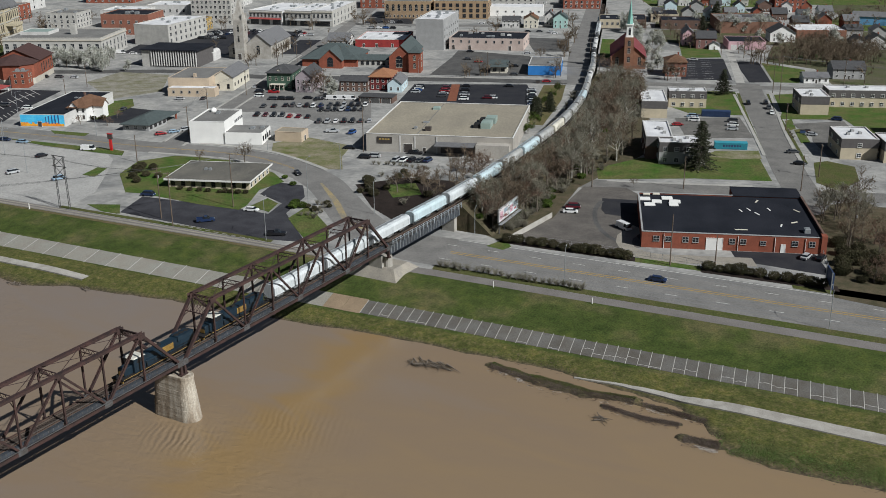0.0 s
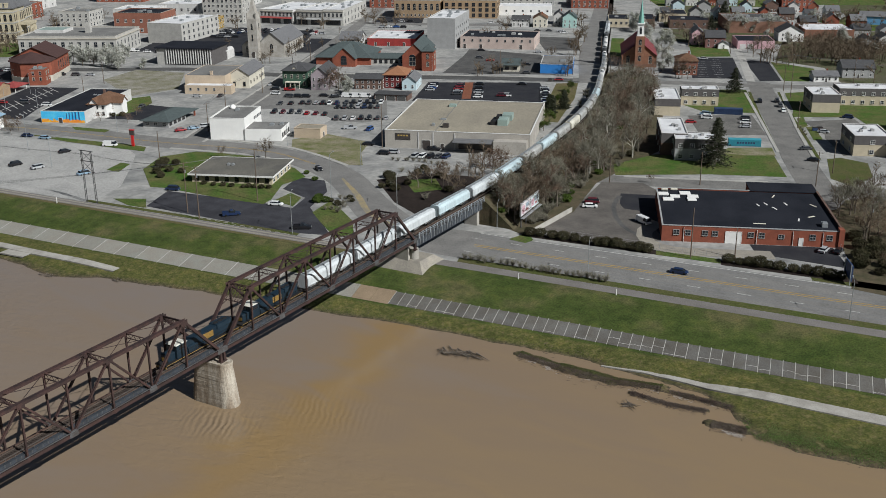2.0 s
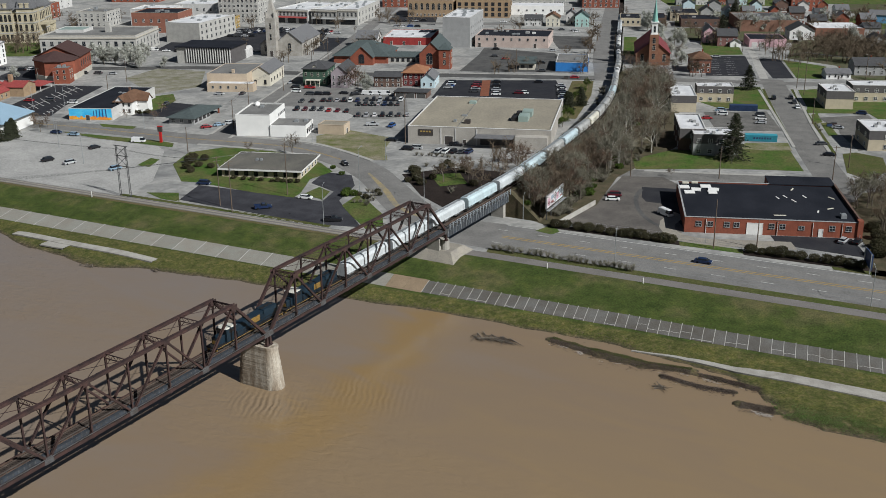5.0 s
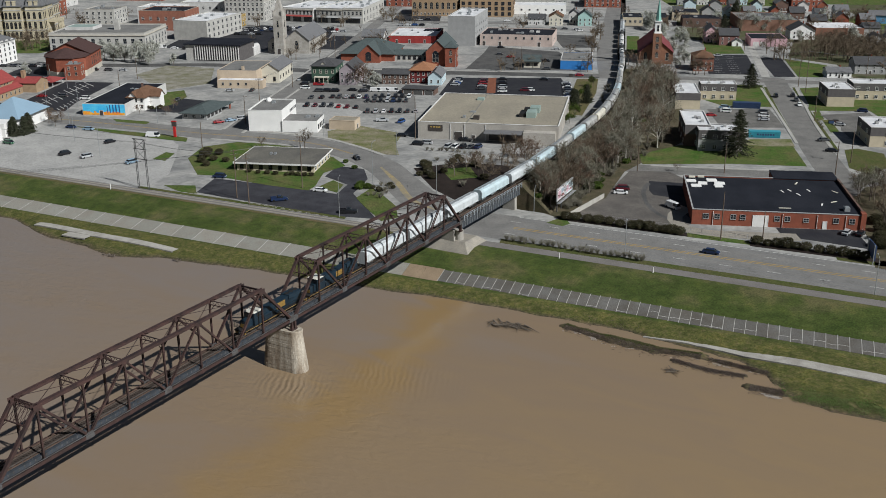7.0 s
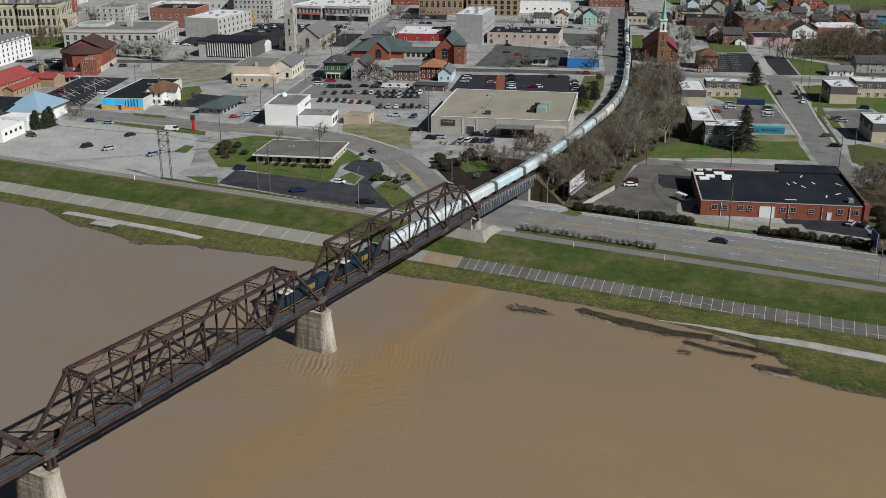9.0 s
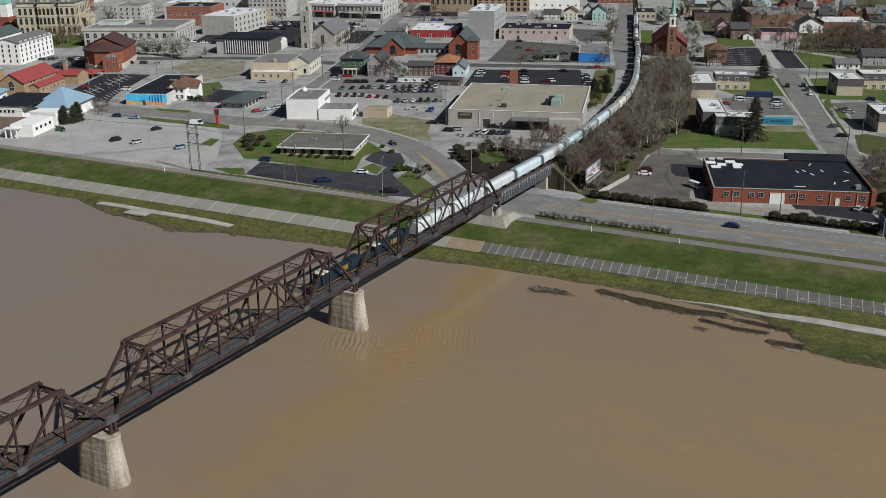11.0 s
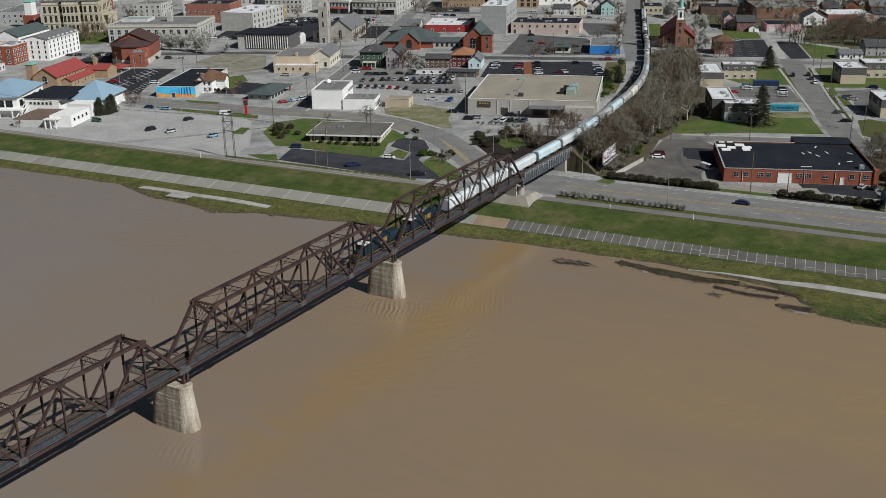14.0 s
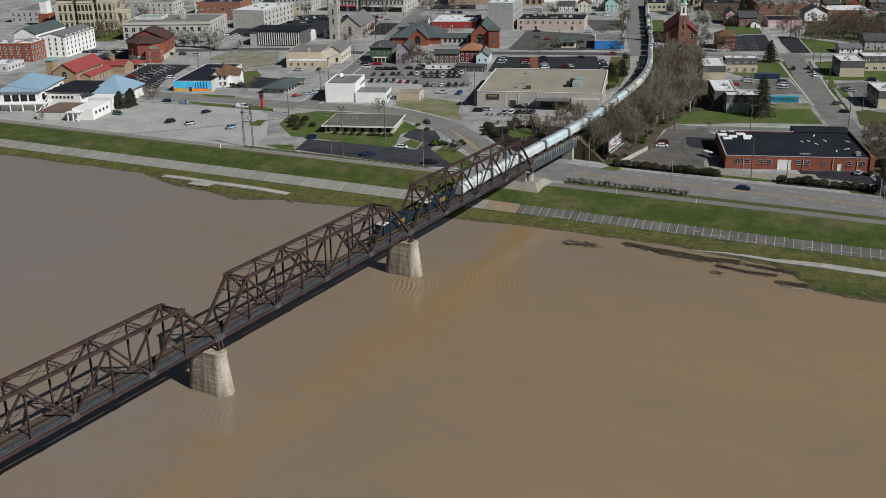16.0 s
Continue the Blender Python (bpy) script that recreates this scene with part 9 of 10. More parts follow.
GREEN_T = bare_tree(41, 9, TWIG, "tree in young green leaf", 1.1, LEAF_G, 2200, 0.15)
FIR = conifer(51, 17, "tall dark green conifer by the apartments")
CEDAR = conifer(57, 9, "dense dark conifer beside the white building")
HEDGE = [bush(61, 1.5, 2.0, LEAF, "dark olive clipped roadside shrub", 1900, 0.085), bush(64, 1.3, 1.7, LEAF, "dark rounded hedge shrub", 1600, 0.08), bush(67, 1.7, 2.2, LEAF, "broad dark hedge shrub", 2100, 0.09)]
GREENB = bush(71, 1.4, 1.6, LEAF_G, "bright green shrub beside the lot")
BARES = [twig_bush(81, 1.4, 2.2, "bare pale twiggy roadside shrub"), twig_bush(84, 1.6, 1.9, "bare spreading roadside shrub")]

rw = random.Random(5)
# woods along the embankment
def wood_edge(y):
    keys = ((109, 13.3), (142, 15.2), (182, 8), (205, 11.4), (229, 12.3), (256, 4.5), (286, -6.5), (329, -19.5), (377, -38.6))
    for (a, va), (b, vb) in zip(keys, keys[1:]):
        if a <= y <= b:
            return va + (vb - va) * (y - a) / (b - a)
    return 0


def line_x(y):
    return next((p.x for p in LINE if p.y >= y), XT)


n = 0
while n < 195:
    y = rw.uniform(119, 376)
    a, b = line_x(y) + 4.2, wood_edge(y)
    if b <= a:
        continue
    x = rw.uniform(a, b)
    if x > 9.5 and y < 141:
        x = 3.4 + (x - 9.5)
    top = rail_z(y) + 0.72
    z = max(GROUND, top - max(0, (x - line_x(y) - 2.5)) / 1.25)
    plant(BARE[rw.choice((0, 0, 1, 2, 2, 3, 4) if y < 220 else (0, 1, 3, 4, 4, 2))], x, y, (0.72 if y > 335 else 1.0) * min(rw.uniform(0.95, 1.4), max(0.35, (top + 4.6 + 0.5 * (x - line_x(y)) - z) / 12)), z, true=True)
    if n % 3 == 1:
        plant(rw.choice(HEDGE + BARES + [GREENB, GREENB]), x + rw.uniform(-2, 2), y + rw.uniform(-3, 3), rw.uniform(0.7, 1.5), z - 0.1, true=True)
    n += 1
for i in range(18):
    x, y = rw.uniform(-39, -15), rw.uniform(142, 184)
    plant(BARE[rw.choice((0, 1, 1, 3))], x, y, rw.uniform(0.6, 0.9), true=True)
for i in range(60):
    y = rw.uniform(120, 350)
    side = rw.choice((-1, 1))
    x = line_x(y) + side * rw.uniform(3.8, 7)
    top = rail_z(y) + 0.72
    plant(rw.choice(BARES), x, y, rw.uniform(0.8, 1.5), max(GROUND, top - max(0, abs(x - line_x(y)) - 2.5) / 1.25), true=True)
for i in range(46):
    y = rw.uniform(121, 215)
    a, b = line_x(y) + 6, wood_edge(y) + 1.0
    x = rw.uniform(a + 0.45 * (b - a), b)
    top = rail_z(y) + 0.72
    plant(rw.choice(BARES + BARES + [GREENB]), x, y, rw.uniform(1.0, 1.9), max(GROUND, top - max(0, x - line_x(y) - 2.5) / 1.25) - 0.1, true=True)
for x, y, s in ((-40, 206, 0.8), (-37, 198, 1.0), (-42, 216, 0.7), (-36, 210, 0.9), (-45, 228, 0.6)):
    plant(CEDAR if s > 0.75 else GREEN_T, x, y, s)
for x, y, s in ((-30, 186, 0.8), (-48, 240, 0.7), (-27, 176, 0.7)):
    plant(GREEN_T, x, y, s)
plant(FIR, 44.0, 181.0, 1.02)
plant(FIR, 18.8, 289.6, 0.78)
plant(FIR, -44, 445, 0.8)
plant(FIR, 118, 318, 0.6)
for x, y, s in ((-205, 13, 0.95), (-205.5, 19, 1.0), (-203.5, 16.5, 0.8)):
    plant(CEDAR, x, y, s)
for x, y, s in ((-318, 110, 1.0), (-309, 113, 1.1), (-301, 120, 0.9), (-324, 104, 0.9), (-288, 118, 1.0), (-277, 128, 0.8), (-293, 122, 0.9), (-148, 172, 0.85), (-150, 176, 0.7), (-78, 408, 1.2), (-50, 347, 1.1), (-43, 340, 1.0), (-4, 440, 1.0), (10, 438, 1.0), (-29, 313, 0.7), (62, 430, 0.9), (-320, 60, 0.9)):
    plant(WHITE_T, x, y, s)
for x, y, s in ((-325, 108, 1.3), (-315, 109, 1.4), (-320, 116, 1.3), (-300, 116, 1.4), (-291, 119, 1.4), (-306, 131, 1.2), (-318, 128, 1.2), (-68, 386, 1.3), (-42, 502, 1.1), (-21, 497, 1.1), (-100, 483, 1.1), (-61, 478, 1.2)):
    plant(WHITE_T, x, y, s)
for x, y, s in ((92, 166, 1.0), (98, 172, 0.9), (88, 160, 0.8)):
    plant(BARE[2], x, y, s)
plant(BARE[2], 91, 164, 1.15)
plant(BARE[2], 96, 169, 1.0)
for x, y, s, k in ((-157, 166, 1.0, 0), (-152, 170, 1.0, 3), (-151, 164, 0.8, 1), (-94, 80, 0.95, 0), (-109, 70, 0.5, 0), (-97, 258, 0.6, 3), (-92, 262, 0.6, 0), (-200, 73, 0.5, 1), (-190, 78, 0.5, 1), (-209, 34, 0.6, 1), (-213, 30, 0.55, 1), (-408, 95, 1.0, 3), (-420, 88, 1.0, 0), (-392, 110, 0.9, 0), (-384, 98, 0.8, 3), (-445, 120, 1.0, 0), (-330, 330, 0.9, 0), (-310, 345, 0.9, 3), (-300, 350, 0.9, 0), (-265, 345, 0.9, 3), (-95, 300, 0.9, 0), (-90, 320, 0.9, 3), (-100, 335, 0.8, 0), (-30, 304, 0.9, 0), (-14, 300, 0.9, 3), (-55, 300, 0.9, 0), (-48, 296, 0.9, 1), (32, 150, 0.4, 0)):
    plant(BARE[k], x, y, s)


def far_woods(label, spots_, models):
    """Distant bare trees joined into one mesh."""
    vs, fs, k = [], [], 0
    for x, y, s_, turn in spots_:
        p = site(x, y)
        mm = np.array(pose(p.x, p.y, GROUND, 0, 0, turn) @ Matrix.Diagonal((s_, s_, s_, 1)))
        v, f = models[int(turn) % len(models)]
        vs.append(v @ mm[:3, :3].T + mm[:3, 3])
        fs += [tuple(i + k for i in q) for q in f]
        k += len(v)
    me = bpy.data.meshes.new("far_trees")
    me.from_pydata(np.concatenate(vs).tolist(), [], fs)
    me.materials.append(TWIG)
    tagged(new("far_trees", me), label, "trees", kind="stuff")


def far_model(seed, h, spread):
    t = bare_tree(seed, h, TWIG, "bare tree", spread, full=False, thin=0.05)
    v, f = [], []
    for o in t.children:
        k = len(v)
        v += [tuple(c.co) for c in o.data.vertices]
        f += [tuple(i + k for i in q.vertices) for q in o.data.polygons]
    for o in list(t.children) + [t]:
        bpy.data.objects.remove(o)
    return np.array(v), f


FAR = [far_model(101, 12, 1.1), far_model(102, 14, 1.0), far_model(103, 11, 1.2)]
group = []
while len(group) < 300:
    x, y = rw.uniform(30, 300), rw.uniform(345, 720)
    if x < 62 and y < 400:
        continue
    group.append((x, y, rw.uniform(0.7, 1.15), rw.uniform(0, 360)))
for i in range(120):
    group.append((rw.uniform(-560, 40), rw.uniform(455, 760), rw.uniform(0.6, 1.0), rw.uniform(0, 360)))
for i in range(40):
    group.append((rw.uniform(-420, -240), rw.uniform(150, 420), rw.uniform(0.4, 0.75), rw.uniform(0, 360)))
for x, y in ((2, 414), (17, 393), (14, 436), (-9, 471), (11, 486), (20, 522), (37, 465), (41, 508), (-35, 451), (-32, 483), (-1, 390), (29, 413), (56, 444), (-87, 475), (-63, 430), (-328, 315), (-356, 321), (-445, 145), (-495, 139), (-396, 91), (-401, 98), (-422, 95), (-202, 227), (-187, 217), (-199, 234), (-289, 382), (-516, 165), (-220, 359), (-168, 352), (-158, 318), (-51, 412), (-37, 397)):
    for i in range(3):
        group.append((x + rw.uniform(-5, 5), y + rw.uniform(-8, 8), rw.uniform(0.7, 1.2), rw.uniform(0, 360)))
DARK_TREES = ((-482.7, 163), (-467, 195), (-420.6, 96), (-428.6, 112), (-426, 122.8), (-278, 326), (-292, 333), (-268, 327), (-232.7, 206), (-245.5, 223.7), (-296, 284.5), (-388, 263), (-320, 289), (-229, 181), (-350, 244), (-107, 239), (-103.8, 350), (-118, 385), (-66, 270), (-139, 422), (-88.8, 322), (-102, 246), (-107, 365), (-86.6, 439), (-397, 90), (-412, 107), (-431, 94))
for x, y in DARK_TREES:
    for i in range(4):
        group.append((x + rw.uniform(-2.5, 2.5), y + rw.uniform(-3, 3), rw.uniform(0.6, 0.95), rw.uniform(0, 360)))
for x, y in ((26.7, 448), (39, 411), (54, 422), (53, 394), (28, 389), (14.5, 373), (25, 374), (18, 561), (14, 536), (28, 569), (62, 401), (61, 442), (33, 400), (49, 392), (70, 425), (80, 440)):
    for i in range(7):
        group.append((x + rw.uniform(-6, 6), y + rw.uniform(-7, 7), rw.uniform(0.7, 1.15), rw.uniform(0, 360)))
for i in range(110):
    a, b = rw.random(), rw.random()
    group.append((20 + 16 * b + a * (40 - 6 * b), 446 - 64 * b + a * 28, rw.uniform(0.6, 1.05), rw.uniform(0, 360)))
far_woods("bare street and garden trees of the far town", group, FAR)
for x, y, s in ((-13.8, 304.5, 1.0), (-16, 301, 0.9), (-10, 303, 0.85), (-147.7, 167.6, 1.0), (-158, 170, 0.9), (-152, 164, 1.1), (-194, 63, 0.45), (-182, 69.5, 0.5), (-218.5, 32.6, 0.6), (-205, 29.6, 0.6), (-216, -17.6, 0.4), (-202, 0, 0.35)):
    plant(BARE[rw.choice((0, 1, 3))], x, y, s)
for x, y, s in ((-136.2, 164.3, 1.0), (-141, 167, 0.8), (-93.4, 424, 1.5), (-98.7, 430, 1.4), (-89, 420, 1.3), (-52.7, 372.6, 1.5), (-49, 377, 1.3), (-34.5, 335, 1.2), (-28.7, 467, 1.4), (-21, 472, 1.1), (-13, 483, 1.5), (-8, 487, 1.3), (39.4, 450, 1.5), (44, 446, 1.2), (-29.6, 325, 1.0), (4.4, 551, 1.2)):
    plant(WHITE_T, x, y, s)
plant(FIR, -54.1, 508.5, 0.9)
plant(FIR, -57, 512, 0.75)
for x, y, s in ((99, 130, 1.7), (98, 135, 1.6), (101, 138, 1.9), (97, 141, 1.5), (104, 134, 1.4), (95, 146, 1.6), (106, 141, 1.6), (100, 146, 1.3)):
    plant(HEDGE[0], x, y, s)
for x, y, s in ((106, 130, 0.7), (109, 137, 0.75), (113, 142, 0.8), (105, 146, 0.75), (110, 150, 0.8), (118, 139, 0.7), (103, 154, 0.8), (122, 148, 0.8), (100, 150, 0.7)):
    plant(BARE[1], x, y, s)
for x, y, s in ((88.5, 161, 1.0), (91, 168, 1.1), (93.5, 173, 1.0), (95, 163, 1.1), (97, 155, 1.0), (90.5, 178, 0.9), (94, 182, 1.0), (99, 160, 1.1), (86.5, 172, 0.8), (97, 148, 0.9)):
    plant(BARE[rw.choice((0, 1, 2, 3))], x, y, s)
sheet("leaf_litter", "brown leaf litter under the roadside trees", [(86, 150), (92, 145), (104, 150), (106, 178), (96, 186), (88, 176)], DIRT, 0.056, "ground")
for i in range(16):
    x, y = rw.uniform(97, 124), rw.uniform(130, 160)
    if (Vector((x, y)) - Vector((97, 128))).dot(Vector((-0.36, 0.93))) > 40:
        continue
    plant(rw.choice(BARES + HEDGE + BARE[:1]), x, y, rw.uniform(0.7, 1.5))
# shrubs
def hedge_run(pts, n, models, lo=0.85, hi=1.1, jitter=0.5):
    for i in range(n):
        k = i / max(1, n - 1) * (len(pts) - 1)
        a = Vector(pts[min(int(k), len(pts) - 2)])
        b = Vector(pts[min(int(k) + 1, len(pts) - 1)])
        p = a.lerp(b, k - min(int(k), len(pts) - 2))
        plant(rw.choice(models), p.x + rw.uniform(-jitter, jitter), p.y + rw.uniform(-jitter, jitter), rw.uniform(lo, hi))


hedge_run([crest(s, 77.4) for s in (50, 70, 84)], 13, HEDGE, 1.05, 1.3, 0.3)
hedge_run([crest(s, 78.2) for s in (105, 118, 133)], 11, HEDGE, 1.1, 1.35, 0.3)
hedge_run([crest(s, 57.6) for s in (36, 56, 74)], 22, BARES, 0.8, 1.05, 0.4)
hedge_run([(-91, 51.5), (-78, 58), (-70, 63)], 9, HEDGE, 0.6, 0.85)
for x, y, s in ((-118, 50, 1.5), (-121, 53, 1.2), (-116, 55, 1.4), (-112, 50, 1.3), (-114, 46, 1.4), (-109, 45, 1.2), (-107, 52, 1.0)):
    plant(rw.choice(HEDGE), x, y, s)
for x, y, s in ((-48, 66, 1.3), (-46, 68, 1.2), (-50, 68.5, 1.1), (-63, 78, 0.9), (-70, 80, 0.8)):
    plant(GREENB, x, y, s)
for i in range(16):
    plant(rw.choice(BARES + HEDGE[:1]), rw.uniform(-46, -40) + i * 0.3, rw.uniform(70, 76) - i * 0.5, rw.uniform(0.6, 0.9))
for i in range(18):
    plant(rw.choice(HEDGE + BARES), rw.uniform(-44, -8), rw.uniform(86, 110), rw.uniform(0.7, 1.2))
for x, y in ((-41, 94), (-38, 91), (-34, 89), (-44, 96)):
    plant(HEDGE[0], x, y, 1.3)
hedge_run([(-54, 110), (-45, 115), (-34, 118)], 12, BARES, 0.6, 0.8)
hedge_run([(-204, 65.5), (-197, 70), (-193, 73)], 6, HEDGE, 0.7, 1.0)
hedge_run([(100, 128), (110, 134), (125, 140)], 9, HEDGE, 0.9, 1.3, 1.5)
hedge_run([(62.5, 239), (59, 248)], 4, BARES, 0.5, 0.7, 0.5)


def drift():
    """Stranded driftwood at the water's edge."""
    rnd = random.Random(4)
    for s, n, k in ((34.7, 40.1, 1.0), (38.2, 40.6, 0.7), (31.8, 39.4, 0.6), (77, 32.9, 0.5), (-91.5, 37.7, 0.6), (-70.6, 42.8, 0.4)):
        e = empty("driftwood", pose(*bank(s, n + 1.5, WATER + 0.12)), "tangled grey-brown driftwood branches in the shallows", "driftwood", "driftwood")
        for i in range(int(12 * k) + 3):
            bm = bmesh.new()
            a = rnd.gauss(BANK - 0.25, 0.5)
            L = rnd.uniform(2.0, 7.5) * k
            c = Vector((rnd.gauss(0, 1.6) * k, rnd.gauss(0, 0.7) * k, rnd.uniform(0, 0.35)))
            d = Vector((math.cos(a), math.sin(a), rnd.gauss(0, 0.08))) * L / 2
            tube(bm, c - d, c + d, rnd.uniform(0.08, 0.24), 0.03, 5)
            part("branch", bm, BARK, e)
        fine = Soup()
        for i in range(int(90 * k)):
            c = Vector((rnd.gauss(-1, 1.8) * k, rnd.gauss(0, 0.8) * k, rnd.uniform(0, 0.3)))
            fine.spike(c, c + Vector((rnd.gauss(0, .7), rnd.gauss(0, .4), rnd.uniform(-.05, .4))), 0.03, 0.01)
        tagged(fine.part("brushwood", TWIG, e), kind="stuff")
    mud = Soup()
    for i in range(2600):
        if i % 3:
            a, b, c, d, w, h = rnd.choice(ISLETS)
            k, o = rnd.random(), rnd.gauss(-0.5, 0.6) * w
            p = bank(a + (c - a) * k, b + (d - b) * k + o + ISLET_SHIFT, WATER)
            p.z = max(WATER, WATER + islet_z(a + (c - a) * k, b + (d - b) * k + o + ISLET_SHIFT)) + 0.04
            t, L = rnd.gauss(BANK, 0.7), rnd.uniform(0.15, 0.8)
            mud.spike(p, p + Vector((math.cos(t) * L, math.sin(t) * L, rnd.uniform(0, 0.1))), 0.045, 0.02)
            continue
        s = rnd.choice((rnd.gauss(57, 8), rnd.uniform(96, 135), rnd.gauss(8, 11), rnd.uniform(-130, -60)))
        n = shore(s) + rnd.gauss(0.9, 0.9)
        c = bank(s, n, max(WATER, ground_z(s, n)) + 0.05)
        a = rnd.gauss(BANK, 0.6)
        L = rnd.uniform(0.15, 0.7)
        mud.spike(c, c + Vector((math.cos(a) * L, math.sin(a) * L, rnd.uniform(0, 0.08))), 0.035, 0.015)
    for i in range(9000):
        a, b, c, d, w, h = rnd.choice(ISLETS)
        k, o = rnd.random(), rnd.gauss(-0.35, 0.45) * w
        u, v = a + (c - a) * k, b + (d - b) * k + o + ISLET_SHIFT
        if islet_z(u, v) < -0.05:
            continue
        p = bank(u, v, WATER + islet_z(u, v))
        mud.thorn(p, p + Vector((rnd.gauss(0, .28), rnd.gauss(0, .28), rnd.uniform(0.05, 0.3))), 0.05)
    ob = mud.part("flood_litter", mat("dark_flood_brush", (0.085, 0.060, 0.050), 0.95, 0, 0.45, 0.8, 0, second=(0.16, 0.13, 0.105)), None)
    tagged(ob, "dark flood litter and sticks along the waterline", "debris", kind="stuff")
    foam = Soup()
    for i in range(5200):
        a, b, c, d, w, h = rnd.choice(ISLETS[:4] + ISLETS[5:])
        k = rnd.random()
        u, v = a + (c - a) * k, b + (d - b) * k + ISLET_SHIFT - w * (0.85 + abs(rnd.gauss(0, 0.35)))
        if noise.noise((u * 0.25, v * 0.4, 9)) < rnd.uniform(0.0, 0.5) or islet_z(u, v) > -0.05:
            continue
        x, r = bank(u, v, WATER + 0.02), rnd.uniform(0.04, 0.11)
        k = len(foam.v)
        foam.v += [tuple(x + Vector((p * r * 2, q * r, rnd.uniform(0, 0.02)))) for p, q in ((-1, -0.7), (1, -1), (0.8, 0.9), (-0.9, 0.7))]
        foam.f.append((k, k + 1, k + 2, k + 3))
    tagged(foam.part("river_foam", mat("pale_river_foam", (0.34, 0.30, 0.26), 0.8, 0, 0.2, 2, 0), None), "pale scum and foam at the edge of the mud banks", "foam", kind="stuff")
    sod = Soup()
    for i in range(9000):
        a, b, c, d, w, h = rnd.choice(ISLETS[:3])
        k = rnd.random()
        u, v = a + (c - a) * k, b + (d - b) * k + ISLET_SHIFT + w * rnd.uniform(0.0, 0.75)
        if islet_z(u, v) < 0.04:
            continue
        p = bank(u, v, WATER + islet_z(u, v))
        sod.thorn(p, p + Vector((rnd.gauss(0, .12), rnd.gauss(0, .12), rnd.uniform(0.08, 0.22))), 0.07)
    tagged(sod.part("islet_grass", VERGE, None), "olive grass on the crests of the mud banks", "grass", kind="stuff")
    g = Soup()
    for i in range(16000):
        s = rnd.uniform(95, 140)
        n = rnd.gauss(34.2 + 0.03 * (s - 110), 1.7)
        z = ground_z(s, n)
        if n < shore(s) - 0.6:
            continue
        if noise.noise((s * 0.22, n * 0.3, 1)) < -0.25:
            continue
        c = bank(s, n, max(WATER, z) + rnd.uniform(0.03, 0.22))
        g.leaf(c, rnd.uniform(0.05, 0.12), rnd)
    tagged(g.part("bank_weeds", mat("bright_bank_weeds", (0.12, 0.19, 0.05), 0.9, 0, 0.4, 0.8, 0, second=(0.15, 0.17, 0.07)), None), "bright green weeds on the flooded bank", "weeds", kind="stuff")
    g = Soup()
    for i in range(9000):
        s = rnd.uniform(-150, 160)
        n = rnd.uniform(shore(s) + 0.6, CREST)
        if 56.8 < n < 64.7:
            continue
        c = bank(s, n)
        g.spike(c, c + Vector((rnd.gauss(0, .12), rnd.gauss(0, .12), rnd.uniform(.06, .16))), 0.05, 0.01)
    tagged(g.part("grass_tufts", GRASS, None), "rough grass tufts on the levee", "grass", kind="stuff")


drift()
t = bush(91, 1.8, 1.6, DEADGRASS, "leafy tangle rising from the river near the pier", 900, 0.16)
plant(t, 0.7, -130.8, 1.1, WATER, true=True)

# ---- poles, wires, fences, signs ----
POLEW = mat("weathered_pole_wood", (0.17, 0.13, 0.10), 0.9, 0, 0.3, 2, 0.3)
LINEM = mat("aluminium_cable", (0.07, 0.07, 0.07), 0.6, 0.2)


def utility_pole(x, y, h, ang, arms=1):
    h *= HS
    e = empty("utility_pole", spot(x, y, ang), "weathered wooden utility pole with crossarms", "utility pole", "utility poles")
    bm = bmesh.new()
    tube(bm, (0, 0, -0.3), (0, 0, h), 0.19, 0.12, 8)
    part("post", bm, POLEW, e)
    for k in range(arms):
        bm = bmesh.new()
        z = h - 0.5 - k * 1.2
        box(bm, -1.3, 1.3, -0.06, 0.06, z - 0.07, z + 0.07)
        arm = part("crossarm", bm, POLEW, e)
        for u in (-1.15, -0.6, 0.6, 1.15):
            bm = bmesh.new()
            tube(bm, (u, 0, z + 0.07), (u, 0, z + 0.27), 0.05, 0.04, 6)
            part("insulator", bm, GALV, arm)
    if arms:
        bm = bmesh.new()
        tube(bm, (0.32, 0, h - 3.6), (0.32, 0, h - 2.7), 0.2, 0.2, 8)
        part("transformer", bm, GALV, e)


def street_light(x, y, h, ang, reach=2.2):
    h *= HS
    e = empty("street_lamp", spot(x, y, ang), "thin grey street lamp with a curved arm", "street lamp", "street lamps")
    bm = bmesh.new()
    tube(bm, (0, 0, -0.2), (0, 0, h), 0.11, 0.07, 8)
    part("post", bm, GALV, e)
    bm = bmesh.new()
    tube(bm, (0, 0, h - 0.1), (reach, 0, h + 0.35), 0.05, 0.04, 6)
    part("arm", bm, GALV, e)
    bm = bmesh.new()
    box(bm, reach - 0.1, reach + 0.65, -0.15, 0.15, h + 0.25, h + 0.42)
    bevelled(bm, 0.04)
    part("lamp_head", bm, GALV, e)


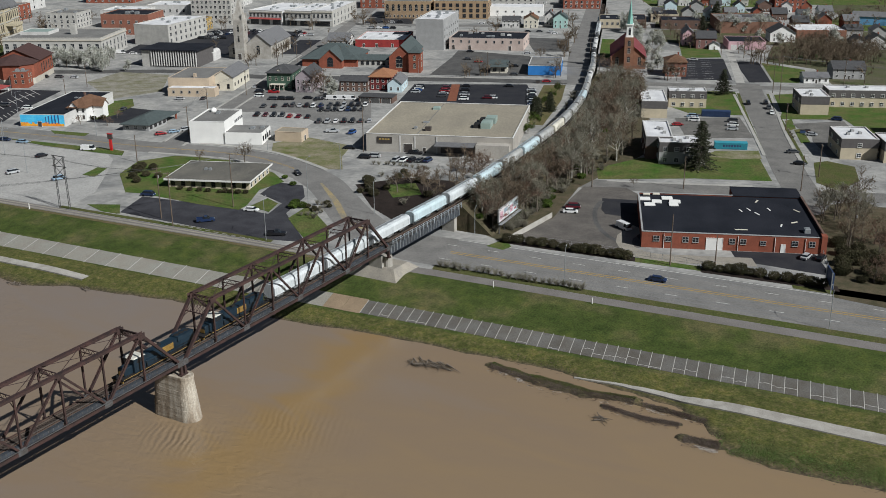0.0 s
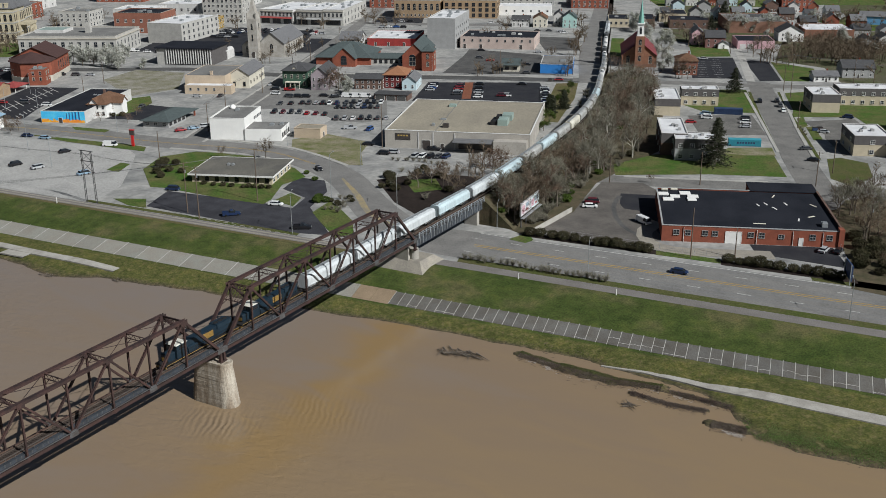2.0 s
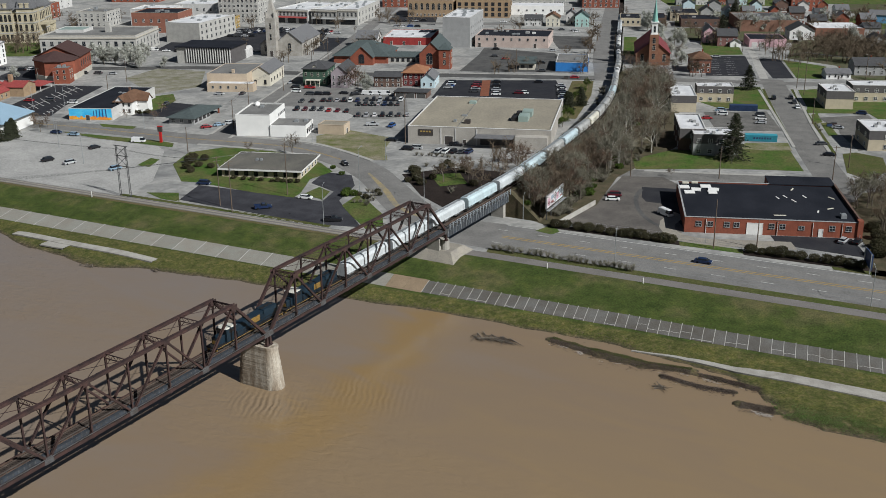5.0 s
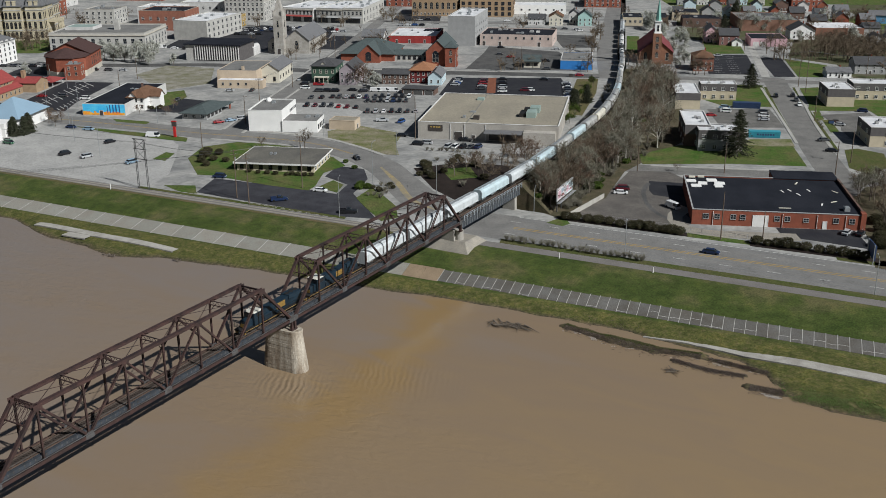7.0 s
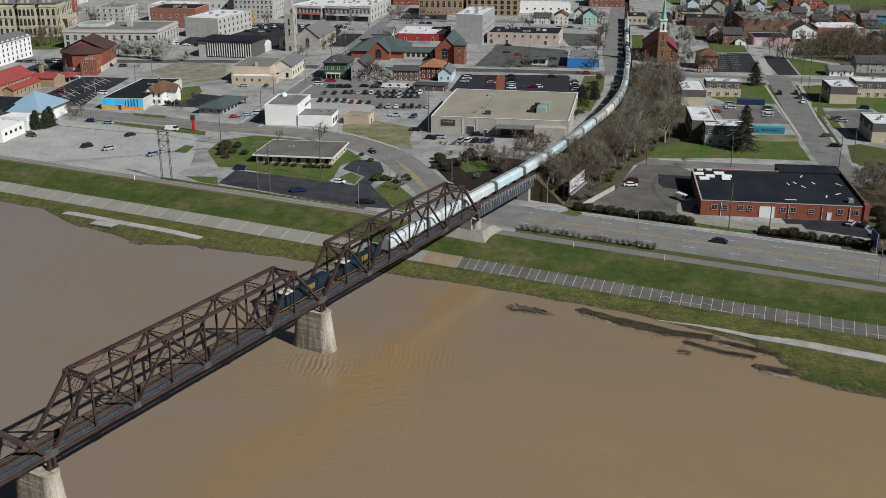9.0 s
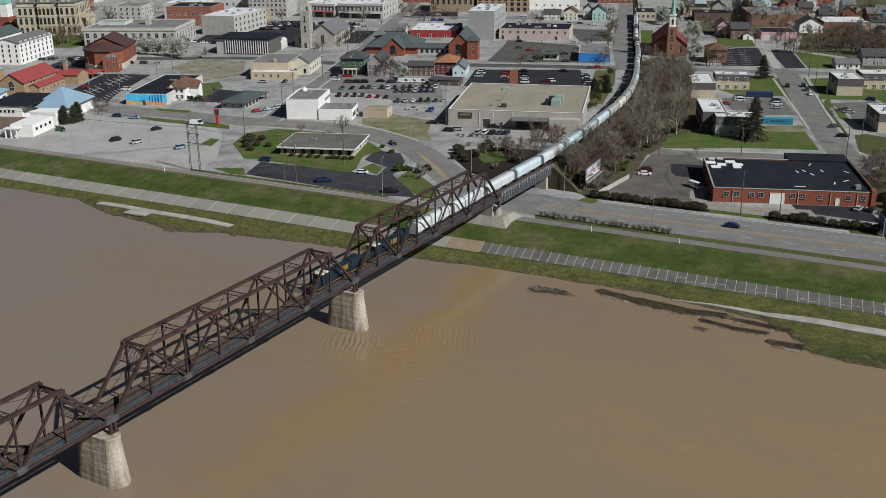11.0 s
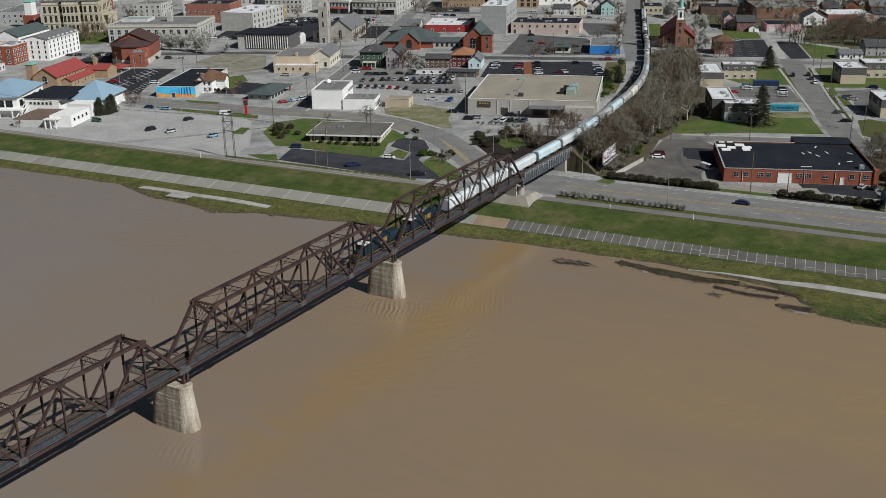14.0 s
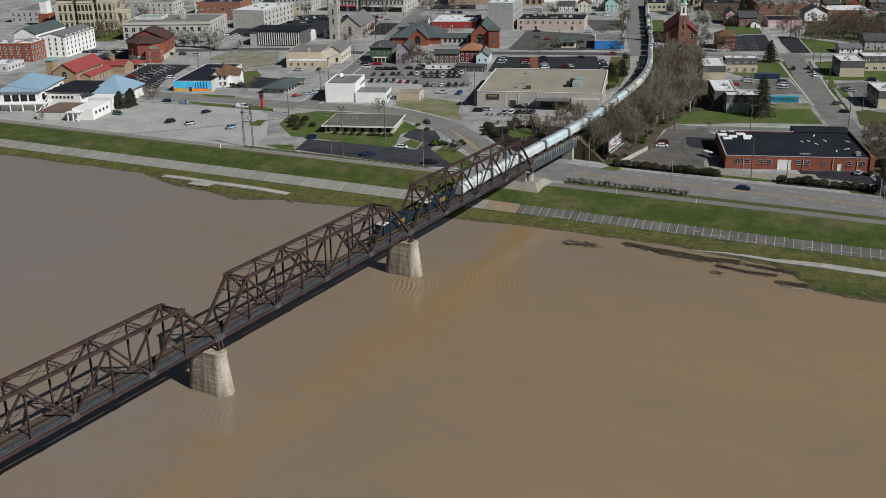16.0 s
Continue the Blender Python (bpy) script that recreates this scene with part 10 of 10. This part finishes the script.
def wire(a, b, sag, r=0.025, n=14):
    a, b = (Vector((*site(*p[:2]), GROUND + p[2] * HS)) for p in (a, b))
    d = (b - a).to_2d().normalized()
    bm = bmesh.new()
    last = None
    for i in range(n + 1):
        k = i / n
        q = a.lerp(b, k) - Vector((0, 0, sag * 4 * k * (1 - k)))
        ring = [bm.verts.new(q + Vector((-d.y * x * r, d.x * x * r, z * r))) for x, z in ((-0.87, -0.5), (0.87, -0.5), (0, 1))]
        if last:
            for j in range(3):
                bm.faces.new((last[j], last[(j + 1) % 3], ring[(j + 1) % 3], ring[j]))
        last = ring
    tagged(part("overhead_wire", bm, LINEM), "thin overhead power line", "cable", "overhead wires")


for x, y, h, a, k in ((-75, 35, 17.5, 60, 2), (-67.5, 34.5, 18, 60, 2), (-64.3, 54.2, 19, 30, 1), (61.5, 106.1, 15.3, 20, 0), (20.4, 141.4, 10.5, 30, 0), (46, 159, 12, 30, 0), (77.8, 182.2, 12.8, 30, 1), (80, 199, 12.5, 120, 1),
                      (44, 296, 22, 120, 1), (38, 308, 15, 120, 0), (-67.2, 117.2, 18.5, 30, 0), (-141, 85, 13, 60, 1), (-162, 108, 13, 30, 1), (-175, 139, 13, 30, 1), (-128, 55, 11, 30, 0), (71, 114, 9, 20, 0), (58, 247, 12, 120, 1), (-188, 170, 14, 30, 1),
                      (-214, 205, 14, 30, 1), (64, 345, 15, 30, 1), (10, 371, 14, 30, 0), (-12, 386, 12, 30, 0), (-292, 62, 10, 30, 1), (-260, 96, 12, 30, 1), (13, 96, 11, 20, 0), (-76, 330, 12, 30, 0), (-100, 250, 13, 30, 0), (98, 150, 12, 30, 1), (-244, 78, 10, 30, 0)):
    utility_pole(x, y, h, a, k)
for x, y, h, a in ((-37, 46.6, 13.2, 120), (-45.3, 69.9, 16.5, 100), (-24, 79, 11, 120), (43.9, 79.4, 10.3, 110), (101, 100.5, 10.4, 110), (-99, 94.5, 11, 120), (-177, 26, 11, 30), (-201, 34, 9, -60), (-229, 50, 12, 40), (-150, 24, 12, 40), (-172, 60, 9, -60), (-60, 98, 10, 200), (-128, 222, 10, 120), (9, 88, 8, 110), (-246, 42, 11, 40), (-270, 62, 11, 40)):
    street_light(x, y, h, a)

# lattice power pylon
e = empty("power_pylon", spot(-107, 19.2, 20), "grey steel two-legged lattice power pylon", "pylon")
for x in (-2.2, 2.2):
    bm = bmesh.new()
    for dx in (-0.35, 0.35):
        beam(bm, (x + dx, 0, -0.2), (x * 0.92 + dx * 0.7, 0, 17.5), 0.14, 0.14)
    for i in range(16):
        z0, z1 = i * 1.09, (i + 1) * 1.09
        s = 1 if i % 2 else -1
        beam(bm, (x + 0.35 * s, 0, z0), (x - 0.35 * s, 0, z1), 0.07, 0.07, (0, 1, 0))
    part("leg", bm, STEEL_GREY, e)
for z0, z1 in ((10.5, 14), (14, 17.2)):
    bm = bmesh.new()
    beam(bm, (-2.1, 0, z0), (2.1, 0, z1), 0.12, 0.12, (0, 1, 0))
    beam(bm, (2.1, 0, z0), (-2.1, 0, z1), 0.12, 0.12, (0, 1, 0))
    part("cross_brace", bm, STEEL_GREY, e)
for z in (10.5, 14.0, 17.4):
    bm = bmesh.new()
    beam(bm, (-3.0, 0, z), (3.0, 0, z), 0.18, 0.22)
    part("crossarm", bm, STEEL_GREY, e)

for k in (-1.1, -0.4, 0.4, 1.1):
    wire((-75 + k * 0.5, 35 + k * 0.8, 17), (-260, -120 + k * 5, 10), 5.5)
    wire((-75 + k * 0.5, 35 + k * 0.8, 17), (-64.3 + k * 0.5, 54.2 + k * 0.8, 18.4), 0.4)
    wire((-141 + k * 0.5, 85 + k * 0.8, 12.5), (-162 + k * 0.8, 108 + k * 0.5, 12.5), 0.5)
    wire((-162 + k * 0.8, 108 + k * 0.5, 12.5), (-175 + k * 0.8, 139 + k * 0.5, 12.5), 0.5)
    wire((44 + k, 296 - k * 0.4, 21.5), (-70 + k, 232 - k * 0.4, 14), 3.0)
    wire((44 + k, 296 - k * 0.4, 21.5), (180 + k, 372 - k * 0.4, 16), 3.0)
for k in (-2.6, 0, 2.6):
    wire((-107 + k, 19.2 + k * 0.36, 17.2), (-300 + k, -40 + k * 0.4, 16), 3.5)
    wire((-107 + k, 19.2 + k * 0.36, 17.2), (-75, 35 + k * 0.2, 16.5), 1.0)

# billboard on the embankment
e = empty("billboard", pose(11.1, 119.7, GROUND, 0, 0, 94.5), "roadside billboard with two pale posters on steel posts", "billboard")
bm = bmesh.new()
box(bm, 0, 15.8, -0.2, 0.2, 3.9, 8.0)
board = part("board", bm, GREYW, e)
INK = {c: mat(n, c, 0.5) for n, c in (("poster_pink", (0.62, 0.36, 0.42)), ("poster_grey", (0.30, 0.38, 0.44)), ("poster_red", (0.45, 0.10, 0.12)))}
for x0, tone in ((0.25, (0.66, 0.62, 0.63)), (8.05, (0.60, 0.70, 0.72))):
    bm = bmesh.new()
    box(bm, x0, x0 + 7.5, -0.23, -0.2, 4.1, 7.8)
    poster = part("poster", bm, mat("pale_poster_paper", tone, 0.5, 0, 0.1, 0.5), board, "pale poster sheet")
    for (x1, w, z0, z1), ink in zip(((0.7, 2.2, 4.6, 6.9), (3.6, 2.8, 5.9, 7.2), (3.9, 2.0, 4.7, 5.3)), INK.values()):
        bm = bmesh.new()
        box(bm, x0 + x1, x0 + x1 + w, -0.25, -0.23, z0, z1)
        part("poster_panel", bm, ink, poster)
bm = bmesh.new()
box(bm, -0.3, 16.1, -1.2, -0.2, 3.4, 3.55)
part("catwalk", bm, GALV, e)
for x in (1.6, 5.8, 10.0, 14.2):
    bm = bmesh.new()
    beam(bm, (x, 0.35, -0.3), (x, 0.35, 7.8), 0.3, 0.3)
    part("post", bm, STEEL_GREY, e)

# dark blue sign board seen beside the brick workshop
e = empty("sign_board", spot(98.6, 117.5, 118), "dark blue sign board on two pale posts", "sign")
for x in (0.2, 6.0):
    bm = bmesh.new()
    beam(bm, (x, 0.3, -0.3), (x, 0.3, 5.6), 0.25, 0.25)
    part("post", bm, GALV, e)
bm = bmesh.new()
box(bm, 0, 6.2, -0.15, 0.15, 1.2, 5.4)
board = part("board", bm, BOX2, e)
for k in range(3):
    bm = bmesh.new()
    box(bm, 0.6 + k * 1.8, 1.8 + k * 1.8, -0.18, -0.15, 2.4, 4.4)
    part("bar", bm, GREYW, board)

# red pole sign
e = empty("pole_sign", spot(-149, 55.2, 30), "tall red pole sign at the lot entrance", "sign")
REDSIGN = paintwork("red_sign_paint", (0.55, 0.02, 0.02))
bm = bmesh.new()
box(bm, -0.55, 0.55, -0.3, 0.3, 0, 4.6)
bevelled(bm, 0.06)
part("pylon", bm, REDSIGN, e)
bm = bmesh.new()
box(bm, -1.0, 1.0, -0.35, 0.35, 4.6, 6.6)
bevelled(bm, 0.1)
part("sign_box", bm, DOORD, e, "dark sign box")
bm = bmesh.new()
box(bm, -1.05, 1.05, -0.4, 0.4, 6.6, 6.9)
part("cap", bm, REDSIGN, e)

# concrete wall and fences
e = empty("retaining_wall", pose(0, 0, GROUND), "low grey concrete wall beside the worn lot", "wall")
for i in range(6):
    a, b = site(19.5, 90).to_3d().lerp(site(21.5, 112).to_3d(), i / 6), site(19.5, 90).to_3d().lerp(site(21.5, 112).to_3d(), (i + 1) / 6)
    bm = bmesh.new()
    beam(bm, a + Vector((0, 0.03, 0.8)), b + Vector((0, -0.03, 0.8)), 0.25, 1.6)
    part("wall_panel", bm, CONC, e)


def chain_fence(pts, label, h=1.5):
    e = empty("chain_fence", pose(0, 0, GROUND), label, "fence", "fences")
    for a, b in zip(pts, pts[1:]):
        a, b = site(*a).to_3d(), site(*b).to_3d()
        n = max(1, int((b - a).length / 3))
        for i in range(n + 1):
            p = a.lerp(b, i / n)
            bm = bmesh.new()
            tube(bm, p, p + Vector((0, 0, h)), 0.04, 0.04, 6)
            part("post", bm, GALV, e)
        for z in (0.1, h * 0.5, h):
            bm = bmesh.new()
            beam(bm, a + Vector((0, 0, z)), b + Vector((0, 0, z)), 0.03, 0.03)
            part("rail", bm, GALV, e)


chain_fence([crest(s, 80.2) for s in (62, 90, 112, 133)], "thin grey chain fence along the lot")
chain_fence([(97, 126), (92, 140)], "thin grey chain fence beside the workshop")
for s in (29, 42):
    e = empty("bollard", spot(*crest(52 if s == 29 else 77, 52.2)), "short white marker post on the levee path", "post", "marker posts")
    bm = bmesh.new()
    tube(bm, (0, 0, -0.1), (0, 0, 1.6), 0.13, 0.11, 8)
    part("post", bm, TRIM, e)
e = empty("bollard", spot(*crest(-104, 52.0)), "short white marker post on the levee path", "post", "marker posts")
bm = bmesh.new()
tube(bm, (0, 0, -0.1), (0, 0, 2.0), 0.16, 0.13, 8)
part("post", bm, TRIM, e)
for i in range(18):
    a = Vector((-38, 45.2)).lerp(Vector((-89, 28.3)), i / 17)
    e = empty("wheel_stop", spot(a.x, a.y, 18, 0.035), "grey concrete wheel stop of the parking lot", "wheel stop", "wheel stops")
    bm = bmesh.new()
    box(bm, -0.9, 0.9, -0.1, 0.1, 0, 0.14, 0.03)
    part("block", bm, CONC, e)

# dumpsters and small town things
for x, y, c in ((-68, 252, DOORD), (66, 250, STEEL), (64.5, 248, BOX2), (-199, 8, mat("green_bin_paint", (0.02, 0.12, 0.09), 0.6))):
    e = empty("dumpster", spot(x, y, 34, 0.05), "steel refuse container with a sloped lid", "dumpster", "dumpsters")
    bm = bmesh.new()
    box(bm, -1.0, 1.0, -0.7, 0.7, 0.1, 1.3)
    body = part("bin", bm, c, e)
    bm = bmesh.new()
    box(bm, -1.05, 1.05, -0.75, 0.75, 1.3, 1.4, 0.03)
    part("lid", bm, BLACK, e)

# houses in the far streets
rh = random.Random(12)
WALLS = (OFFWHITE, OFFWHITE, GREYW, PALEBLUE, RED, GREYW, BROWN, LIMESTONE)
NAMES = ("off-white", "off-white", "grey", "pale blue", "red brick", "grey", "brown brick", "pale stone")
ROOFS = (SHINGLE, SHINGLE, SHINGLE_L)
spots = []
for r in range(7):
    for c in range(14):
        u, v = 30 + c * 19 + rh.uniform(-3, 3), 372 + r * 40 + rh.uniform(-4, 4)
        g = math.radians(GRID)
        x, y = -190 + u * math.cos(g) - (v - 372) * math.sin(g) + 40, 372 + u * math.sin(g) + (v - 372) * math.cos(g) - 60
        if y < 400 or (x < 45 and y < 480) or (-150 < x + (y - 400) * 0.45 < -60) or x > 240:
            continue
        spots.append((x, y))
for x, y in spots:
    k = rh.randrange(len(WALLS))
    w, dd = rh.uniform(8, 12), rh.uniform(9, 13)
    house(x, y, w, dd, rh.uniform(5, 6.8), rh.uniform(2.6, 3.8), WALLS[k], rh.choice(ROOFS), rh.choice("xy"), f"{NAMES[k]} family house in the far streets", 2, rows=1)
for x, y, w, d in ((-130, 560, 120, 90), (-40, 640, 160, 120), (120, 560, 90, 70), (30, 520, 60, 50)):
    g = math.radians(GRID)
    c, s = math.cos(g), math.sin(g)
    sheet("lawn", "green yards and grass between far houses", [(x + a * c - b * s, y + a * s + b * c) for a, b in ((0, 0), (w, 0), (w, d), (0, d))], LAWN, 0.05, "lawn")
